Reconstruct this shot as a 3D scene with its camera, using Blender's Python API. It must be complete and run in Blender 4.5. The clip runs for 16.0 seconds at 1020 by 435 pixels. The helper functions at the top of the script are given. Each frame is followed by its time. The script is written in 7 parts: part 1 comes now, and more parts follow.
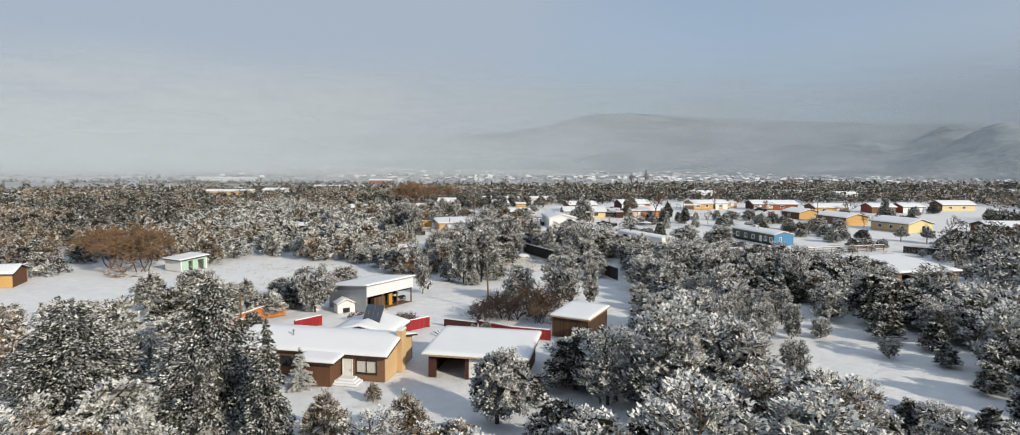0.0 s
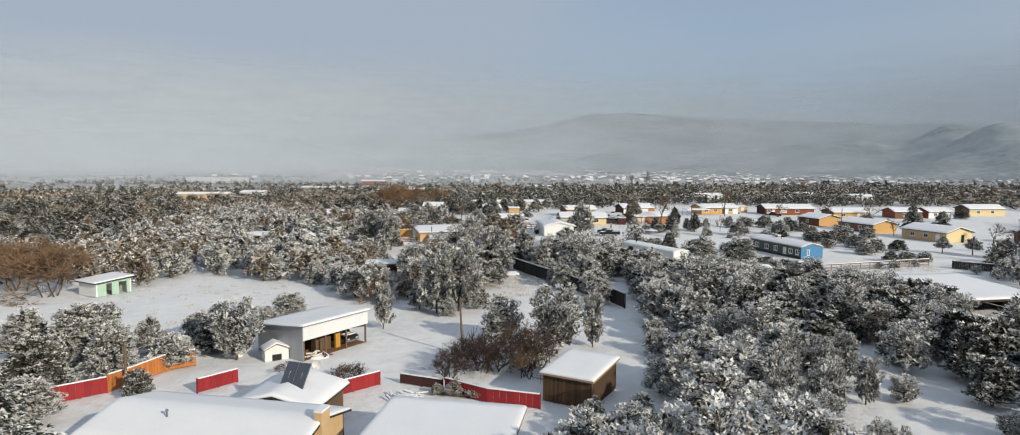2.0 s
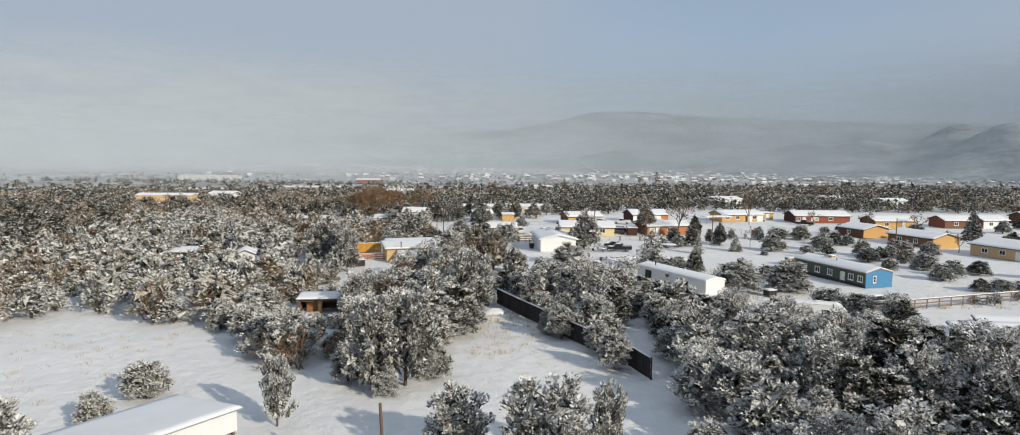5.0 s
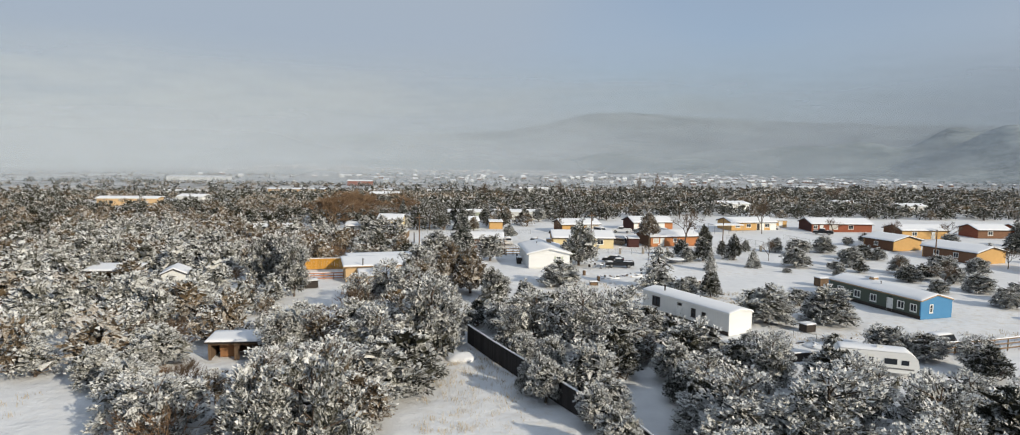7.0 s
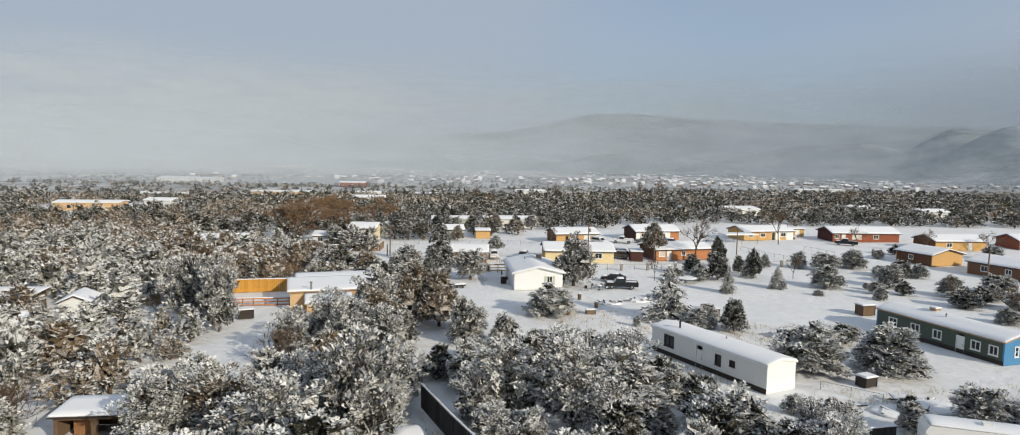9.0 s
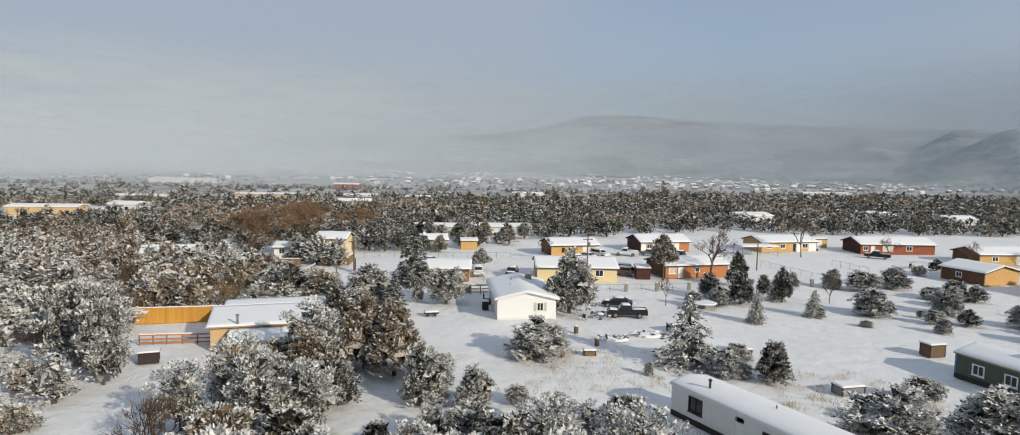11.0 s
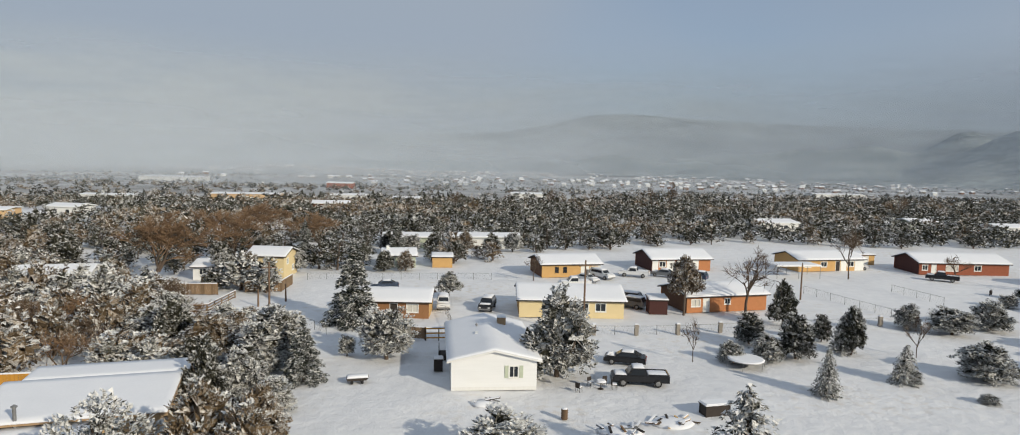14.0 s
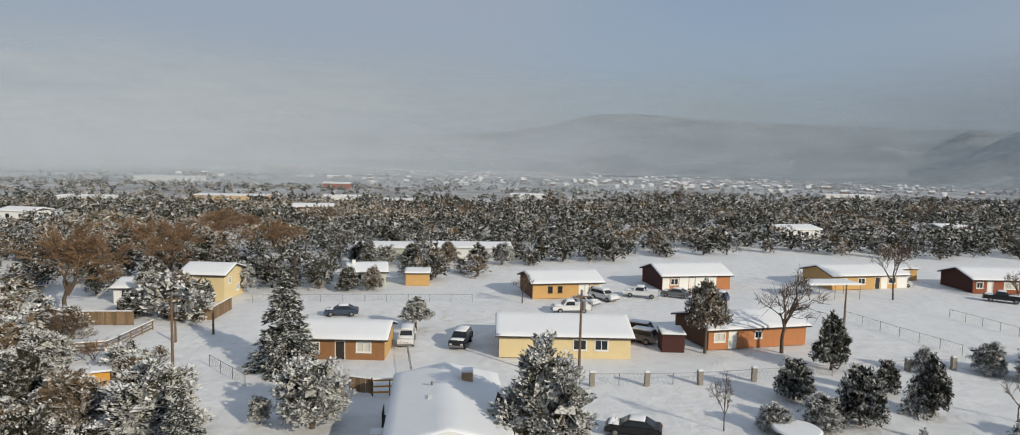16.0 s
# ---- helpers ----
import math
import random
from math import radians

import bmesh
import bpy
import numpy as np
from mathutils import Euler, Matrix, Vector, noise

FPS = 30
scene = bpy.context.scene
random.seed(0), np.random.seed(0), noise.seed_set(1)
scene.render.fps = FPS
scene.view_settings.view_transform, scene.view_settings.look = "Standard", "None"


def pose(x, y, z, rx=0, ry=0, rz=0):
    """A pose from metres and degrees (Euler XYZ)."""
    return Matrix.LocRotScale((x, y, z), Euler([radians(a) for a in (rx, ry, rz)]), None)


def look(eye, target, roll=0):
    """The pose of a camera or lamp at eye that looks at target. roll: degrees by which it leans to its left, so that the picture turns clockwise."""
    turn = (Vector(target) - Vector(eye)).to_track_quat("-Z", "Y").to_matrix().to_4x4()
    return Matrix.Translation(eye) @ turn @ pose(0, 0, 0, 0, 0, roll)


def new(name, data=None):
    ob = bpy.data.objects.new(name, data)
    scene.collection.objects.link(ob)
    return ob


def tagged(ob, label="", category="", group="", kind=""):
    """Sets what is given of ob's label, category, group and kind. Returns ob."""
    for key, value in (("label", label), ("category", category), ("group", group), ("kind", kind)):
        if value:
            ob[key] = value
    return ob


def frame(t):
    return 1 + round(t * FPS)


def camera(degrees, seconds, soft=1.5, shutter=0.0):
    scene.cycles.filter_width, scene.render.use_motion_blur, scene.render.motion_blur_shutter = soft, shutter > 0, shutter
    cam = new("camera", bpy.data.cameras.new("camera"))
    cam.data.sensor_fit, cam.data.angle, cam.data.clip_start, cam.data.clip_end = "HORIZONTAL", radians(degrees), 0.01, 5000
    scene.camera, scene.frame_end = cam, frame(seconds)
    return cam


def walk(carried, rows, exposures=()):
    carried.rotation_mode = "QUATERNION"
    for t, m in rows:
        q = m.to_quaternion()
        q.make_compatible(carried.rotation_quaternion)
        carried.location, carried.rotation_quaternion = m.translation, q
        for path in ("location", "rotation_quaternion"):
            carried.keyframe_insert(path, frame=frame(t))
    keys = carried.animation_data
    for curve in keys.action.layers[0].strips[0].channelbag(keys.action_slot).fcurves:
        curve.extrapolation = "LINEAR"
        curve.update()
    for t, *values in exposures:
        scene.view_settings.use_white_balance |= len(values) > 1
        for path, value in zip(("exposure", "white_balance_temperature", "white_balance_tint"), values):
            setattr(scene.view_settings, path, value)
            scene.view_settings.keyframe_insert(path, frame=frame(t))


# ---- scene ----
# Camera: a drone gliding forward 23 m above a snowed-in neighbourhood.
cam = camera(73.7, 16.0, soft=1.0)
PATH = [
    (0, (0.229, -0.51, 22.595), (0.344, 1.477, 22.408), 0.5),
    (0.5, (1.018, 4.983, 22.605), (1.135, 6.971, 22.419), 0.6),
    (1, (1.819, 10.468, 22.622), (1.937, 12.456, 22.435), 0.5),
    (1.5, (2.646, 15.939, 22.65), (2.765, 17.927, 22.463), 0.5),
    (2, (3.481, 21.384, 22.68), (3.603, 23.372, 22.493), 0.5),
    (2.5, (4.283, 26.784, 22.704), (4.406, 28.771, 22.516), 0.5),
    (3, (5.044, 32.144, 22.722), (5.166, 34.131, 22.534), 0.6),
    (3.5, (5.783, 37.462, 22.741), (5.904, 39.449, 22.553), 0.6),
    (4, (6.552, 42.735, 22.753), (6.672, 44.723, 22.565), 0.6),
    (4.2, (6.89, 44.847, 22.752), (7.008, 46.834, 22.563), 0.6),
    (6.3, (10.842, 67.149, 22.699), (10.959, 69.136, 22.506), 0.9),
    (6.5, (11.238, 69.248, 22.698), (11.359, 71.236, 22.507), 0.8),
    (7, (12.276, 74.438, 22.7), (12.4, 76.425, 22.511), 0.9),
    (7.5, (13.314, 79.583, 22.71), (13.44, 81.57, 22.52), 0.9),
    (8, (14.327, 84.685, 22.729), (14.454, 86.672, 22.541), 1.0),
    (8.5, (15.305, 89.728, 22.749), (15.432, 91.715, 22.562), 0.9),
    (9, (16.248, 94.713, 22.764), (16.376, 96.701, 22.578), 1.0),
    (9.2, (16.618, 96.7, 22.764), (16.743, 98.687, 22.577), 1.0),
    (11.3, (20.448, 117.658, 22.623), (20.578, 119.646, 22.442), 1.2),
    (11.5, (20.82, 119.641, 22.618), (20.948, 121.628, 22.436), 1.3),
    (12, (21.773, 124.568, 22.598), (21.901, 126.555, 22.415), 1.4),
    (12.5, (22.755, 129.463, 22.569), (22.88, 131.451, 22.385), 1.4),
    (13, (23.772, 134.329, 22.535), (23.896, 136.316, 22.35), 1.4),
    (13.5, (24.801, 139.162, 22.504), (24.925, 141.15, 22.319), 1.4),
    (14, (25.82, 143.966, 22.48), (25.94, 145.954, 22.295), 1.4),
    (14.5, (26.826, 148.744, 22.465), (26.943, 150.732, 22.28), 1.4),
    (15, (27.82, 153.507, 22.454), (27.936, 155.495, 22.268), 1.4),
    (15.5, (28.79, 158.261, 22.445), (28.903, 160.249, 22.258), 1.5),
    (16, (29.75, 163.019, 22.442), (29.861, 165.007, 22.256), 1.4),
]
walk(cam, [(t, look(eye, target, roll)) for t, eye, target, roll in PATH], exposures=[(0, 0.05), (2.5, -0.03), (5, 0.0), (9, 0.0), (12, -0.1), (14, -0.18), (16, -0.24)])

# ---- world and sun ----
SUN_FROM = Vector((0.68, -0.73, 0.43)).normalized()
world = bpy.data.worlds.new("winter_sky")
scene.world = world
world.use_nodes = True
wn, wl = world.node_tree.nodes, world.node_tree.links
wn.clear()
w_out = wn.new("ShaderNodeOutputWorld")
w_bg = wn.new("ShaderNodeBackground")
w_bg.inputs["Strength"].default_value = 0.116
w_sky = wn.new("ShaderNodeTexSky")
w_sky.sky_type = "NISHITA"
w_sky.sun_disc = False
w_sky.sun_elevation = math.asin(SUN_FROM.z)
w_sky.sun_rotation = math.atan2(SUN_FROM.x, SUN_FROM.y)
w_sky.dust_density = 0.3
w_sky.air_density = 1.1
w_sky.ozone_density = 6.0
w_tc = wn.new("ShaderNodeTexCoord")
w_map = wn.new("ShaderNodeMapping")
w_map.inputs["Scale"].default_value = (1.0, 1.0, 2.6)
w_cloud = wn.new("ShaderNodeTexNoise")
w_cloud.inputs["Scale"].default_value = 1.25
w_cloud.inputs["Detail"].default_value = 3.0
w_cloud.inputs["Roughness"].default_value = 0.45
w_ramp = wn.new("ShaderNodeMapRange")
w_ramp.inputs["From Min"].default_value = 0.35
w_ramp.inputs["From Max"].default_value = 0.62
w_ramp.inputs["To Min"].default_value = 0.66
w_ramp.inputs["To Max"].default_value = 0.97
w_mix = wn.new("ShaderNodeMix")
w_mix.data_type = "RGBA"
wl.new(w_tc.outputs["Generated"], w_map.inputs["Vector"])
wl.new(w_map.outputs["Vector"], w_cloud.inputs["Vector"])
# the cloud sheet opens round one bluer gap and closes towards the horizon
w_gap = wn.new("ShaderNodeVectorMath")
w_gap.operation = "DISTANCE"
w_gap.inputs[1].default_value = (0.33, 0.92, 0.2)
w_close = wn.new("ShaderNodeMapRange")
w_close.inputs["From Min"].default_value, w_close.inputs["From Max"].default_value = 0.05, 0.5
w_close.inputs["To Min"].default_value, w_close.inputs["To Max"].default_value = -0.3, 0.17
w_thin = wn.new("ShaderNodeMath")
w_thin.operation = "ADD"
wl.new(w_tc.outputs["Generated"], w_gap.inputs[0])
wl.new(w_gap.outputs["Value"], w_close.inputs["Value"])
wl.new(w_close.outputs["Result"], w_thin.inputs[0])
wl.new(w_cloud.outputs["Fac"], w_thin.inputs[1])
# a greyer bank low over the horizon
w_sep = wn.new("ShaderNodeSeparateXYZ")
w_low = wn.new("ShaderNodeMapRange")
w_low.interpolation_type = "SMOOTHSTEP"
w_low.inputs["From Min"].default_value, w_low.inputs["From Max"].default_value = 0.17, 0.02
w_bank = wn.new("ShaderNodeMix")
w_bank.data_type = "RGBA"
w_bank.inputs["A"].default_value = (3.3, 3.86, 4.6, 1.0)
w_bank.inputs["B"].default_value = (2.95, 3.48, 4.1, 1.0)
wl.new(w_tc.outputs["Generated"], w_sep.inputs["Vector"])
wl.new(w_sep.outputs["Z"], w_low.inputs["Value"])
wl.new(w_low.outputs["Result"], w_bank.inputs["Factor"])
wl.new(w_bank.outputs["Result"], w_mix.inputs["B"])
wl.new(w_thin.outputs[0], w_ramp.inputs["Value"])
wl.new(w_ramp.outputs["Result"], w_mix.inputs["Factor"])
wl.new(w_sky.outputs["Color"], w_mix.inputs["A"])
wl.new(w_mix.outputs["Result"], w_bg.inputs["Color"])
wl.new(w_bg.outputs["Background"], w_out.inputs["Surface"])

sun = new("sun", bpy.data.lights.new("sun", "SUN"))
sun.data.energy = 4.0
sun.data.angle = radians(0.8)
sun.data.color = (1.0, 0.9, 0.725)
sun.matrix_world = look((60, -80, 60), Vector((60, -80, 60)) - SUN_FROM)


# ---- materials ----
def material(name, col, col2=None, rough=0.85, scale=2.0, fine=18.0, bump=0.15, metal=0.0, vary=0.0, island=0.0, glow=0.0, amount=0.5, stretch=(1, 1, 1), bump_dist=0.03):
    """A surface of two colours blotched at two scales, with a fine relief; vary: per object, island: per loose piece."""
    m = bpy.data.materials.new(name)
    m.use_nodes = True
    n, l = m.node_tree.nodes, m.node_tree.links
    b = n["Principled BSDF"]
    b.inputs["Roughness"].default_value = rough
    b.inputs["Metallic"].default_value = metal
    b.inputs["Specular IOR Level"].default_value = 0.3
    col2 = col2 or tuple(c * 0.72 for c in col)
    tc = n.new("ShaderNodeTexCoord")
    mp = n.new("ShaderNodeMapping")
    mp.inputs["Scale"].default_value = stretch
    l.new(tc.outputs["Object"], mp.inputs["Vector"])
    a, f = n.new("ShaderNodeTexNoise"), n.new("ShaderNodeTexNoise")
    a.inputs["Scale"].default_value, a.inputs["Detail"].default_value = scale, 3
    f.inputs["Scale"].default_value, f.inputs["Detail"].default_value = fine, 4
    l.new(mp.outputs["Vector"], a.inputs["Vector"])
    l.new(mp.outputs["Vector"], f.inputs["Vector"])
    s = n.new("ShaderNodeMath")
    s.operation = "MULTIPLY_ADD"
    s.inputs[1].default_value = 0.5
    l.new(f.outputs["Fac"], s.inputs[0])
    h = n.new("ShaderNodeMath")
    h.operation = "MULTIPLY"
    h.inputs[1].default_value = 0.5
    l.new(a.outputs["Fac"], h.inputs[0])
    l.new(h.outputs[0], s.inputs[2])
    r = n.new("ShaderNodeMapRange")
    r.inputs["From Min"].default_value, r.inputs["From Max"].default_value = 0.5 - 0.25 * (1.5 - amount), 0.5 + 0.25 * (1.5 - amount)
    l.new(s.outputs[0], r.inputs["Value"])
    x = n.new("ShaderNodeMix")
    x.data_type = "RGBA"
    x.inputs["A"].default_value, x.inputs["B"].default_value = (*col2, 1), (*col, 1)
    l.new(r.outputs["Result"], x.inputs["Factor"])
    out = x.outputs["Result"]
    for kind, amt in (("o", vary), ("i", island)):
        if amt:
            src = n.new("ShaderNodeObjectInfo").outputs["Random"] if kind == "o" else n.new("ShaderNodeNewGeometry").outputs["Random Per Island"]
            k = n.new("ShaderNodeMapRange")
            k.inputs["To Min"].default_value, k.inputs["To Max"].default_value = 1 - amt, 1 + amt
            l.new(src, k.inputs["Value"])
            hs = n.new("ShaderNodeHueSaturation")
            l.new(k.outputs["Result"], hs.inputs["Value"])
            l.new(out, hs.inputs["Color"])
            out = hs.outputs["Color"]
    l.new(out, b.inputs["Base Color"])
    if bump:
        bp = n.new("ShaderNodeBump")
        bp.inputs["Strength"].default_value, bp.inputs["Distance"].default_value = bump, bump_dist
        l.new(s.outputs[0], bp.inputs["Height"])
        l.new(bp.outputs["Normal"], b.inputs["Normal"])
    if glow:
        l.new(out, b.inputs["Emission Color"])
        b.inputs["Emission Strength"].default_value = glow
    return m


SNOW = material("snow", (0.8, 0.81, 0.84), (0.73, 0.745, 0.78), rough=0.75, scale=0.5, fine=6, bump=0.35, bump_dist=0.06)


def frosted(name, col, col2, bias, vary=0.2, grain=6.0):
    """Needles with clots of snow caught in them: more on the upper sides; bias shifts the share of snow."""
    m = material(name, col, col2, rough=0.75, scale=0.5, fine=7, island=0.4, vary=vary, bump=0)
    n, l = m.node_tree.nodes, m.node_tree.links
    b = n["Principled BSDF"]
    base = b.inputs["Base Color"].links[0].from_socket
    tc, geo, sep = n.new("ShaderNodeTexCoord"), n.new("ShaderNodeNewGeometry"), n.new("ShaderNodeSeparateXYZ")
    ns = n.new("ShaderNodeTexNoise")
    ns.inputs["Scale"].default_value, ns.inputs["Detail"].default_value, ns.inputs["Roughness"].default_value = grain, 3, 0.7
    l.new(tc.outputs["Object"], ns.inputs["Vector"])
    l.new(geo.outputs["Normal"], sep.inputs["Vector"])
    up = n.new("ShaderNodeMath")
    up.operation = "MULTIPLY_ADD"
    up.inputs[1].default_value = 0.14
    l.new(sep.outputs["Z"], up.inputs[0])
    l.new(ns.outputs["Fac"], up.inputs[2])
    isl = n.new("ShaderNodeMath")
    isl.operation = "MULTIPLY_ADD"
    isl.inputs[1].default_value = 0.16
    l.new(geo.outputs["Random Per Island"], isl.inputs[0])
    l.new(up.outputs[0], isl.inputs[2])
    r = n.new("ShaderNodeMapRange")
    r.inputs["From Min"].default_value, r.inputs["From Max"].default_value = 0.55 - bias, 0.83 - bias
    l.new(isl.outputs[0], r.inputs["Value"])
    x = n.new("ShaderNodeMix")
    x.data_type = "RGBA"
    x.inputs["B"].default_value = (0.7, 0.7, 0.69, 1)
    l.new(r.outputs["Result"], x.inputs["Factor"])
    l.new(base, x.inputs["A"])
    l.new(x.outputs["Result"], b.inputs["Base Color"])
    return m


TUFT_SNOW = frosted("snow_on_needles", (0.07, 0.068, 0.044), (0.03, 0.03, 0.02), 0.16, grain=9)
NEEDLE = frosted("juniper_needles", (0.06, 0.058, 0.034), (0.022, 0.022, 0.014), 0.045, grain=9)
NEEDLE_OLIVE = frosted("olive_brown_foliage", (0.17, 0.118, 0.065), (0.08, 0.056, 0.032), -0.03, grain=9)
NEEDLE_SPRUCE = frosted("spruce_needles", (0.035, 0.043, 0.03), (0.013, 0.018, 0.013), -0.09, grain=9)
TUFT_FAR = frosted("snow_on_far_needles", (0.065, 0.06, 0.04), (0.03, 0.03, 0.02), -0.01, grain=6)
# juniper needles with less snow, and woodland shade put into a darker colour
NEEDLE_BARE = frosted("shaded_needles", (0.045, 0.044, 0.027), (0.015, 0.016, 0.01), -0.08, grain=9)
TWIG = material("bare_twigs", (0.15, 0.105, 0.07), (0.08, 0.055, 0.04), rough=0.9, scale=1, fine=12, island=0.3, bump=0)
TWIG_RED = material("russet_twigs", (0.27, 0.175, 0.105), (0.16, 0.1, 0.06), rough=0.9, scale=1, fine=12, island=0.3, bump=0)
TWIG_DARK = material("dark_twigs", (0.075, 0.052, 0.046), (0.04, 0.028, 0.026), rough=0.9, scale=1, fine=12, island=0.3, bump=0)
BARK = material("bark", (0.14, 0.105, 0.08), (0.06, 0.045, 0.036), rough=0.95, scale=3, fine=20, bump=0.5)
SNOWY_BARK = frosted("snow_lined_bark", (0.12, 0.09, 0.07), (0.06, 0.045, 0.036), 0.08, grain=3)
WHITE = material("white_siding", (0.77, 0.775, 0.77), (0.69, 0.695, 0.69), rough=0.6, scale=1, fine=30, stretch=(0.3, 0.3, 4))
GREY_WHITE = material("pale_metal_siding", (0.74, 0.74, 0.72), (0.62, 0.62, 0.6), rough=0.5, scale=1.5, fine=25, stretch=(4, 4, 0.3))
TAN = material("tan_stucco", (0.58, 0.405, 0.225), (0.5, 0.34, 0.185), rough=0.9, scale=1.2, fine=40)
CREAM = material("cream_yellow_siding", (0.7, 0.57, 0.33), (0.62, 0.5, 0.28), rough=0.8, scale=1, fine=30)
OCHRE = material("ochre_siding", (0.58, 0.36, 0.145), (0.48, 0.29, 0.115), rough=0.85, scale=1, fine=30)
ORANGE = material("orange_brick", (0.47, 0.205, 0.09), (0.37, 0.155, 0.068), rough=0.9, scale=2, fine=30)
RUST = material("rust_red_brick", (0.3, 0.1, 0.055), (0.22, 0.072, 0.042), rough=0.9, scale=2, fine=30)
MAROON = material("maroon_paint", (0.075, 0.028, 0.024), (0.05, 0.02, 0.018), rough=0.8, scale=2, fine=30)
BROWN = material("brown_stained_siding", (0.15, 0.075, 0.042), (0.09, 0.045, 0.027), rough=0.85, scale=1.5, fine=20, stretch=(4, 4, 0.4))
BROWN_BRICK = material("brown_brick", (0.22, 0.12, 0.07), (0.15, 0.08, 0.05), rough=0.9, scale=2.5, fine=35)
CINNAMON = material("cinnamon_brick", (0.3, 0.15, 0.07), (0.22, 0.11, 0.05), rough=0.9, scale=2, fine=30)
BLUE = material("bright_blue_paint", (0.07, 0.23, 0.42), (0.055, 0.19, 0.36), rough=0.6, scale=1, fine=20)
GREEN_DARK = material("dark_green_siding", (0.09, 0.11, 0.085), (0.055, 0.07, 0.055), rough=0.7, scale=1.5, fine=20, stretch=(4, 4, 0.3))
MINT = material("mint_green_paint", (0.4, 0.56, 0.44), (0.32, 0.47, 0.37), rough=0.7, scale=1.5, fine=20)
SAGE = material("pale_sage_siding", (0.5, 0.54, 0.42), (0.42, 0.46, 0.36), rough=0.8)
FENCE_RED = material("red_painted_metal", (0.3, 0.022, 0.026), (0.22, 0.016, 0.02), rough=0.6, scale=1.5, fine=20, vary=0.12)
FENCE_ORANGE = material("orange_cedar_boards", (0.52, 0.2, 0.06), (0.38, 0.13, 0.035), rough=0.85, scale=1.2, fine=14, stretch=(6, 6, 0.5), vary=0.15)
FENCE_YELLOW = material("honey_cedar_boards", (0.58, 0.3, 0.055), (0.46, 0.22, 0.035), rough=0.8, scale=1.2, fine=14, stretch=(6, 6, 0.5), vary=0.12)
FENCE_DARK = material("dark_weathered_boards", (0.045, 0.04, 0.038), (0.022, 0.02, 0.02), rough=0.9, scale=1.5, fine=14, stretch=(6, 6, 0.5), vary=0.3)
FENCE_BROWN = material("weathered_brown_boards", (0.24, 0.165, 0.1), (0.15, 0.1, 0.062), rough=0.9, scale=1.5, fine=14, stretch=(6, 6, 0.5), vary=0.25)
WOOD_BROWN = material("dark_brown_boards", (0.125, 0.074, 0.042), (0.06, 0.037, 0.023), rough=0.9, scale=1.5, fine=16, stretch=(5, 5, 0.4), vary=0.35)
WOOD_OLD = material("old_barn_boards", (0.2, 0.13, 0.08), (0.1, 0.066, 0.042), rough=0.95, scale=1.5, fine=16, stretch=(5, 5, 0.4), vary=0.3)
WOOD_PALE = material("fresh_lumber", (0.6, 0.42, 0.2), (0.48, 0.32, 0.15), rough=0.8, scale=2, fine=16)
METAL = material("galvanised_sheet", (0.4, 0.42, 0.45), (0.3, 0.32, 0.35), rough=0.45, scale=0.8, fine=12, metal=0.5, stretch=(5, 5, 0.3))
METAL_WHITE = material("white_sheet_metal", (0.72, 0.73, 0.74), (0.62, 0.63, 0.65), rough=0.45, scale=0.8, fine=12, stretch=(5, 5, 0.3))
STEEL = material("grey_steel", (0.3, 0.3, 0.3), (0.2, 0.2, 0.2), rough=0.5, metal=0.6)
DARK = material("dark_trim", (0.045, 0.035, 0.03), (0.03, 0.024, 0.02), rough=0.7)
BLACK = material("black_rubber", (0.018, 0.018, 0.019), rough=0.7)
TRIM = material("white_trim", (0.78, 0.78, 0.75), (0.68, 0.68, 0.65), rough=0.6)
FASCIA = material("tan_fascia", (0.4, 0.28, 0.16), (0.3, 0.2, 0.12), rough=0.8)
GLASS = material("dark_window_glass", (0.03, 0.035, 0.042), (0.02, 0.024, 0.03), rough=0.08, bump=0)
CURTAIN = material("pale_curtain", (0.6, 0.58, 0.52), (0.45, 0.43, 0.4), rough=0.8, stretch=(6, 6, 0.5))
STONE = material("stone_pillar", (0.32, 0.29, 0.25), (0.2, 0.18, 0.155), rough=0.95, scale=3, fine=15, bump=0.6)
POLE = material("weathered_pole_wood", (0.2, 0.13, 0.085), (0.12, 0.08, 0.055), rough=0.95, scale=2, fine=20, stretch=(5, 5, 0.4))
PANEL = material("solar_panel_glass", (0.07, 0.085, 0.11), (0.05, 0.06, 0.08), rough=0.18)
GRASS = material("dry_grass", (0.5, 0.4, 0.25), (0.36, 0.28, 0.17), rough=0.95, island=0.25, bump=0)


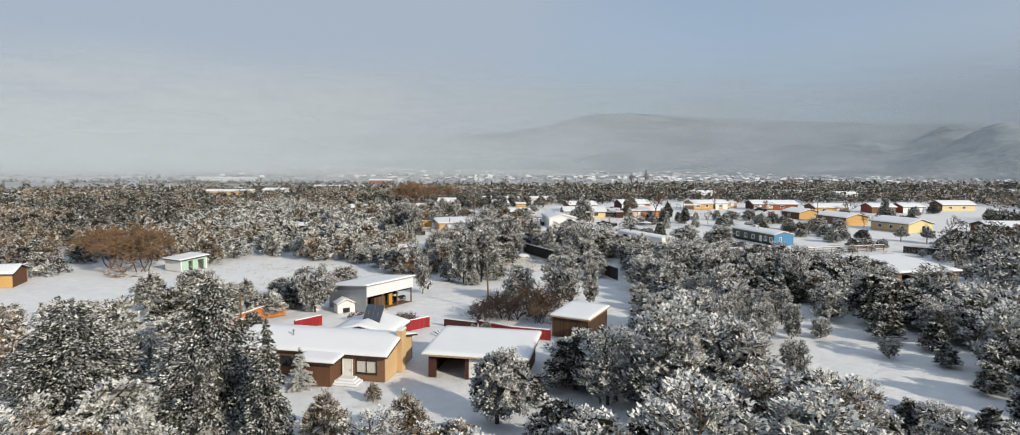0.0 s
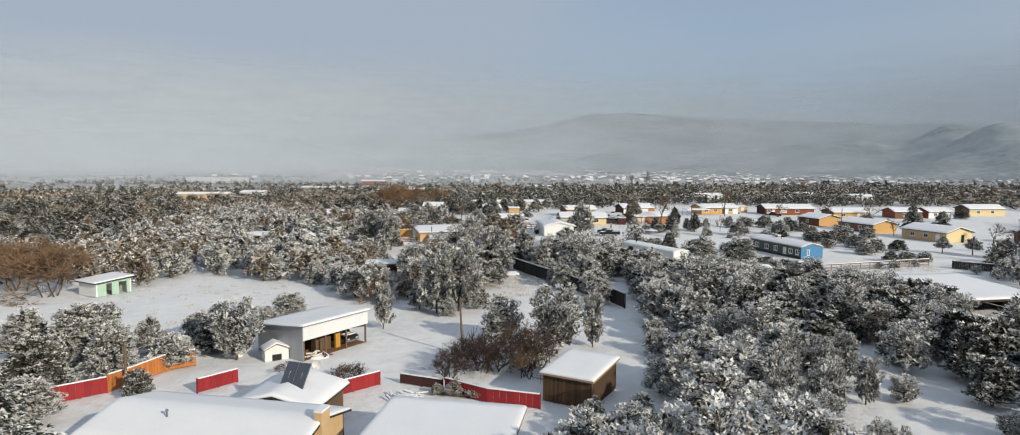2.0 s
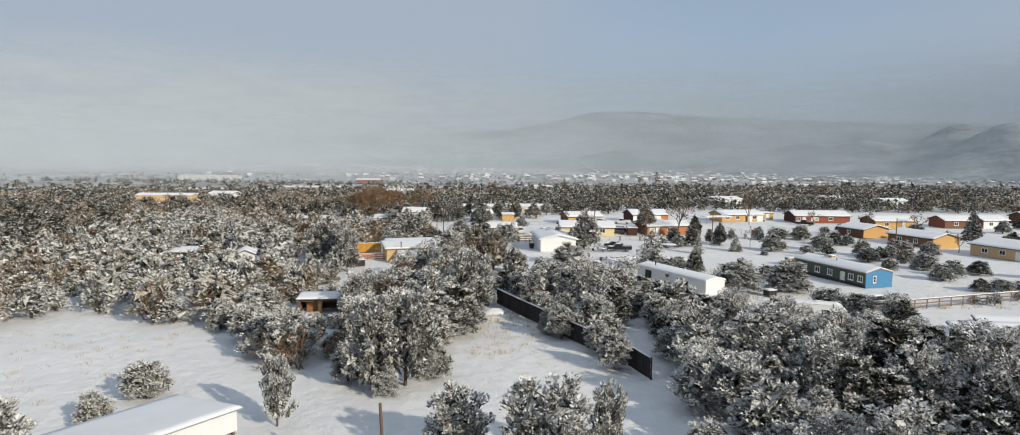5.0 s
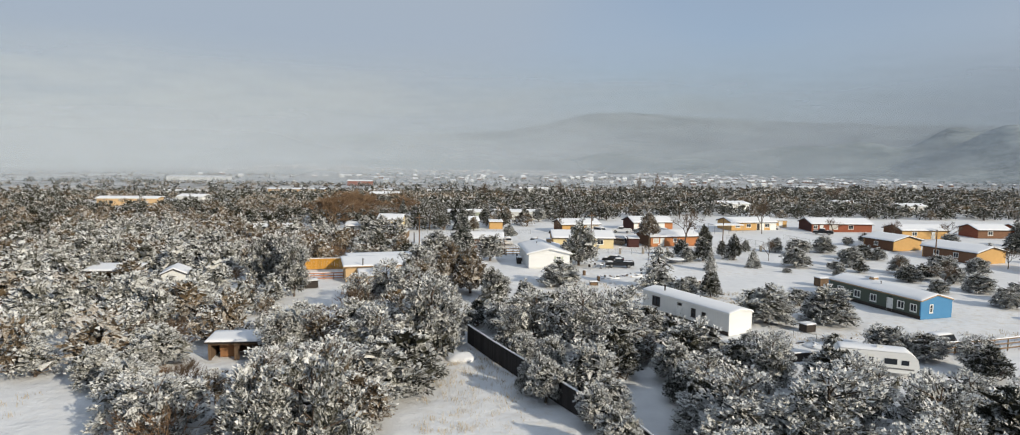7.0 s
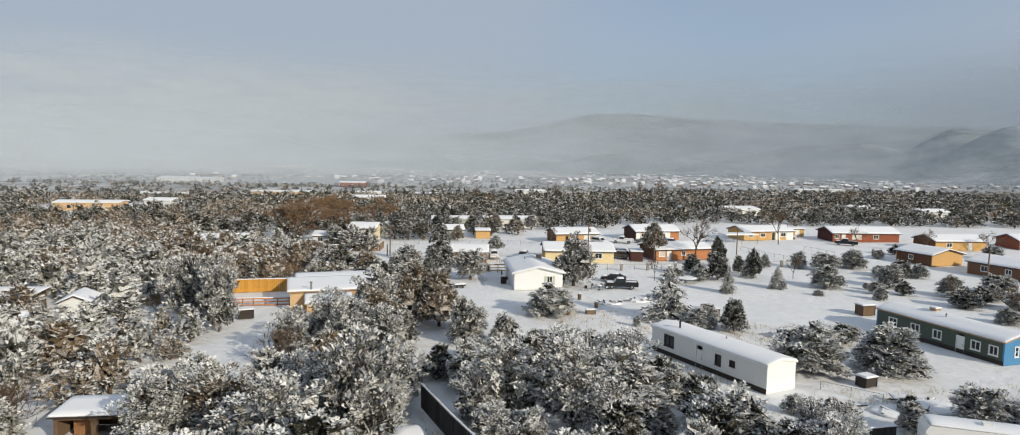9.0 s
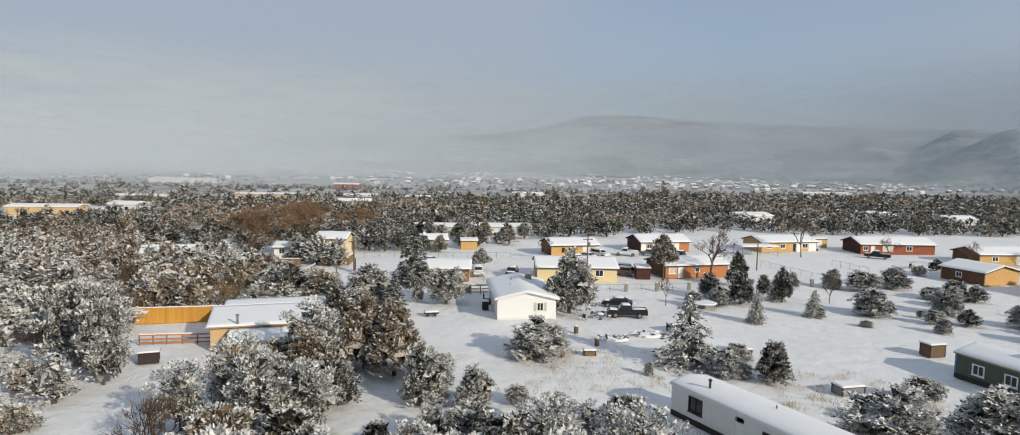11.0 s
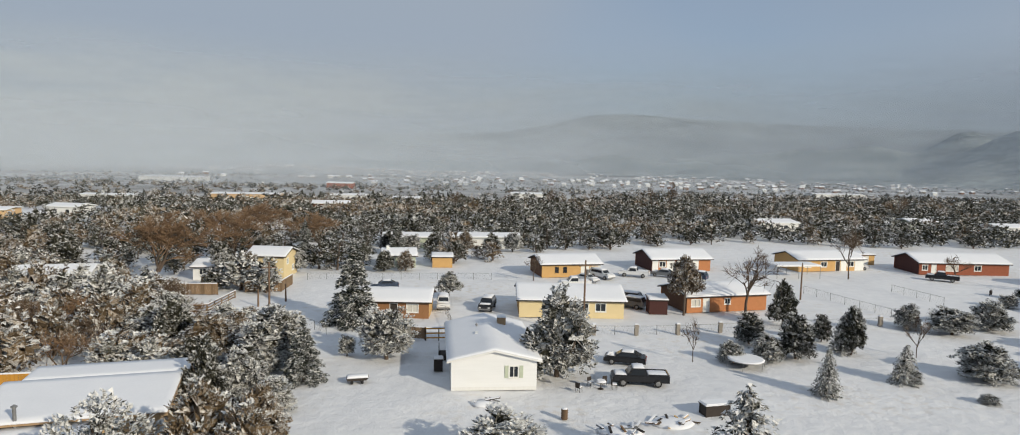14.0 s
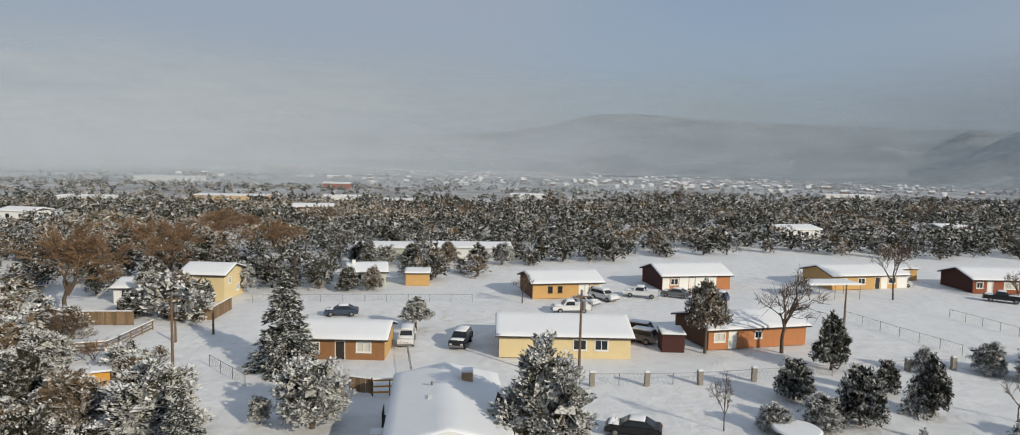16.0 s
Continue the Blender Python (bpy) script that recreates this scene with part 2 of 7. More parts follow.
# ---- mesh helpers ----
class Shape:
    """Collects boxes, prisms and tubes into one mesh."""

    def __init__(self):
        self.v, self.f, self.m = [], [], []

    def add(self, verts, faces, mat=0):
        k = len(self.v)
        self.v += [tuple(p) for p in verts]
        self.f += [tuple(i + k for i in f) for f in faces]
        self.m += [mat] * len(faces)
        return self

    def box(self, x0, y0, z0, x1, y1, z1, mat=0, turn=None):
        p = [(x, y, z) for z in (z0, z1) for y in (y0, y1) for x in (x0, x1)]
        if turn is not None:
            p = [turn @ Vector(q) for q in p]
        return self.add(p, [(0, 2, 3, 1), (4, 5, 7, 6), (0, 1, 5, 4), (1, 3, 7, 5), (3, 2, 6, 7), (2, 0, 4, 6)], mat)

    def prism(self, poly, axis, a, b, mat=0):
        """A polygon in the plane across axis, drawn out from a to b."""
        def at(p, c):
            return (c, p[0], p[1]) if axis == "x" else (p[0], c, p[1]) if axis == "y" else (p[0], p[1], c)
        n = len(poly)
        vs = [at(p, a) for p in poly] + [at(p, b) for p in poly]
        fs = [tuple(range(n)), tuple(range(2 * n - 1, n - 1, -1))] + [(i, n + i, n + (i + 1) % n, (i + 1) % n) for i in range(n)]
        return self.add(vs, fs, mat)

    def tube(self, p0, p1, r0, r1, n=6, mat=0, cap=True):
        p0, p1 = Vector(p0), Vector(p1)
        d = (p1 - p0).normalized()
        u = d.orthogonal().normalized()
        w = d.cross(u)
        vs = []
        for p, r in ((p0, r0), (p1, r1)):
            vs += [p + r * (math.cos(6.2832 * i / n) * u + math.sin(6.2832 * i / n) * w) for i in range(n)]
        fs = [(i, (i + 1) % n, n + (i + 1) % n, n + i) for i in range(n)]
        if cap:
            fs += [tuple(range(n - 1, -1, -1)), tuple(range(n, 2 * n))]
        return self.add(vs, fs, mat)

    def loft(self, rings, mat=0, closed=True, caps=True):
        """Skin over rings of equal length."""
        n = len(rings[0])
        k = []
        for i in range(len(rings) - 1):
            for j in range(n if closed else n - 1):
                a, b = i * n + j, i * n + (j + 1) % n
                k.append((a, b, b + n, a + n))
        if caps:
            k += [tuple(range(n - 1, -1, -1)), tuple(range((len(rings) - 1) * n, len(rings) * n))]
        return self.add([p for r in rings for p in r], k, mat)

    def mesh(self, name, mats, smooth=False):
        me = bpy.data.meshes.new(name)
        me.from_pydata([tuple(p) for p in self.v], [], self.f)
        for m in mats:
            me.materials.append(m)
        if len(mats) > 1:
            me.polygons.foreach_set("material_index", self.m)
        if smooth:
            me.polygons.foreach_set("use_smooth", [True] * len(self.f))
        me.update()
        bm = bmesh.new()
        bm.from_mesh(me)
        bmesh.ops.recalc_face_normals(bm, faces=bm.faces)
        bm.to_mesh(me)
        bm.free()
        return me


def part(name, shape, mat, parent, label="", smooth=False, at=None):
    """One mesh object under a thing or a part."""
    me = shape if isinstance(shape, bpy.types.Mesh) else shape.mesh(name, mat if isinstance(mat, (list, tuple)) else [mat], smooth)
    ob = new(name, me)
    ob.parent = parent
    if at is not None:
        ob.matrix_basis = at
    if label:
        tagged(ob, label)
    return ob


def thing(name, label, category, x, y, z=0.0, yaw=0.0, group="", kind=""):
    """An empty at the base of a thing, which carries its parts."""
    e = new(name)
    e.empty_display_size = 0.3
    e.matrix_basis = pose(x, y, z, 0, 0, yaw)
    return tagged(e, label, category, group, kind)


def structure(name, shape, mat, label, smooth=False, kind="structure"):
    ob = new(name, shape if isinstance(shape, bpy.types.Mesh) else shape.mesh(name, mat if isinstance(mat, (list, tuple)) else [mat], smooth))
    return tagged(ob, label, kind=kind)


def fast_mesh(name, V, F, mi, mats):
    """A mesh of triangles from arrays."""
    me = bpy.data.meshes.new(name)
    me.vertices.add(len(V))
    me.vertices.foreach_set("co", np.asarray(V, dtype=np.float32).ravel())
    me.loops.add(3 * len(F))
    me.loops.foreach_set("vertex_index", np.asarray(F, dtype=np.int32).ravel())
    me.polygons.add(len(F))
    me.polygons.foreach_set("loop_start", np.arange(0, 3 * len(F), 3, dtype=np.int32))
    me.polygons.foreach_set("loop_total", np.full(len(F), 3, dtype=np.int32))
    for m in mats:
        me.materials.append(m)
    me.polygons.foreach_set("material_index", np.asarray(mi, dtype=np.int32))
    me.update(calc_edges=True)
    me.validate()
    return me


def smoothstep(a, b, x):
    k = np.clip((x - a) / (b - a), 0, 1)
    return k * k * (3 - 2 * k)


# ---- ground: one sheet from the plateau down into the valley ----
def ground_height(x, y):
    """Level neighbourhood that falls away into a broad valley."""
    x, y = np.asarray(x, float), np.asarray(y, float)
    z = -14 * smoothstep(340, 740, y - 0.3 * np.clip(x, -300, 300)) - 16 * smoothstep(700, 1200, y) - 12 * smoothstep(1200, 2200, y)
    z = z + 13 * np.exp(-(((x + 480) / 230) ** 2 + ((y - 2260) / 200) ** 2))
    return z


def spaced(stops):
    out = []
    for a, b, step in stops:
        out += list(np.arange(a, b, step))
    return np.array(out + [stops[-1][1]])


def build_ground():
    xs = spaced([(-4500, -900, 300), (-900, -260, 40), (-260, -90, 10), (-90, 150, 2.5), (150, 320, 10), (320, 900, 40), (900, 4500, 300)])
    ys = spaced([(-400, 20, 30), (20, 300, 2.5), (300, 480, 8), (480, 1200, 40), (1200, 4900, 185)])
    X, Y = np.meshgrid(xs, ys)
    Z = ground_height(X, Y)
    near = smoothstep(-120, -60, X) * (1 - smoothstep(150, 220, X)) * (1 - smoothstep(290, 340, Y))
    rng = np.random.default_rng(5)
    bumps = sum(np.sin(X * a + p) * np.sin(Y * b + q) * c for a, b, p, q, c in ((0.21, 0.17, 1, 2, 0.05), (0.47, 0.52, 3, 1, 0.035), (1.1, 0.9, 2, 5, 0.02)))
    Z = Z + near * (bumps + rng.normal(0, 0.012, Z.shape)) - 0.06 * near
    V = np.stack([X.ravel(), Y.ravel(), Z.ravel()], 1)
    w = len(xs)
    i = (np.arange(len(ys) - 1)[:, None] * w + np.arange(w - 1)[None, :]).ravel()
    F = np.concatenate([np.stack([i, i + 1, i + w + 1], 1), np.stack([i, i + w + 1, i + w], 1)])
    me = fast_mesh("ground", V, F, np.zeros(len(F)), [GROUND])
    me.polygons.foreach_set("use_smooth", [True] * len(me.polygons))
    return tagged(new("ground", me), "snow-covered ground with faint dry grass showing through", kind="structure")


def ground_material():
    m = material("snowy_ground", (0.79, 0.795, 0.81), (0.66, 0.668, 0.69), rough=0.7, scale=0.09, fine=0.55, bump=0.7, bump_dist=0.5, amount=0.7)
    n, l = m.node_tree.nodes, m.node_tree.links
    b = n["Principled BSDF"]
    base = b.inputs["Base Color"].links[0].from_socket
    tc = n.new("ShaderNodeTexCoord")
    big, small = n.new("ShaderNodeTexNoise"), n.new("ShaderNodeTexNoise")
    big.inputs["Scale"].default_value, big.inputs["Detail"].default_value = 0.045, 2
    small.inputs["Scale"].default_value, small.inputs["Detail"].default_value = 0.9, 6
    l.new(tc.outputs["Object"], big.inputs["Vector"])
    l.new(tc.outputs["Object"], small.inputs["Vector"])
    r1, r2 = n.new("ShaderNodeMapRange"), n.new("ShaderNodeMapRange")
    r1.inputs["From Min"].default_value, r1.inputs["From Max"].default_value = 0.48, 0.66
    r2.inputs["From Min"].default_value, r2.inputs["From Max"].default_value = 0.5, 0.72
    r2.inputs["To Max"].default_value = 0.6
    l.new(big.outputs["Fac"], r1.inputs["Value"])
    l.new(small.outputs["Fac"], r2.inputs["Value"])
    k = n.new("ShaderNodeMath")
    k.operation = "MULTIPLY"
    l.new(r1.outputs["Result"], k.inputs[0])
    l.new(r2.outputs["Result"], k.inputs[1])
    x = n.new("ShaderNodeMix")
    x.data_type = "RGBA"
    x.inputs["B"].default_value = (0.55, 0.47, 0.36, 1)
    l.new(k.outputs[0], x.inputs["Factor"])
    l.new(base, x.inputs["A"])
    # bare brush and woods cover the valley floor beyond the plateau
    sp = n.new("ShaderNodeSeparateXYZ")
    l.new(tc.outputs["Object"], sp.inputs["Vector"])
    far = n.new("ShaderNodeMapRange")
    far.inputs["From Min"].default_value, far.inputs["From Max"].default_value = 420, 720
    l.new(sp.outputs["Y"], far.inputs["Value"])
    brush = n.new("ShaderNodeTexNoise")
    brush.inputs["Scale"].default_value, brush.inputs["Detail"].default_value, brush.inputs["Roughness"].default_value = 0.012, 8, 0.68
    st = n.new("ShaderNodeMapping")
    st.inputs["Scale"].default_value = (1, 0.35, 1)
    l.new(tc.outputs["Object"], st.inputs["Vector"])
    l.new(st.outputs["Vector"], brush.inputs["Vector"])
    cover = n.new("ShaderNodeMapRange")
    cover.inputs["From Min"].default_value, cover.inputs["From Max"].default_value = 0.6, 0.4
    cover.inputs["To Min"].default_value, cover.inputs["To Max"].default_value = 0.5, 1.0
    l.new(brush.outputs["Fac"], cover.inputs["Value"])
    both = n.new("ShaderNodeMath")
    both.operation = "MULTIPLY"
    l.new(far.outputs["Result"], both.inputs[0])
    l.new(cover.outputs["Result"], both.inputs[1])
    y = n.new("ShaderNodeMix")
    y.data_type = "RGBA"
    y.inputs["B"].default_value = (0.25, 0.25, 0.245, 1)
    l.new(both.outputs[0], y.inputs["Factor"])
    l.new(x.outputs["Result"], y.inputs["A"])
    l.new(y.outputs["Result"], b.inputs["Base Color"])
    # trampled and wind-crusted snow
    crust, rough = n.new("ShaderNodeTexNoise"), n.new("ShaderNodeBump")
    crust.inputs["Scale"].default_value, crust.inputs["Detail"].default_value, crust.inputs["Roughness"].default_value = 1.7, 6, 0.68
    rough.inputs["Strength"].default_value, rough.inputs["Distance"].default_value = 0.45, 0.2
    l.new(tc.outputs["Object"], crust.inputs["Vector"])
    l.new(crust.outputs["Fac"], rough.inputs["Height"])
    l.new(b.inputs["Normal"].links[0].from_socket, rough.inputs["Normal"])
    l.new(rough.outputs["Normal"], b.inputs["Normal"])
    return m


GROUND = ground_material()
build_ground()

# ---- far mountains across the valley ----
def build_mountains():
    th = np.radians(np.linspace(-48, 56, 210))
    rr = np.concatenate([np.linspace(1900, 4720, 64)])
    T, R = np.meshgrid(th, rr)
    deg = np.degrees(T)
    crest = np.interp(deg, [-48, -20, -4, 3, 6.5, 10, 13, 18, 24, 34, 44, 56], [100, 120, 140, 168, 220, 285, 300, 272, 245, 215, 200, 190])
    start = np.interp(deg, [-48, -5, 10, 30, 56], [3000, 2900, 2500, 2200, 2000])
    k = np.clip((R - start) / (4550 - start), 0, 1)
    rise = 0.35 * k + 0.65 * smoothstep(0.35, 1.0, k)
    Z = np.zeros_like(T)
    rng = np.random.default_rng(3)
    for _ in range(26):
        fa, fr = rng.uniform(12, 75), rng.uniform(0.0012, 0.006)
        Z += np.sin(T * fa + rng.uniform(0, 6.3) + 1.6 * np.sin(R * fr)) * np.sin(R * fr + rng.uniform(0, 6.3)) / (0.5 + fa / 20)
    H = -42 + (crest + 42) * rise + Z * 7 * np.clip(k * (1.1 - k) * 3, 0, 1)
    bench = 0.5 + 0.5 * np.tanh((deg - 17) / 3.5)
    H = H + bench * np.exp(-(((R - 3500 + 9 * (deg - 25)) / 260) ** 2)) * (62 + 8 * Z)
    spur = np.clip((deg - 33.2) / 4.4, 0, 1.5) * np.exp(-(((R - 2950) / 420) ** 2))
    H = H + spur * (92 + 9 * Z)
    H = np.where(R > 4640, -80, H)
    X, Y = 15 + R * np.sin(T), 85 + R * np.cos(T)
    V = np.stack([X.ravel(), Y.ravel(), H.ravel()], 1)
    w = len(th)
    i = (np.arange(len(rr) - 1)[:, None] * w + np.arange(w - 1)[None, :]).ravel()
    F = np.concatenate([np.stack([i, i + w + 1, i + 1], 1), np.stack([i, i + w, i + w + 1], 1)])
    me = fast_mesh("backdrop", V, F, np.zeros(len(F)), [MOUNTAIN])
    me.polygons.foreach_set("use_smooth", [True] * len(me.polygons))
    tagged(new("backdrop", me), "distant snow-dusted forested mountain ridge behind winter haze", kind="structure")


MOUNTAIN = material("frosted_mountain_forest", (0.36, 0.4, 0.41), (0.06, 0.085, 0.095), rough=1.0, scale=0.005, fine=0.04, bump=0, amount=0.95, stretch=(1, 1, 2.5))
build_mountains()


# ---- trees ----
def join(parts):
    V, F, mi, k = [], [], [], 0
    for v, f, m in parts:
        V.append(v), F.append(f + k), mi.append(m)
        k += len(v)
    return np.concatenate(V), np.concatenate(F), np.concatenate(mi)


def tubes(segments, mat=2, n=4):
    """Tapered limbs: rows of start, end and two radii."""
    if not segments:
        return np.zeros((0, 3)), np.zeros((0, 3), int), np.zeros(0, int)
    P0, P1 = np.array([s[0] for s in segments], float), np.array([s[1] for s in segments], float)
    R0, R1 = np.array([s[2] for s in segments]), np.array([s[3] for s in segments])
    D = P1 - P0
    D /= np.linalg.norm(D, axis=1, keepdims=True) + 1e-9
    ref = np.where(np.abs(D[:, 2:3]) < 0.9, np.array([[0, 0, 1.0]]), np.array([[1.0, 0, 0]]))
    U = np.cross(D, ref)
    U /= np.linalg.norm(U, axis=1, keepdims=True)
    W = np.cross(D, U)
    V = np.zeros((len(D), 2 * n, 3))
    for j in range(n):
        o = math.cos(6.2832 * j / n) * U + math.sin(6.2832 * j / n) * W
        V[:, j], V[:, n + j] = P0 + o * R0[:, None], P1 + o * R1[:, None]
    tri = []
    for j in range(n):
        k = (j + 1) % n
        tri += [[j, k, n + k], [j, n + k, n + j]]
    tri = np.array(tri)
    F = (np.arange(len(D))[:, None, None] * 2 * n + tri[None]).reshape(-1, 3)
    return V.reshape(-1, 3), F, np.full(len(F), mat)


def unit(a):
    return a / (np.linalg.norm(a, axis=-1, keepdims=True) + 1e-9)


def sprays(P, A, length, width, rng, level=0.0):
    """Flat pointed sprays at P along A, one triangle each; level: how far their flat side is turned up."""
    n = len(P)
    ref = rng.normal(size=(n, 3)) * (1 - level) + np.array([0, 0, 1.0]) * level
    U = unit(np.cross(A, ref))
    W = U * width[:, None]
    B = P - A * (0.4 * length)[:, None]
    skew = A * (rng.uniform(-0.25, 0.25, n) * length)[:, None]
    V = np.stack([B - W + skew, B + W - skew, P + A * (0.6 * length)[:, None]], 1)
    return V.reshape(-1, 3), np.arange(3 * n).reshape(-1, 3)


def foliage(rng, C, D, rad, flat, count, size, snow, droop=0.15, lift=0.35):
    """Boughs: clumps of sprays round the centres C, each with snow lying on its upper half and dark needles beneath."""
    pick = rng.choice(len(C), count, p=rad ** 2 / (rad ** 2).sum())
    q = unit(rng.normal(size=(count, 3))) * rng.uniform(0.15, 1.0, count)[:, None] ** 0.5
    P = C[pick] + q * rad[pick][:, None] * np.array([1, 1, flat])
    P[:, 2] -= droop * rad[pick] * np.sum(q[:, :2] * D[pick][:, :2], axis=1)
    P[:, 2] = np.maximum(P[:, 2], 0.05)
    A = unit(q * [0.8, 0.8, 0.5] + D[pick] * 0.5 + [0, 0, lift] + rng.normal(0, 0.33, (count, 3)))
    tone = rng.normal(0, 0.32, len(C))
    laden = q[:, 2] + 0.22 * D[pick][:, 2] + tone[pick] + rng.normal(0, 0.3, count) > 1.1 - 2.3 * snow
    ln = size * rng.uniform(0.6, 1.35, count)
    dark, lit = ~laden, laden
    a = sprays(P[dark], A[dark], ln[dark], ln[dark] * rng.uniform(0.2, 0.4, dark.sum()), rng)
    flatter = unit(A[lit] * [1, 1, 0.45] + [0, 0, 0.12])
    b = sprays(P[lit], flatter, ln[lit] * 0.95, ln[lit] * rng.uniform(0.32, 0.56, lit.sum()), rng, 0.72)
    return join([(*a, np.zeros(dark.sum(), int)), (*b, np.ones(lit.sum(), int))])


def dome(seed, count, size, snow, egg=0.0, pads=64, lift=0.0, rough=0.34, core=0.09):
    """A juniper, 6 by 3 m, of many boughs on a lumpy outline; egg: how far it narrows upwards, lift: the share of clear trunk."""
    rng = np.random.default_rng(seed)
    H, R = 6.0, 3.0
    lobes = unit(rng.normal(size=(11, 3)) + [0, 0, 0.1])
    i = np.arange(pads)
    z = 1 - 1.9 * (i + 0.5) / pads
    a = 2.39996 * i + rng.uniform(0, 6.28)
    f = np.sqrt(np.maximum(0.02, 1 - z * z))
    D = unit(np.stack([np.cos(a) * f, np.sin(a) * f, z], 1) + rng.normal(0, 0.13, (pads, 3)))
    lump = np.exp(7 * (D @ lobes.T - 1)).max(1)
    reach = (1 - rough + rough * lump) * rng.uniform(0.84, 1.0, pads)
    wide = np.where(D[:, 2] > 0, 1 - egg * D[:, 2] ** 1.1, np.minimum(2.3, 0.97 / np.maximum(np.hypot(D[:, 0], D[:, 1]), 0.3)) * (1 - 0.14 * D[:, 2] ** 2))
    rad = 3.2 * R / math.sqrt(pads) * 0.44 * rng.uniform(0.75, 1.3, pads) * np.clip(wide, 0.5, 1)
    C = np.stack([D[:, 0] * R * wide * reach, D[:, 1] * R * wide * reach, H * 0.37 + D[:, 2] * reach * H * np.where(D[:, 2] > 0, 0.61, 0.43)], 1)
    C -= D * (0.55 * rad)[:, None]
    C[:, 2] = H * lift + np.maximum(C[:, 2], 0.25) * (1 - lift)
    crown = [foliage(rng, C, D, rad, 0.72, count, size, snow)]
    # shaded inner twigs that close the crown
    m = max(6, int(count * core))
    k = rng.integers(0, pads, m)
    inner = C[k] * rng.uniform(0.45, 0.8, m)[:, None] * [1, 1, 0] + np.stack([0 * k, 0 * k, (C[k, 2] - H * (0.4 + 0.5 * lift)) * 0.75 + H * (0.4 + 0.5 * lift)], 1)
    v, fc = sprays(inner, unit(rng.normal(size=(m, 3)) + [0, 0, 0.4]), np.full(m, R * 0.5), np.full(m, R * 0.15), rng)
    crown.append((v, fc, np.zeros(m, int)))
    segs = [((0, 0, -0.2), (0.05, 0, 1.0 + H * lift), 0.2, 0.14)]
    for j in range(7):
        c = C[int(rng.integers(pads))]
        s = np.array([0, 0, 0.4 + H * lift])
        mid = s + (c - s) * 0.5 + rng.normal(0, 0.2, 3)
        segs += [(tuple(s), tuple(mid), 0.1, 0.07), (tuple(mid), tuple(c), 0.07, 0.02)]
    return join(crown), tubes(segs, 0, 5), H, R


def pinyon(seed, count, size, snow, pads=30, lift=0.22):
    """A pinyon pine, 6 by 3 m: tufted boughs with gaps between them, carried on a forked trunk that shows."""
    rng = np.random.default_rng(seed)
    H, R = 6.0, 3.0
    i = np.arange(pads)
    k = lift + (0.95 - lift) * (i + rng.uniform(0, 1, pads)) / pads
    a = 2.39996 * i + rng.uniform(-0.4, 0.4, pads)
    wide = np.sqrt(np.clip(1 - np.abs((k - lift - 0.25) / (1 - lift - 0.22)) ** 2, 0.06, 1))
    d = R * wide * rng.uniform(0.35, 0.92, pads)
    C = np.stack([np.cos(a) * d, np.sin(a) * d, k * H], 1)
    D = unit(np.stack([np.cos(a), np.sin(a), 0.9 * (k - 0.35)], 1))
    rad = rng.uniform(0.55, 0.95, pads) * (0.75 + 0.25 * wide) * math.sqrt(34 / pads)
    crown = [foliage(rng, C, D, rad, 0.62, count, size, snow, 0.05, 0.5)]
    m = max(4, count // 14)
    v, fc = sprays(C[rng.integers(0, pads, m)] * rng.uniform(0.5, 0.92, (m, 1)) * [1, 1, 1] + [0, 0, -0.1], unit(rng.normal(size=(m, 3))), np.full(m, 1.0), np.full(m, 0.3), rng)
    crown.append((v, fc, np.zeros(m, int)))
    lean = rng.normal(0, 0.25, 2)
    segs = [((0, 0, -0.2), (lean[0] * 0.5, lean[1] * 0.5, H * 0.45), 0.16, 0.11), ((lean[0] * 0.5, lean[1] * 0.5, H * 0.45), (lean[0], lean[1], H * 0.85), 0.11, 0.04)]
    for c in C[::2]:
        segs.append(((lean[0] * 0.4, lean[1] * 0.4, max(0.5, c[2] - 0.9)), tuple(c), 0.055, 0.02))
    return join(crown), tubes(segs, 0, 5), H, R


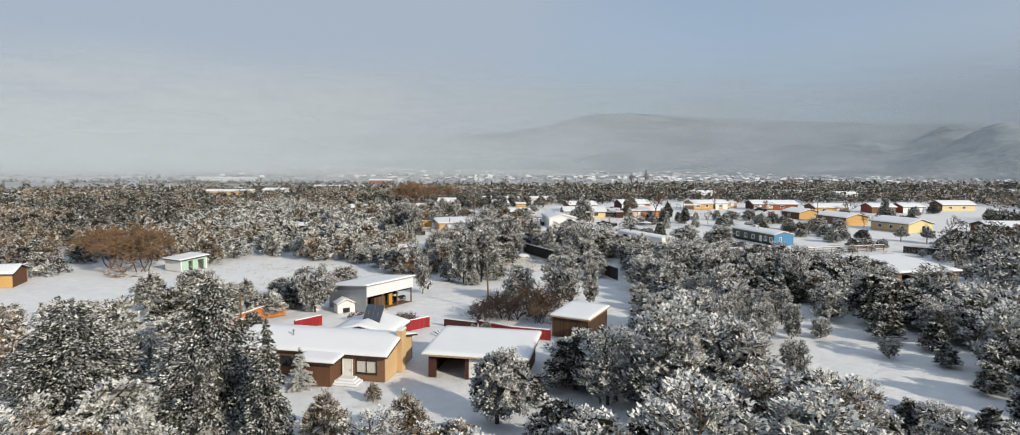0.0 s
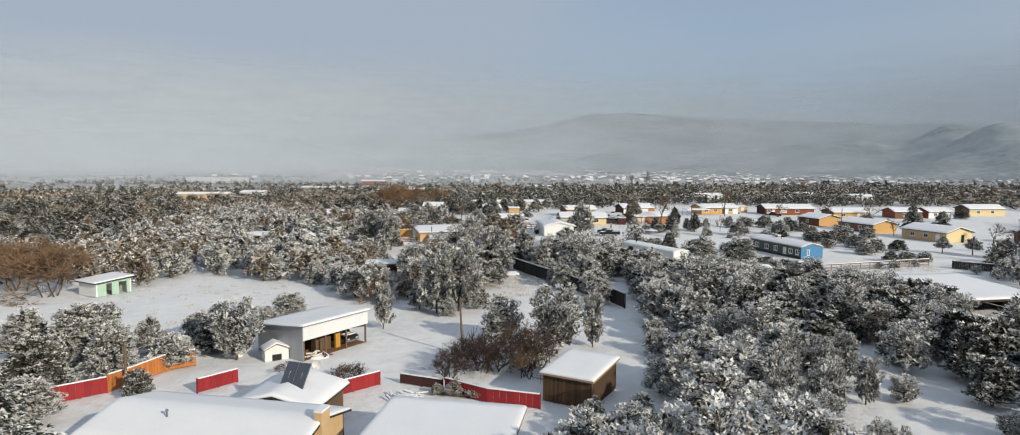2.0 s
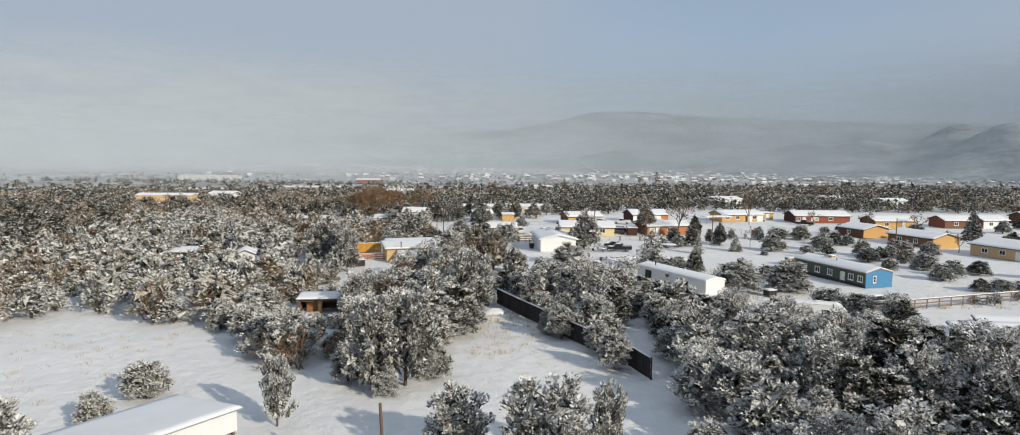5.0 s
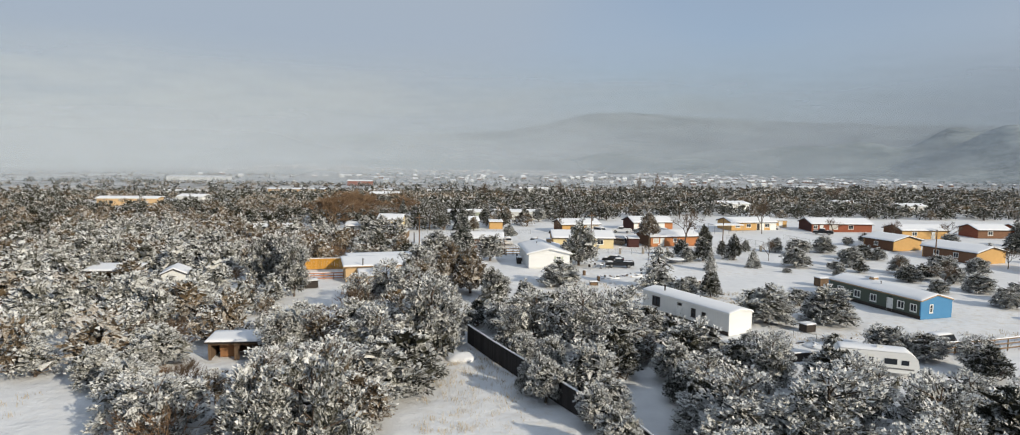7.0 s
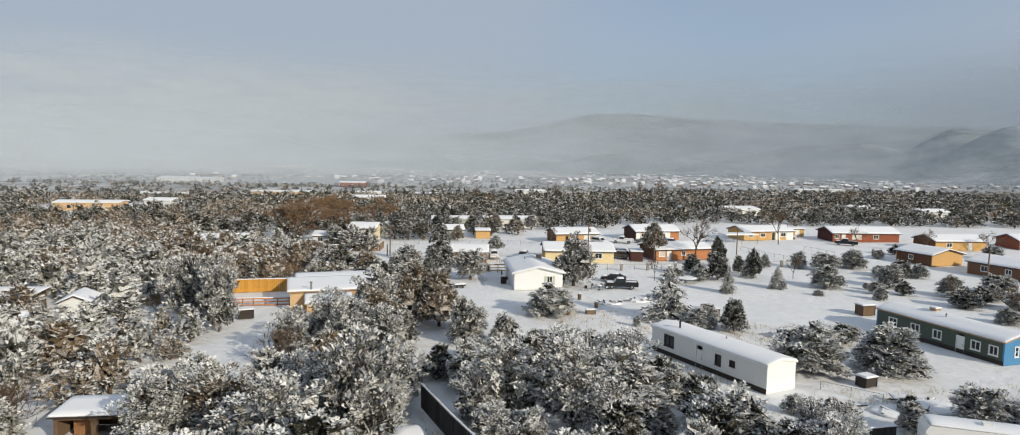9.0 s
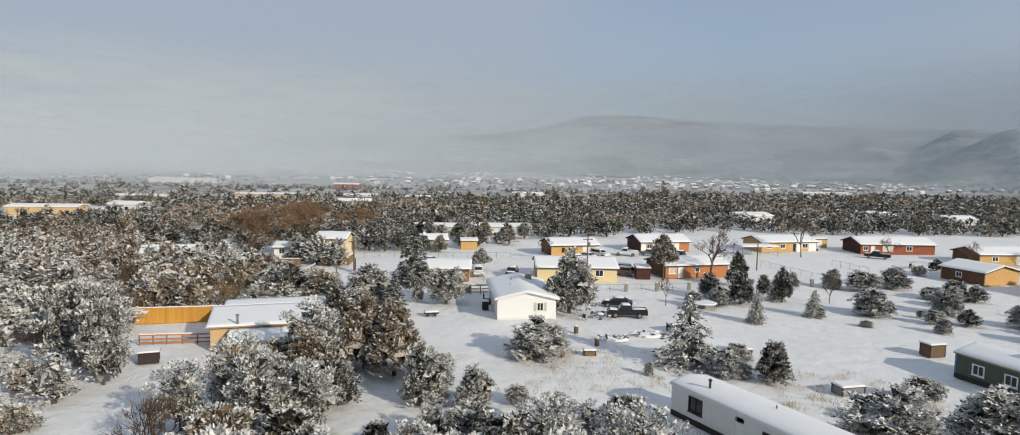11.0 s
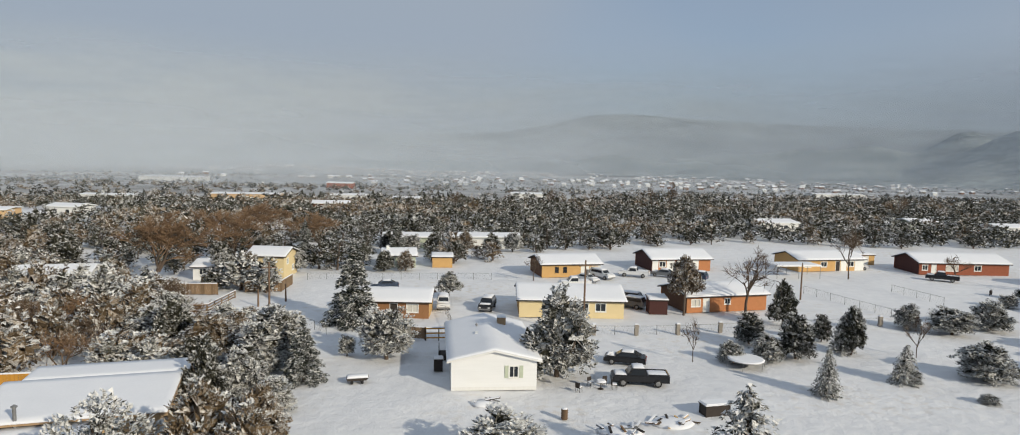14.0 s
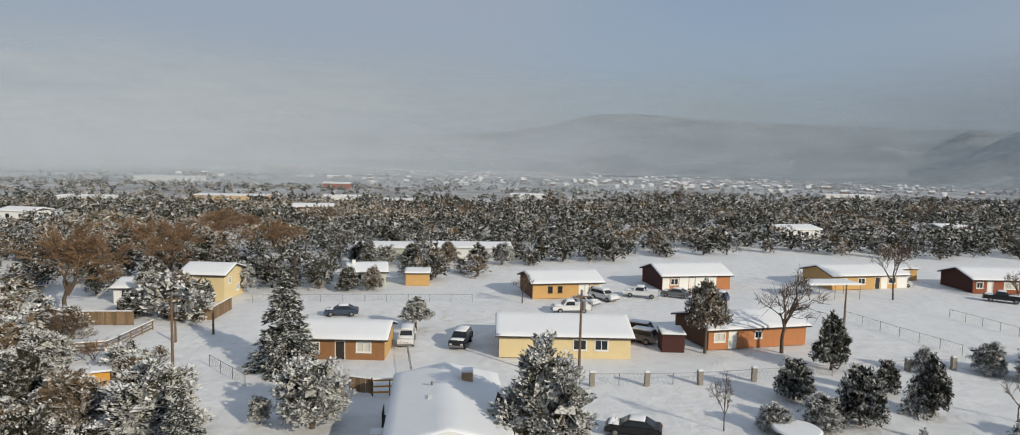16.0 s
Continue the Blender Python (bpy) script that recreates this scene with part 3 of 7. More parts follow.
def spruce(seed, boughs, each, snow, size=0.3, H=10.0, R=3.0, full=1.0):
    """A spruce of drooping boughs in uneven tiers, each a fan of sprays with snow along its back."""
    rng = np.random.default_rng(seed)
    k = np.sort(rng.uniform(0, 1, boughs) ** 1.25)
    zb = H * (0.05 + 0.93 * k)
    reach = R * (1 - k ** full) ** 0.85 * rng.uniform(0.82, 1.06, boughs) + 0.12
    ab = 2.39996 * np.arange(boughs) + rng.uniform(-0.5, 0.5, boughs)
    n = boughs * each
    pick = rng.choice(boughs, n, p=(reach + 0.25) / (reach + 0.25).sum())
    s = rng.uniform(0.12, 1.0, n) ** 0.75
    off = rng.normal(0, 0.2, n) * (1.15 - 0.55 * s) * np.minimum(reach[pick], 1.6)
    dz = rng.uniform(-1, 0.35, n)
    ca, sa = np.cos(ab[pick]), np.sin(ab[pick])
    d = reach[pick] * s
    P = np.stack([ca * d - sa * off, sa * d + ca * off, zb[pick] - 0.2 * d * s + dz * 0.22 * np.minimum(1.5, 0.4 + reach[pick] * 0.5)], 1)
    P[:, 2] = np.maximum(P[:, 2], 0.06)
    turn = np.sign(off) * 0.55
    A = unit(np.stack([ca - sa * turn, sa + ca * turn, np.where(dz > -0.1, -0.05, -0.45)], 1) + rng.normal(0, 0.22, (n, 3)))
    laden = (dz > -0.12 - 0.3 * rng.random(n) - max(0.0, snow - 1)) & (rng.random(n) < snow)
    ln = size * rng.uniform(0.7, 1.4, n)
    a = sprays(P[~laden], A[~laden], ln[~laden] * 1.15, ln[~laden] * rng.uniform(0.18, 0.34, (~laden).sum()), rng)
    b = sprays(P[laden], A[laden], ln[laden], ln[laden] * rng.uniform(0.26, 0.44, laden.sum()), rng, 0.6)
    m = 160
    zs = H * rng.uniform(0.04, 0.9, m)
    q = R * (1 - (zs / H) ** full) * rng.uniform(0.1, 0.6, m)
    t = rng.uniform(0, 6.283, m)
    B = np.stack([np.cos(t) * q, np.sin(t) * q, zs], 1)
    c = sprays(B, unit(B * [1, 1, 0] + [0, 0, -0.3] + rng.normal(0, 0.4, B.shape)), 0.3 + 0.45 * R * (1 - zs / H), 0.1 + 0.16 * R * (1 - zs / H), rng)
    crown = join([(*a, np.zeros((~laden).sum(), int)), (*b, np.ones(laden.sum(), int)), (*c, np.zeros(m, int))])
    return crown, tubes([((0, 0, -0.2), (0, 0, H * 0.95), 0.02 * H, 0.02)], 0, 6), H, R


def bare(seed, levels=4, trunk=0.3, twigs=3, spread=0.75, clump=1, H=9.0, R=4.5, thick=0.012):
    """A leafless tree: forked limbs that end in sprays of fine twigs."""
    rng = np.random.default_rng(seed)
    limbs, fine = [], []

    def grow(p, d, length, r, level):
        q = p + d * length
        if level >= levels - 1:
            for _ in range(twigs):
                e = unit(d + rng.normal(0, 0.5, 3) + [0, 0, 0.2])
                s = p + d * length * rng.uniform(0.1, 1)
                fine.append((tuple(s), tuple(s + e * length * rng.uniform(0.7, 1.3)), r * 0.7 + thick, 0.66 * thick))
        else:
            m = p + d * length * 0.5 + rng.normal(0, 0.05 * length, 3)
            (limbs if level < 2 else fine).append((tuple(p), tuple(m), r, r * 0.82))
            (limbs if level < 2 else fine).append((tuple(m), tuple(q), r * 0.82, r * 0.65))
            for _ in range(3 if level else 4):
                e = unit(d + rng.normal(0, spread, 3) * [1, 1, 0.7] + [0, 0, 0.18])
                grow(p + (q - p) * rng.uniform(0.55, 1.0), e, length * rng.uniform(0.6, 0.82), r * 0.58, level + 1)

    for c in range(clump):
        d = unit(np.array([rng.normal(0, 0.15 if clump == 1 else 0.5), rng.normal(0, 0.15 if clump == 1 else 0.5), 1.0]))
        grow(np.array([rng.normal(0, 0.01 + 0.3 * (clump > 1)), rng.normal(0, 0.01 + 0.3 * (clump > 1)), -0.2]), d, H * 0.33, trunk, 0)
    pts = np.array([s[1] for s in fine])
    sz = H / pts[:, 2].max()
    sr = R / np.percentile(np.hypot(pts[:, 0], pts[:, 1]), 96)

    def fitted(segs):
        return [((a[0] * sr, a[1] * sr, a[2] * sz), (b[0] * sr, b[1] * sr, b[2] * sz), u, w) for a, b, u, w in segs]
    return tubes(fitted(fine), 0, 3), tubes(fitted(limbs), 0, 5), H, R


def tree_meshes(name, model, mats, bark=BARK):
    crown, trunk, H, R = model
    return fast_mesh(name + "_crown", *crown, mats), fast_mesh(name + "_trunk", *trunk, [bark]), H, R


def plant(name, kit, label, category, x, y, h, r, group="", yaw=None):
    """A tree with its trunk and crown, scaled to its height and radius."""
    crown, trunk, H, R = kit
    e = thing(name, label, category, x, y, float(ground_height(x, y)) - 0.05, random.uniform(0, 360) if yaw is None else yaw, group)
    e.scale = (r / R, r / R, h / H)
    part("trunk", trunk, None, e)
    part("crown", crown, None, e)
    return e


JUNIPERS = [tree_meshes("juniper", dome(s, 3300, 0.22, sn, eg), [nd, TUFT_SNOW]) for s, eg, sn, nd in (
    (1, 0.1, 0.64, NEEDLE), (2, 0.35, 0.34, NEEDLE_BARE), (3, 0.0, 0.66, NEEDLE), (4, 0.45, 0.3, NEEDLE_BARE), (5, 0.2, 0.42, NEEDLE_OLIVE), (6, 0.25, 0.6, NEEDLE))]
YARD = [tree_meshes("yard_juniper", dome(s, 4300, 0.2, sn, eg, 84), [nd, TUFT_SNOW]) for s, eg, sn, nd in (
    (101, 0.05, 0.57, NEEDLE), (102, 0.35, 0.4, NEEDLE_BARE), (103, 0.0, 0.62, NEEDLE), (104, 0.5, 0.4, NEEDLE_BARE), (105, 0.2, 0.54, NEEDLE), (106, 0.25, 0.24, NEEDLE_OLIVE))]
STANDARD = [tree_meshes("standard_tree", dome(s, 3000, 0.26, sn, 0.3, lift=lf), [nd, TUFT_SNOW]) for s, sn, lf, nd in ((111, 0.45, 0.25, NEEDLE), (112, 0.2, 0.3, NEEDLE_OLIVE))]
PINYONS = [tree_meshes("pinyon", pinyon(s, 2800, 0.225, sn, pd), [nd, TUFT_SNOW]) for s, pd, sn, nd in (
    (11, 30, 0.62, NEEDLE), (12, 36, 0.66, NEEDLE), (13, 32, 0.6, NEEDLE), (14, 30, 0.42, NEEDLE_OLIVE))]
YARD_PINYONS = [tree_meshes("yard_pinyon", pinyon(s, 3400, 0.26, sn, pd), [NEEDLE, TUFT_SNOW]) for s, pd, sn in ((15, 34, 0.46), (16, 40, 0.5), (17, 36, 0.44))]
SPRUCES = [tree_meshes("spruce", spruce(s, bg, 75, sn, 0.25), [NEEDLE_SPRUCE, TUFT_SNOW]) for s, bg, sn in ((21, 140, 0.42), (22, 130, 0.46), (23, 90, 1.6))]
GREAT_SPRUCE = [tree_meshes("great_spruce", spruce(s, 220, 140, 0.52, 0.12, 6.0, 3.0, 2.2), [NEEDLE_SPRUCE, TUFT_SNOW]) for s in (24, 25)]
BARES = [tree_meshes("bare", bare(s, 5, 0.2, tw, 0.6), [mt, TUFT_SNOW]) for s, tw, mt in ((31, 4, TWIG), (32, 4, TWIG))]
SNOWY_BARES = [tree_meshes("snowy_bare", bare(s, 5, 0.2, 3, 0.85, H=7.0, R=5.0), [TWIG_DARK, TUFT_SNOW], SNOWY_BARK) for s in (33, 34)]
BIG_BARES = [tree_meshes("big_bare", bare(s, 6, 0.3, 7, 0.62, H=10.5, R=7.0, thick=0.026), [TWIG_RED, TUFT_SNOW]) for s in (35, 36)]
SHAGGY = [tree_meshes("shaggy_tree", bare(s, 5, 0.12, 5, 0.85, clump=4, H=8.0, R=7.0, thick=0.035), [TWIG_RED, TUFT_SNOW]) for s in (37, 38)]
YOUNG = [tree_meshes("young_spruce", spruce(s, 80, 30, sn, 0.24, 6.0, 3.0, 1.3), [NEEDLE, TUFT_SNOW]) for s, sn in ((26, 0.8), (27, 0.95))]
RUSSETS = [tree_meshes("russet_bush", bare(s, 4, 0.075, 4, 0.75, clump=4, H=4.0, R=3.0), [mt, TUFT_SNOW], TWIG) for s, mt in ((45, TWIG_RED), (46, TWIG))]
THICKETS = [tree_meshes("thicket", bare(s, 4, 0.06, 4, 0.7, clump=6, H=3.2, R=2.6), [mt, TUFT_SNOW], TWIG_DARK) for s, mt in ((41, TWIG_DARK), (42, TWIG))]
MID = [(dome(60 + i, 360, 0.46, sn, 0.08 * i, 30) if i != 3 else pinyon(60 + i, 300, 0.44, sn, 14), ol) for i, (sn, ol) in enumerate(((0.36, 0), (0.26, 0), (0.44, 0), (0.34, 0), (0.2, 1), (0.28, 0), (0.12, 1), (0.52, 2), (0.6, 2)))]
CLOSE = [(dome(70 + i, 640, 0.36, sn, 0.08 * i, 40), ol) for i, (sn, ol) in enumerate(((0.54, 0), (0.46, 0), (0.42, 1), (0.34, 1), (0.7, 2), (0.62, 2), (0.72, 2)))]
FAR = [(dome(80 + i, 100, 0.85, sn, 0.2, 16), ol) for i, (sn, ol) in enumerate(((0.34, 0), (0.2, 0), (0.42, 0), (0.1, 1), (0.26, 0)))]
FARTHEST = [(dome(90 + i, 30, 1.8, sn, 0.2, 8), ol) for i, (sn, ol) in enumerate(((0.3, 0), (0.24, 0), (0.2, 1)))]




# ---- translucent sheets standing in for haze and mist over the valley ----
def haze_material(name, density, base, top, west):
    """Part-clear pale surface that imitates haze: denser near the valley floor and towards the west, broken by slow
    billows.
    """
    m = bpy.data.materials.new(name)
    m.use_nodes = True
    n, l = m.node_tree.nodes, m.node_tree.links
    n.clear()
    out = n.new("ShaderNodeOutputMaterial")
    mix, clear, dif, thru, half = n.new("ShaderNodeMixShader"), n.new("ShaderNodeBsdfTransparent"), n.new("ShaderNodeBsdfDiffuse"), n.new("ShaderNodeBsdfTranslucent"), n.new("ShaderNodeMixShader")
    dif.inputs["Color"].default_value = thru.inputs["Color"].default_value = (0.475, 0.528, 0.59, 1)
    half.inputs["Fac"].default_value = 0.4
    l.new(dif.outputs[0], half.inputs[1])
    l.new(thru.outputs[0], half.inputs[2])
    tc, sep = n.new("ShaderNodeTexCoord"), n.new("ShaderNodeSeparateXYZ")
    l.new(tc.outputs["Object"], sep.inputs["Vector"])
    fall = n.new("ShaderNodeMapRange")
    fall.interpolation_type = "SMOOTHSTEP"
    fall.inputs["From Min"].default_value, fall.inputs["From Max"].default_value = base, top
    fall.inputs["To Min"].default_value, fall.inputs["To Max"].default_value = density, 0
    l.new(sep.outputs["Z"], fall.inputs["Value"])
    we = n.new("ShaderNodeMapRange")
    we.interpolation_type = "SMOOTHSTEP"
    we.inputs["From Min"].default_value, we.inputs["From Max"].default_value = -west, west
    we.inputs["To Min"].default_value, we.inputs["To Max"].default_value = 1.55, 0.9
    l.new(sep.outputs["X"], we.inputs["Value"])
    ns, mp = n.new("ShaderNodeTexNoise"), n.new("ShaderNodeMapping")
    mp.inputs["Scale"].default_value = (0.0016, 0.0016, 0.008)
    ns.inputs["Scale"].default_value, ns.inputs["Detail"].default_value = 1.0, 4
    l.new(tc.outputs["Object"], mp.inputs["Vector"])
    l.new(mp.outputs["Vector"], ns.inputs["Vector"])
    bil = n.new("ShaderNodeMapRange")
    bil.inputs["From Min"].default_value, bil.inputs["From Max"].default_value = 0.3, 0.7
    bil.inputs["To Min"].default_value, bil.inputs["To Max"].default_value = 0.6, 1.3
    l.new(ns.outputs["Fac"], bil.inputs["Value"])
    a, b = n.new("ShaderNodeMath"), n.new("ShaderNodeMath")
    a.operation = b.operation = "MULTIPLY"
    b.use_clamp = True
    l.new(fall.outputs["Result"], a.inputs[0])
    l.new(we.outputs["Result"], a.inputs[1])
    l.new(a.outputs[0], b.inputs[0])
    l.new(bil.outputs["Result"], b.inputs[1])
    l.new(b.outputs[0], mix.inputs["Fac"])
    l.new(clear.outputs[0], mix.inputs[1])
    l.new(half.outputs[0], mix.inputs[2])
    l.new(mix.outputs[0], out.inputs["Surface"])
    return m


def haze_sheet(radius, density, base, top):
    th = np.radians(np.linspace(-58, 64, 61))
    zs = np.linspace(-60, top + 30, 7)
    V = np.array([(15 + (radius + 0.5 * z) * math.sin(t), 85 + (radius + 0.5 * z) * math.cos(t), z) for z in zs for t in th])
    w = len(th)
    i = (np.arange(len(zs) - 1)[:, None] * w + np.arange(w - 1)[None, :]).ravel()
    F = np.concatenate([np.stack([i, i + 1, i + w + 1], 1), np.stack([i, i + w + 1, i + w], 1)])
    tagged(new("haze_sheet", fast_mesh("haze_sheet", V, F, np.zeros(len(F)), [haze_material("valley_haze", density, base, top, radius * 0.5)])), "translucent sheet standing in for haze and mist over the valley floor", kind="structure")


# six sheets added one behind another to imitate aerial haze
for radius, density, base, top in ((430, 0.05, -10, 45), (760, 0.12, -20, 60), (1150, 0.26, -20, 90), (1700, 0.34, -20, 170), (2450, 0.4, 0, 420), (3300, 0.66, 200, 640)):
    haze_sheet(radius, density, base, top)


# ---- woods ----
def inside(px, py, poly):
    """Which of the points lie in the polygon."""
    hit = np.zeros(len(px), bool)
    n = len(poly)
    for i in range(n):
        (x0, y0), (x1, y1) = poly[i], poly[(i + 1) % n]
        cross = ((y0 > py) != (y1 > py)) & (px < (x1 - x0) * (py - y0) / (y1 - y0 + 1e-12) + x0)
        hit ^= cross
    return hit


CLEARINGS = [
    [(50, 142), (59, 138.5), (61, 143), (52, 147)],
    [(-50, 188), (-43, 188), (-43, 192), (-50, 192)],
    [(40, 90), (44, 91), (49, 86), (51, 79), (52.6, 73), (50, 64), (44.5, 53), (36, 56), (29, 66), (26, 72), (30, 82), (36, 87)],
    [(-52, 130), (-47, 147), (-35, 143), (-21, 135), (-13, 125), (-12, 112), (-23, 114), (-27, 102), (-33, 100), (-60, 95), (-82, 90), (-82, 121), (-66, 124)],
    [(-22, 92), (-33, 87), (-31, 70), (-17, 60), (-14, 47), (-9, 47), (-6, 56), (2, 60), (9, 64), (10, 78), (18, 80), (24, 94), (29, 119), (24, 122), (13, 161), (10, 147), (5, 130), (-4, 124), (-16, 120), (-22, 104)],
    [(-16, 176), (-16, 193), (-9, 190), (-9, 164), (-12, 159)],
    [(-23, 206), (-7, 207), (3, 208), (5, 199), (0, 189), (-13, 187), (-19, 193)],
    [(-18, 141), (-7, 141), (-8, 152), (-16, 152)],
    [(10, 168), (22, 174), (36, 175), (35, 168), (39, 152), (51, 153), (64, 151), (66, 150), (100, 157), (108, 152), (122, 166), (146, 184), (168, 186), (170, 206), (182, 232), (240, 268), (240, 318), (160, 319), (132, 316), (104, 323), (78, 315), (56, 304), (40, 293), (27, 283), (8, 270), (-1, 268), (-3, 250), (-10, 246), (-12, 238), (-3, 236), (2, 224), (9, 214), (11, 192)],
    [(65, 135), (74, 125), (100, 128), (104, 155), (74, 149)],
    [(70, 107.5), (88, 105.5), (93, 128), (72, 128)],
    [(50, 139), (64, 136), (64, 148), (50, 150)],
    [(-152, 345), (-105, 322), (-90, 372), (-115, 434), (-152, 410)],
    [(-178, 452), (-140, 460), (-165, 528), (-205, 520)],
    [(-95, 405), (-50, 412), (-50, 440), (-95, 430)],
]


def grow_woods():
    rng = np.random.default_rng(77)

    def scatter(x0, x1, y0, y1, step):
        gx, gy = np.meshgrid(np.arange(x0, x1, step), np.arange(y0, y1, step))
        px = gx.ravel() + rng.uniform(-0.48, 0.48, gx.size) * step
        py = gy.ravel() + rng.uniform(-0.48, 0.48, gy.size) * step
        keep = np.ones(len(px), bool)
        for poly in CLEARINGS:
            keep &= ~inside(px, py, poly)
        for bx, by, br in KEEP_CLEAR:
            keep &= (px - bx) ** 2 + (py - by) ** 2 > br * br
        return px[keep], py[keep]

    def cap(x, y, h):
        """Trees close before a clearing stay low enough to leave it in view."""
        for d in (2, 4, 7, 10, 14, 18, 22):
            for poly in CLEARINGS:
                if not (poly is CLEARINGS[2] and x < 25) and inside(np.array([x]), np.array([y + d]), poly)[0]:
                    return min(h, 1.6 + 0.27 * d)
        return h

    # trees near the line of flight, one by one
    px, py = scatter(-75, 112, 34, 262, 4.6)
    mid = np.abs(px - (4 + 0.16 * py))
    near = mid < np.where(py < 150, 50, 36)
    near &= np.abs(px) < 0.8 * py + 10
    near &= rng.random(len(px)) < np.where(px < 0, 0.88, 0.97)
    count = {"juniper_tree": 0, "pinyon_pine": 0, "oak": 0}
    rest = []
    order = np.argsort(mid)
    for i in order:
        if (not near[i] and mid[i] < 40) or abs(px[i]) > 0.82 * py[i] + 14:
            continue
        patchy = math.sin(px[i] * 0.13 + 1.0) * math.sin(py[i] * 0.1 + 2.0) + 0.5 * math.sin(px[i] * 0.05 + py[i] * 0.07)
        brown = rng.random() < ((0.8 if patchy > 0.2 else 0.2) if px[i] < 4 else 0.06)
        tall = rng.random() < 0.28
        if brown and px[i] < -3 and py[i] < 270 and rng.random() < 0.3 and count["oak"] < 36:
            count["oak"] += 1
            hh = cap(px[i], py[i], rng.uniform(3.0, 5.5))
            plant("oak_thicket", RUSSETS[count["oak"] % 2], "leafless brown scrub oak thicket among the junipers", "bare tree", px[i], py[i], hh, max(2.2, hh * 0.75), "scrub oak thickets", rng.uniform(0, 360))
            continue
        name = "pinyon_pine" if tall else "juniper_tree"
        h = rng.uniform(3.6, 7.2) if not tall else rng.uniform(5.0, 8.2)
        h = cap(px[i], py[i], h * (1.25 if py[i] < 75 and 4 < px[i] < 25 else 1.0))
        r = max(1.3, h * (rng.uniform(0.42, 0.58) if not tall else rng.uniform(0.34, 0.46)) * 1.22)
        if near[i] and count[name] < 240:
            count[name] += 1
            kits = PINYONS if tall else JUNIPERS
            k = (len(kits) - 1 if tall else 4) if brown else (1, 3)[int(rng.integers(2))] if not tall and px[i] > 40 and py[i] < 135 else int(rng.integers(3)) if tall else (0, 1, 5, 2, 5, 3)[int(rng.integers(6))] if py[i] < 75 and px[i] > 0 else (0, 2, 5)[int(rng.integers(3))] if (py[i] < 125 and px[i] > 0) or px[i] < 2 else (0, 1, 2, 3, 5)[int(rng.integers(5))]
            label = "snow-laden pinyon pine with bare lower trunk in the woods" if tall else "bushy juniper dusted with fresh snow in the woods"
            plant(name, kits[k], label, "tree", px[i], py[i], h, r, "pinyon pines in the woods" if tall else "junipers in the woods", rng.uniform(0, 360))
        else:
            rest.append((px[i], py[i], h, r, 1 if brown else 2 if px[i] < 0 else 0))
    ax, ay = scatter(-330, 330, 262, 470, 5.8)
    for s in ((-330, -75, 60, 262, 5.9), (112, 330, 80, 262, 6.0)):
        bx, by = scatter(*s)
        ax, ay = np.concatenate([ax, bx]), np.concatenate([ay, by])
    close = [t for t in rest if t[1] < 262]
    mass("woods", CLOSE, close, rng, "dense snow-laden juniper and pinyon woodland")
    seen = np.abs(ax - 20) < 0.82 * ay + 40
    ax, ay = ax[seen], ay[seen]
    far = [(x, y, h, h * rng.uniform(0.54, 0.7), 1 if rng.random() < (0.1 + (0.75 if x < 10 else 0.35) * (math.sin(x * 0.045 + 1.3 * math.sin(y * 0.02)) * math.sin(y * 0.05 + 0.7) > 0.15)) else 2 if x < -20 and y < 262 else 0) for x, y, h in zip(ax, ay, rng.uniform(3.6, 6.8, len(ax)))]
    close = [t for t in far if t[1] < 320 and abs(t[0] - 40) < 190]
    mass("woods", MID, close, rng, "snow-dusted woodland behind the houses", NEEDLE_BARE)
    mass("woods", FAR, [t for t in far if not (t[1] < 320 and abs(t[0] - 40) < 190)], rng, "snow-dusted woodland reaching to the plateau's edge", NEEDLE_BARE)
    vx = rng.uniform(-1, 1, 5000)
    vy = 470 + 1700 * rng.random(5000) ** 1.8
    vx = vx * (vy * 0.92 + 60) + 40
    patch = np.sin(vx * 0.011 + 1) * np.sin(vy * 0.006) + rng.normal(0, 0.4, 5000) > -0.45
    mass("far_woods", FARTHEST, [(x, y, rng.uniform(3.5, 8), rng.uniform(2.5, 5.5), int(rng.random() < 0.55)) for x, y in zip(vx[patch], vy[patch])], rng, "hazy far trees across the valley floor", NEEDLE_BARE)



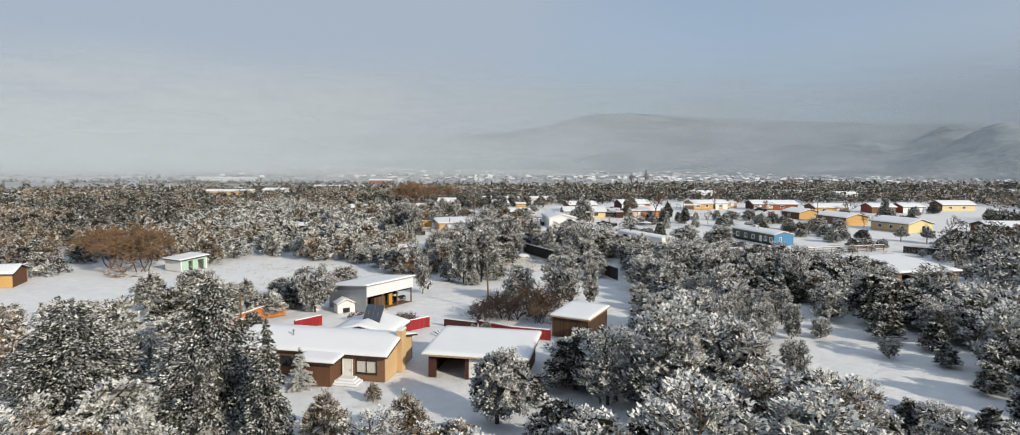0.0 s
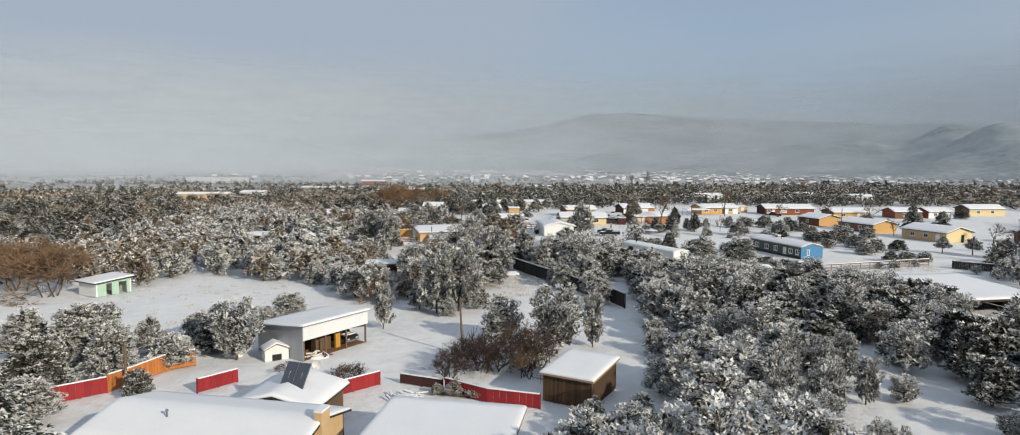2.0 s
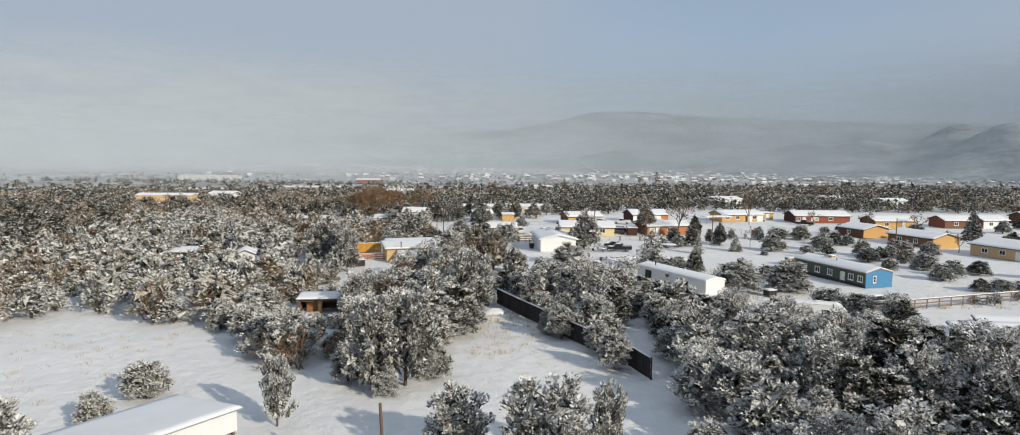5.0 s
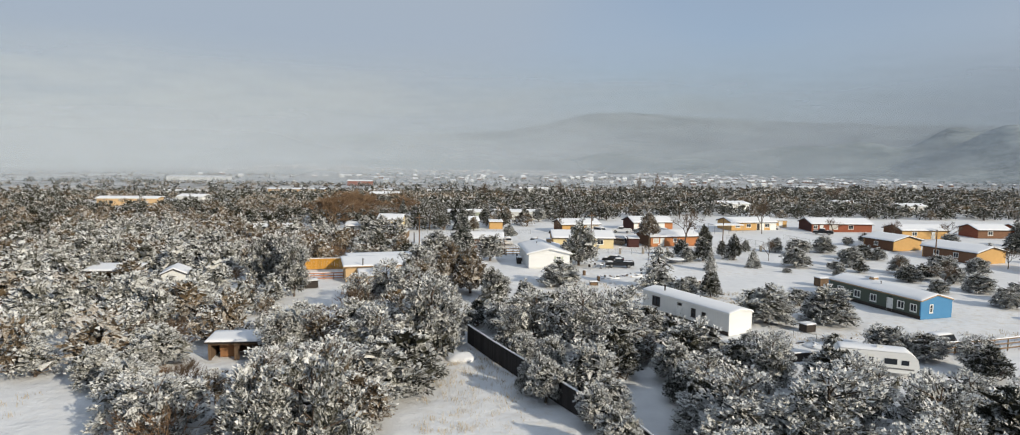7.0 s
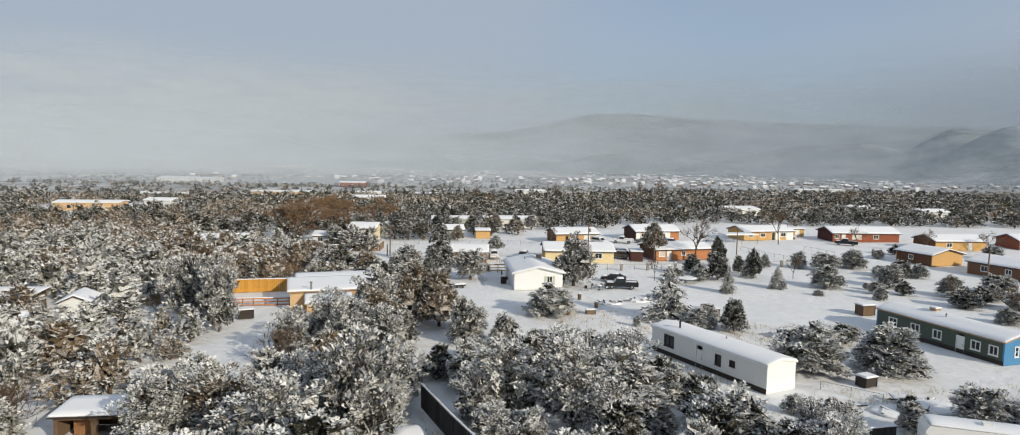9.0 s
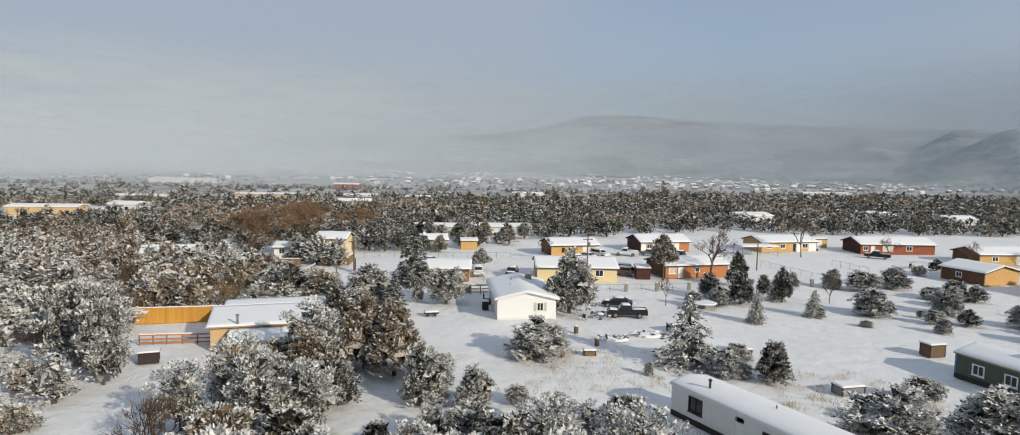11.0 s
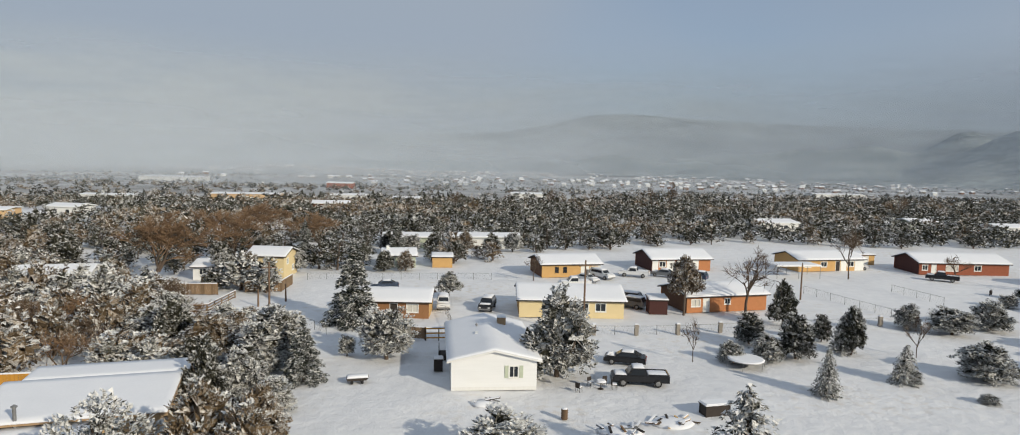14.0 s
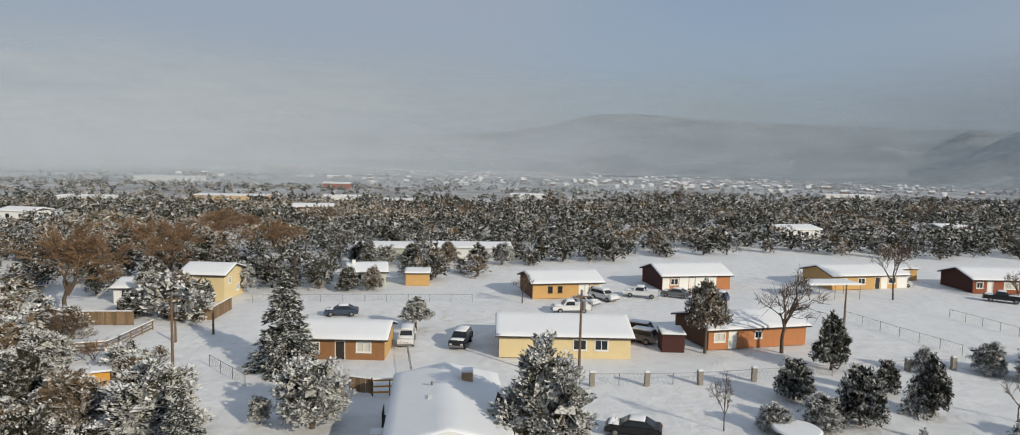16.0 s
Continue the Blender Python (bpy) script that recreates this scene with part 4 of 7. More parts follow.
def mass(name, models, rows, rng, label, needle=None):
    """Many trees as one object."""
    arr = []
    kinds = {}
    for x, y, h, r, brown in rows:
        pool = [i for i, m in enumerate(models) if m[1] == brown] or [0]
        kinds.setdefault(pool[int(rng.integers(len(pool)))], []).append((x, y, h, r))
    for k, ts in kinds.items():
        (V, F, mi), trunk, H, R = models[k][0]
        if name == "woods" and len(V) > 350:
            V, F, mi = join([(V, F, np.where(mi == 0, 2 * (models[k][1] == 1), mi)), (trunk[0], trunk[1], np.full(len(trunk[1]), 3))])
        else:
            mi = np.where(mi == 0, 2 * (models[k][1] == 1), mi)
        T = np.array(ts)
        a = rng.uniform(0, 6.283, len(T))
        c, s = np.cos(a)[:, None], np.sin(a)[:, None]
        q = (T[:, 3] / R)[:, None]
        X = (V[None, :, 0] * c - V[None, :, 1] * s) * q + T[:, 0:1]
        Y = (V[None, :, 0] * s + V[None, :, 1] * c) * q + T[:, 1:2]
        Z = V[None, :, 2] * (T[:, 2] / H)[:, None] + (ground_height(T[:, 0], T[:, 1]) - 0.1)[:, None]
        arr.append((np.stack([X, Y, Z], 2).reshape(-1, 3), (F[None] + (np.arange(len(T)) * len(V))[:, None, None]).reshape(-1, 3), np.tile(mi, len(T))))
    V, F, mi = join(arr)
    tagged(new(name, fast_mesh(name, V, F, mi, [needle or NEEDLE, TUFT_FAR if needle else TUFT_SNOW, NEEDLE_OLIVE, BARK])), label, "woods", kind="stuff")

KEEP_CLEAR = [(-2.5, 186.0, 6.0)]


# ---- buildings ----
def wall_panel(length, height, holes, thick=0.2):
    """An upright panel along x with rectangular openings (u, width, v, height), its outer face at y = 0."""
    s = Shape()
    xs = sorted({0.0, length, *[h[0] for h in holes], *[h[0] + h[1] for h in holes]})
    zs = sorted({0.0, height, *[h[2] for h in holes], *[h[2] + h[3] for h in holes]})
    nx, nz = len(xs), len(zs)

    def solid(i, j):
        if not (0 <= i < nx - 1 and 0 <= j < nz - 1):
            return False
        u, v = (xs[i] + xs[i + 1]) / 2, (zs[j] + zs[j + 1]) / 2
        return not any(h[0] < u < h[0] + h[1] and h[2] < v < h[2] + h[3] for h in holes)

    vs = [(x, y, z) for y in (0.0, thick) for z in zs for x in xs]
    at = lambda i, j, k: (k * nz + j) * nx + i  # noqa: E731
    fs = []
    for i in range(nx - 1):
        for j in range(nz - 1):
            if solid(i, j):
                fs += [(at(i, j, 0), at(i + 1, j, 0), at(i + 1, j + 1, 0), at(i, j + 1, 0)), (at(i, j, 1), at(i, j + 1, 1), at(i + 1, j + 1, 1), at(i + 1, j, 1))]
                for a, b, di, dj in (((i, j), (i, j + 1), -1, 0), ((i + 1, j), (i + 1, j + 1), 1, 0), ((i, j), (i + 1, j), 0, -1), ((i, j + 1), (i + 1, j + 1), 0, 1)):
                    if not solid(i + di, j + dj):
                        fs.append((at(*a, 0), at(*b, 0), at(*b, 1), at(*a, 1)))
    return s.add(vs, fs)


def window(parent, u, w, v, h, side, trim=TRIM, pane=GLASS, shutters=None):
    """A framed window set in an opening."""
    f = Shape()
    t = 0.09
    f.box(u - 0.03, -0.04, v - 0.03, u + t, 0.1, v + h + 0.03).box(u + w - t, -0.04, v - 0.03, u + w + 0.03, 0.1, v + h + 0.03)
    f.box(u + t, -0.04, v - 0.03, u + w - t, 0.1, v + t).box(u + t, -0.04, v + h - t, u + w - t, 0.1, v + h + 0.03)
    if w > 0.9:
        f.box(u + w / 2 - 0.03, -0.02, v + t, u + w / 2 + 0.03, 0.09, v + h - t)
    else:
        f.box(u + t, -0.02, v + h / 2 - 0.025, u + w - t, 0.09, v + h / 2 + 0.025)
    win = part("window", f, trim, parent, at=side)
    part("pane", Shape().box(u + t, 0.06, v + t, u + w - t, 0.085, v + h - t), pane, win)
    part("sill", Shape().box(u - 0.08, -0.1, v - 0.08, u + w + 0.08, 0.0, v - 0.034), trim, win)
    if shutters:
        for a in (u - 0.42, u + w + 0.06):
            sh = Shape().box(a, -0.05, v, a + 0.36, -0.004, v + h)
            for k in range(5):
                sh.box(a + 0.05, -0.07, v + 0.1 + k * (h - 0.2) / 5, a + 0.31, -0.05, v + 0.1 + (k + 0.6) * (h - 0.2) / 5)
            part("shutter", sh, shutters, win)
    return win


def door(parent, u, w, h, side, mat=TRIM):
    d = part("door", Shape().box(u, 0.03, 0.02, u + w, 0.1, h).box(u + 0.12, 0.01, 0.25, u + w - 0.12, 0.03, h * 0.45).box(u + 0.12, 0.01, h * 0.52, u + w - 0.12, 0.03, h - 0.15), mat, parent, at=side)
    part("frame", Shape().box(u - 0.08, -0.03, 0, u, 0.12, h + 0.08).box(u + w, -0.03, 0, u + w + 0.08, 0.12, h + 0.08).box(u, -0.03, h, u + w, 0.12, h + 0.08), TRIM, d)
    part("handle", Shape().box(u + w - 0.14, -0.04, 0.98, u + w - 0.09, 0.03, 1.1), STEEL, d)
    return d


def snow_sheet(profile, a, b, axis, thick, seed=0):
    """Snow lying along a roof: a profile of (across, height) pairs drawn out from a to b, rounded at its edges and uneven."""
    rng = random.Random(seed)
    dense = []
    for (u0, z0), (u1, z1) in zip(profile, profile[1:]):
        m = max(2, int(abs(u1 - u0) / 0.8))
        dense += [(u0 + (u1 - u0) * i / m, z0 + (z1 - z0) * i / m) for i in range(m)]
    dense.append(profile[-1])
    lo, hi = dense[0][0], dense[-1][0]
    rings = []
    stations = [a, a + 0.03, a + 0.14] + list(np.linspace(a + 0.5, b - 0.5, max(3, int((b - a) / 0.9)))) + [b - 0.14, b - 0.03, b]
    for s in stations:
        e = min(s - a, b - s)
        lift = thick * (0.25 if e < 0.01 else 0.62 if e < 0.05 else 0.93 if e < 0.2 else 1.0)
        top = []
        for u, z in dense:
            d = min(u - lo, hi - u)
            k = 0.3 if d < 0.01 else 1.0
            top.append((u, z + lift * k + (rng.uniform(-0.03, 0.03) if e > 0.2 and d > 0.2 else 0)))
        top.insert(1, (dense[0][0] + 0.1, dense[0][1] + (dense[1][1] - dense[0][1]) * 0.1 / max(0.1, dense[1][0] - dense[0][0]) + lift * 0.92))
        top.insert(-1, (dense[-1][0] - 0.1, dense[-1][1] + (dense[-2][1] - dense[-1][1]) * 0.1 / max(0.1, dense[-1][0] - dense[-2][0]) + lift * 0.92))
        ring = top + [(u, z + 0.004) for u, z in reversed(dense)]
        rings.append([(s, u, z) if axis == "x" else (u, s, z) for u, z in ring])
    return Shape().loft(rings)


def house(name, label, x, y, yaw, L, D, h, rise, wall, gable=None, ridge="x", openings=(), ov=0.45, fascia=DARK, snow=0.2, category="house", group="", ends=None, shed=False, front=None, pane=GLASS):
    """A one-storey house: walls with openings, gables, roof and its snow. openings: (side f/r/b/l, u, width, v, height, kind)."""
    e = thing(name, label, category, x, y, 0, yaw, group)
    gable = gable or wall
    c = Matrix.Rotation(radians(yaw), 4, "Z") @ Vector((L / 2, D / 2, 0))
    KEEP_CLEAR.append((x + c.x, y + c.y, 0.5 * math.hypot(L, D) + 1.2))
    sides = {"f": (pose(0, 0, 0), L), "b": (pose(L, D, 0, 0, 0, 180), L), "l": (pose(0, D - 0.2, 0, 0, 0, -90), D - 0.4), "r": (pose(L, 0.2, 0, 0, 0, 90), D - 0.4)}
    for key, (m, ln) in sides.items():
        holes = [o for o in openings if o[0] == key]
        mat = gable if (key in "lr") == (ridge == "x") else wall
        if key == "f" and front:
            mat = front
        if ends and key in ends:
            mat = ends[key]
        part("wall", wall_panel(ln, h, [(o[1], o[2], o[3], o[4]) for o in holes]), mat, e, at=m)
        for o in holes:
            if o[5] == "door":
                door(e, o[1], o[2], o[4], m, TRIM if len(o) < 7 else o[6])
            elif o[5] == "garage":
                g = Shape().box(o[1], 0.05, 0, o[1] + o[2], 0.1, o[4])
                for k in range(4):
                    g.box(o[1] + 0.06, 0.03, 0.08 + k * o[4] / 4, o[1] + o[2] - 0.06, 0.05, (k + 0.92) * o[4] / 4)
                part("garage_door", g, TRIM if len(o) < 7 else o[6], e, at=m)
            elif o[5] == "void":
                pass
            else:
                window(e, o[1], o[2], o[3], o[4], m, TRIM if len(o) < 7 else o[6], CURTAIN if o[5] == "curtain" else pane, SAGE if o[5] == "shutter" else None)
    across, along = (D, L) if ridge == "x" else (L, D)
    t = 0.16
    slope = rise / (across / 2) if not shed else rise / across
    if shed:
        prof = [(-ov, h - ov * slope), (across + ov, h + rise + ov * slope)]
        gab = [(0.0, h + 0.002), (across, h + 0.002), (across, h + rise)]
    else:
        prof = [(-ov, h - ov * slope), (across / 2, h + rise), (across + ov, h - ov * slope)]
        gab = [(0.0, h + 0.002), (across, h + 0.002), (across / 2, h + rise)]
    axis = ridge
    if rise > 0.05:
        for a, b, key in ((0.0, 0.2, "l" if ridge == "x" else "f"), (along - 0.2, along, "r" if ridge == "x" else "b")):
            part("gable", Shape().prism(gab, axis, a, b), (ends or {}).get(key, gable), e)
    roof = Shape().prism([(u, z + 0.004) for u, z in prof] + [(u, z + t) for u, z in reversed(prof)], axis, -ov, along + ov)
    r = part("roof", roof, fascia, e)
    part("snow_cover", snow_sheet([(u, z + t) for u, z in prof], -ov + 0.02, along + ov - 0.02, axis, snow, int(x * 7 + y)), SNOW, r, "smooth fresh snow on the roof", smooth=True)
    return e


def stovepipe(parent, x, y, z, h=1.0, r=0.1, mat=None):
    s = Shape().tube((x, y, z), (x, y, z + h), r, r, 8).tube((x, y, z + h), (x, y, z + h + 0.08), r * 1.7, r * 1.7, 8).tube((x, y, z + h + 0.08), (x, y, z + h + 0.2), r * 1.5, r * 0.3, 8)
    return part("flue_pipe", s, mat or STEEL, parent)


def cooler(parent, x, y, z, mat=FASCIA):
    c = part("roof_cooler", Shape().box(x, y, z, x + 0.9, y + 0.9, z + 0.85).box(x + 0.08, y - 0.02, z + 0.15, x + 0.82, y, z + 0.7), mat, parent, "boxy evaporative cooler")
    part("snow_cap", Shape().box(x - 0.03, y - 0.03, z + 0.854, x + 0.93, y + 0.93, z + 1.0), SNOW, c)


# low house with brown front wing, tan chimney gable
home = house("house", "long low brown house with tan chimney end under smooth snow", -23.9, 69.5, -14.5, 16.2, 8.2, 2.6, 0.92, BROWN_BRICK, BROWN_BRICK, ends={"r": TAN},
             openings=[("f", 1.5, 1.6, 0.9, 1.1, "window", DARK), ("f", 5.0, 1.2, 1.0, 1.0, "window", DARK), ("f", 13.2, 2.2, 0.75, 1.35, "curtain", DARK)])
part("wing", Shape().box(8.4, -2.4, 0, 11.6, 0.0, 2.3), BROWN, home, "dark brown boarded entrance wing")
part("wing_roof", Shape().prism([(-2.9, 2.31), (1.0, 2.55), (1.0, 2.7), (-2.9, 2.46)], "x", 8.0, 12.2), DARK, home)
part("wing_snow", snow_sheet([(-2.88, 2.462), (1.3, 2.75)], 8.0, 12.2, "x", 0.2, 4), SNOW, home, smooth=True)
chimney = part("chimney", Shape().box(16.2, 3.4, 0, 16.75, 4.7, 4.2).box(16.15, 3.35, 4.2, 16.8, 4.75, 4.32), TAN, home, "tan stuccoed chimney")
part("snow_cap", Shape().box(16.17, 3.37, 4.324, 16.78, 4.73, 4.46), SNOW, chimney)
door(home, 11.9, 0.9, 2.05, pose(0, -0.13, 0), TRIM)
for i in range(3):
    part("step", Shape().box(11.8 - 0.3 * i, -1.2 - 0.35 * i, 0, 13.4 + 0.3 * i, -0.15, 0.5 - 0.16 * i), SNOW, home)
stovepipe(home, 5.2, 2.4, 3.2, 0.7, 0.07)

garage = house("garage", "flat garage with tan fascia and deep snow", -4.0, 67.0, -14, 9.8, 7.6, 2.35, 0.5, MAROON, MAROON, shed=True, fascia=FASCIA,
               openings=[("f", 0.8, 3.0, 0.0, 2.1, "void"), ("f", 4.2, 2.6, 0.0, 2.1, "garage", WHITE)], category="garage", snow=0.26, ov=0.6)
hut = house("board_hut", "weathered board hut with snowy lean-to roof", 10.4, 82.2, -32, 4.8, 6.4, 2.5, 0.35, WOOD_BROWN, WOOD_BROWN, shed=True, fascia=FASCIA, category="shed", snow=0.24, ov=0.3)
for i in range(24):
    part("board", Shape().box(0.02 + i * 0.2, -0.03, 0.02, 0.19 + i * 0.2, -0.004, 2.48), WOOD_BROWN, hut)

# low outbuilding that carries the solar panel
annex = house("outbuilding", "low outbuilding under a hipped drift of snow", -15.4, 77.0, -14, 6.5, 6.0, 2.0, 0.8, WOOD_OLD, WOOD_OLD, category="shed", snow=0.3, ridge="y")
panel = thing("solar_panel", "dark tilted solar panel on snowy outbuilding roof", "solar panel", -11.6, 77.4, 2.1, -20)
part("glass", Shape().box(-1.1, 0, 0, 1.1, 0.06, 3.3, turn=pose(0, 0, 0, -38, 0, 0)), PANEL, panel)
fr = Shape()
for a in (-1.13, 1.1, -0.02):
    fr.box(a, -0.02, 0, a + 0.03, 0.08, 3.32, turn=pose(0, 0, 0, -38, 0, 0))
part("frame", fr, STEEL, panel)
part("strut", Shape().tube((-0.6, 0.02, -0.1), (-0.6, 1.5, 1.9), 0.03, 0.03).tube((0.6, 0.02, -0.1), (0.6, 1.5, 1.9), 0.03, 0.03), STEEL, panel)


def barn():
    """Open-fronted sheet-metal shelter with a single-pitch roof."""
    e = thing("metal_shelter", "open-fronted grey sheet-metal shelter with snowy single-pitch roof", "shed", -14.4, 94.6, 0, 53)
    KEEP_CLEAR.append((-15.5, 100, 8))
    # local x runs along the open front, y back from it
    L, D, h0, h1 = 9.6, 7.6, 3.9, 2.9
    part("side_wall", Shape().prism([(0, 0), (D, 0), (D, h1 + 0.1), (0, h0)], "x", 0, 0.12), METAL, e)
    part("side_wall", Shape().prism([(0, 2.0), (D, 0), (D, h1 + 0.1), (0, h0)], "x", L - 0.12, L), METAL, e)
    part("back_wall", Shape().box(0.12, D - 0.12, 0, L - 0.12, D, h1), METAL, e)
    part("fascia_panel", Shape().prism([(0.0, 2.3), (L, 2.3), (L, h0), (0.0, h0)], "y", -0.14, -0.02), METAL_WHITE, e, "deep white metal fascia over the opening")
    # the shelter's inner shade is put in as a dark brown floor slab
    part("dirt_floor", Shape().box(0.2, 0.1, 0, L - 0.2, D - 0.2, 0.05), BROWN_BRICK, e, "dark brown floor slab added for the shade inside the shelter")
    part("shelf", Shape().box(3.0, 1.4, 0.05, 5.2, 2.2, 1.5), WOOD_OLD, e)
    part("tarp", Shape().box(5.6, 1.0, 0.05, 6.3, 1.3, 1.7), FENCE_YELLOW, e, "hanging yellow tarpaulin")
    for i in range(4):
        part("post", Shape().box(0.13 + i * (L - 0.4) / 3, 0.0, 0, 0.29 + i * (L - 0.4) / 3, 0.16, h0), POLE, e)
    r = part("roof", Shape().prism([(-0.5, h0 + 0.02), (D + 0.4, h1 + 0.1), (D + 0.4, h1 + 0.18), (-0.5, h0 + 0.1)], "x", -0.3, L + 0.3), METAL, e)
    part("snow_cover", snow_sheet([(-0.48, h0 + 0.1), (D + 0.38, h1 + 0.18)], -0.28, L + 0.28, "x", 0.2, 9), SNOW, r, smooth=True)


barn()
shed = house("green_shed", "small mint green shed with open front and snowy roof", -57.7, 130.9, -32, 4.6, 5.6, 2.1, 0.3, WHITE, WHITE, shed=True, category="shed", ends={"l": WHITE, "r": MINT}, openings=[("r", 1.4, 0.9, 0, 1.9, "void"), ("r", 3.4, 1.3, 0.0, 1.9, "void")])
cabin = house("cabin", "brown cabin with snowy roof at the field's edge", -83.5, 112.0, 12, 9, 6, 2.3, 0.9, OCHRE, BROWN, category="house")
field_hut = house("lean_to", "open dark lean-to with snowy flat roof", -15.4, 147.6, 4, 6.2, 3.4, 1.9, 0.12, WOOD_OLD, WOOD_OLD, shed=True, category="shed", ov=0.3, openings=[("f", 0.3, 2.4, 0, 1.65, "void"), ("f", 3.2, 2.6, 0, 1.65, "void")])
part("plank_panel", Shape().box(0.9, 1.2, 0, 2.6, 1.26, 1.5), CINNAMON, field_hut, "rusty orange-brown board panel")

# tan house with rear wing and lean-to
tan = house("house", "tan stucco house with snowy flat roof and flue", -8.6, 191.6, 14, 12.2, 7.0, 2.7, 0.5, TAN, TAN, shed=True, fascia=FASCIA,
            openings=[("r", 2.6, 0.9, 0.9, 1.0, "window")])
part("rear_wing", Shape().box(1.0, 7.0, 0, 12.6, 11.0, 3.2), SAGE, tan)
part("rear_roof", Shape().box(0.7, 7.3, 3.2, 13.0, 11.3, 3.34), TRIM, tan)
part("rear_snow", snow_sheet([(7.32, 3.342), (11.28, 3.342)], 0.72, 12.98, "x", 0.22, 3), SNOW, tan, smooth=True)
part("lean_to", Shape().prism([(-3.2, 0), (0, 0), (0, 2.2), (-3.2, 1.6)], "x", 2.2, 8.2), TAN, tan)
part("lean_to_roof", Shape().prism([(-3.5, 1.58), (0, 2.24), (0, 2.36), (-3.5, 1.7)], "x", 1.9, 8.5), TRIM, tan)
part("lean_to_snow", snow_sheet([(-3.48, 1.705), (-0.02, 2.362)], 1.92, 8.48, "x", 0.22, 8), SNOW, tan, smooth=True)
stovepipe(tan, 2.9, -0.22, 0.2, 3.8, 0.13)

# white manufactured house with shutters
white_home = house("house", "white manufactured house with shuttered window and snowy gable roof", 24.4, 206.9, 3, 8.2, 14.0, 2.9, 0.95, WHITE, WHITE, ridge="y", fascia=TRIM,
                   openings=[("f", 5.5, 0.95, 1.2, 1.2, "shutter", TRIM), ("l", 3.0, 0.9, 0.0, 2.5, "door")])
part("skirting", Shape().box(0.03, -0.012, 0, 8.17, -0.002, 0.35), GREY_WHITE, white_home)
cooler(white_home, 5.3, 10.2, 3.7)
stovepipe(white_home, 2.9, 9.0, 3.6, 0.5, 0.08)
part("vent_box", Shape().box(2.6, 6.0, 3.55, 3.3, 6.8, 3.95), TRIM, white_home)
part("porch", Shape().box(-1.1, 9.6, 0, -0.02, 11.4, 0.6).box(-1.1, 9.6, 0.6, -1.02, 11.4, 1.5), DARK, white_home)

# yellow, orange and red row houses
yellow = house("house", "pale yellow house with ochre end wall and snowy roof", 33.0, 236.6, -2, 14.6, 9.4, 2.45, 1.2, CREAM, OCHRE,
               openings=[("f", 8.2, 1.5, 0.95, 1.2, "window"), ("f", 10.6, 1.5, 0.95, 1.2, "window"), ("f", 4.0, 1.5, 0.95, 1.2, "window")])
orange = house("house", "orange brick house with white door and snowy roof", 57.8, 240.0, 12, 13.4, 8.0, 2.4, 1.05, ORANGE, BROWN,
               openings=[("f", 0.7, 1.5, 0.9, 1.1, "curtain"), ("f", 2.7, 0.95, 0.0, 2.05, "door"), ("f", 6.2, 1.0, 1.1, 0.9, "window")])
tool_shed = house("tool_shed", "dark brown tool shed with snow on its roof", 52.0, 239.0, -3, 2.6, 2.4, 2.0, 0.3, MAROON, MAROON, shed=True, category="shed", ov=0.15, snow=0.16)
ochre_a = house("house", "ochre house with white porch wall and snowy roof", 39.4, 267.2, 10, 11.4, 8.2, 2.4, 1.1, OCHRE, BROWN,
                openings=[("f", 2.5, 0.7, 0.9, 1.0, "window", DARK), ("f", 4.1, 0.7, 0.9, 1.0, "window", DARK), ("f", 7.6, 0.9, 0.0, 2.0, "door"), ("f", 9.4, 1.4, 0.9, 1.0, "window")])
part("porch_wall", Shape().box(7.4, -0.02, 2.06, 11.38, -0.004, 2.38), TRIM, ochre_a, "white painted porch wall")
part("porch_wall", Shape().box(8.6, -0.02, 0.02, 9.2, -0.004, 2.06), TRIM, ochre_a, "white painted porch wall")
part("porch_wall", Shape().box(10.9, -0.02, 0.02, 11.38, -0.004, 2.06), TRIM, ochre_a, "white painted porch wall")
maroon = house("house", "dark red house with white front and snowy roof", 62.2, 275.4, 9, 12.6, 8.6, 2.4, 1.3, ORANGE, MAROON, ends={"r": ORANGE},
               openings=[("f", 1.5, 1.4, 0.9, 1.1, "window"), ("f", 5.0, 0.95, 0, 2.05, "door")])
part("porch_wall", Shape().box(0.02, -0.02, 0.02, 1.3, -0.004, 2.38), TRIM, maroon, "white painted front")
part("porch_wall", Shape().box(3.1, -0.02, 0.02, 4.8, -0.004, 2.38), TRIM, maroon, "white painted front")
part("porch_wall", Shape().box(6.1, -0.02, 0.02, 10.0, -0.004, 2.38), TRIM, maroon, "white painted front")
ochre_b = house("house", "ochre and white house with snowy roof", 93.2, 277.8, 10, 15.6, 8.2, 2.4, 1.1, OCHRE, OCHRE,
                openings=[("f", 1.4, 1.5, 0.9, 1.1, "window"), ("f", 5.2, 1.5, 0.9, 1.1, "window"), ("f", 8.8, 0.95, 0, 2.05, "door", DARK), ("f", 11.6, 1.6, 0.9, 1.1, "window")])
part("porch_wall", Shape().box(10.0, -0.02, 0.02, 11.4, -0.004, 2.38), TRIM, ochre_b, "white painted porch wall")
part("porch_wall", Shape().box(13.4, -0.02, 0.02, 15.58, -0.004, 2.38), TRIM, ochre_b, "white painted porch wall")
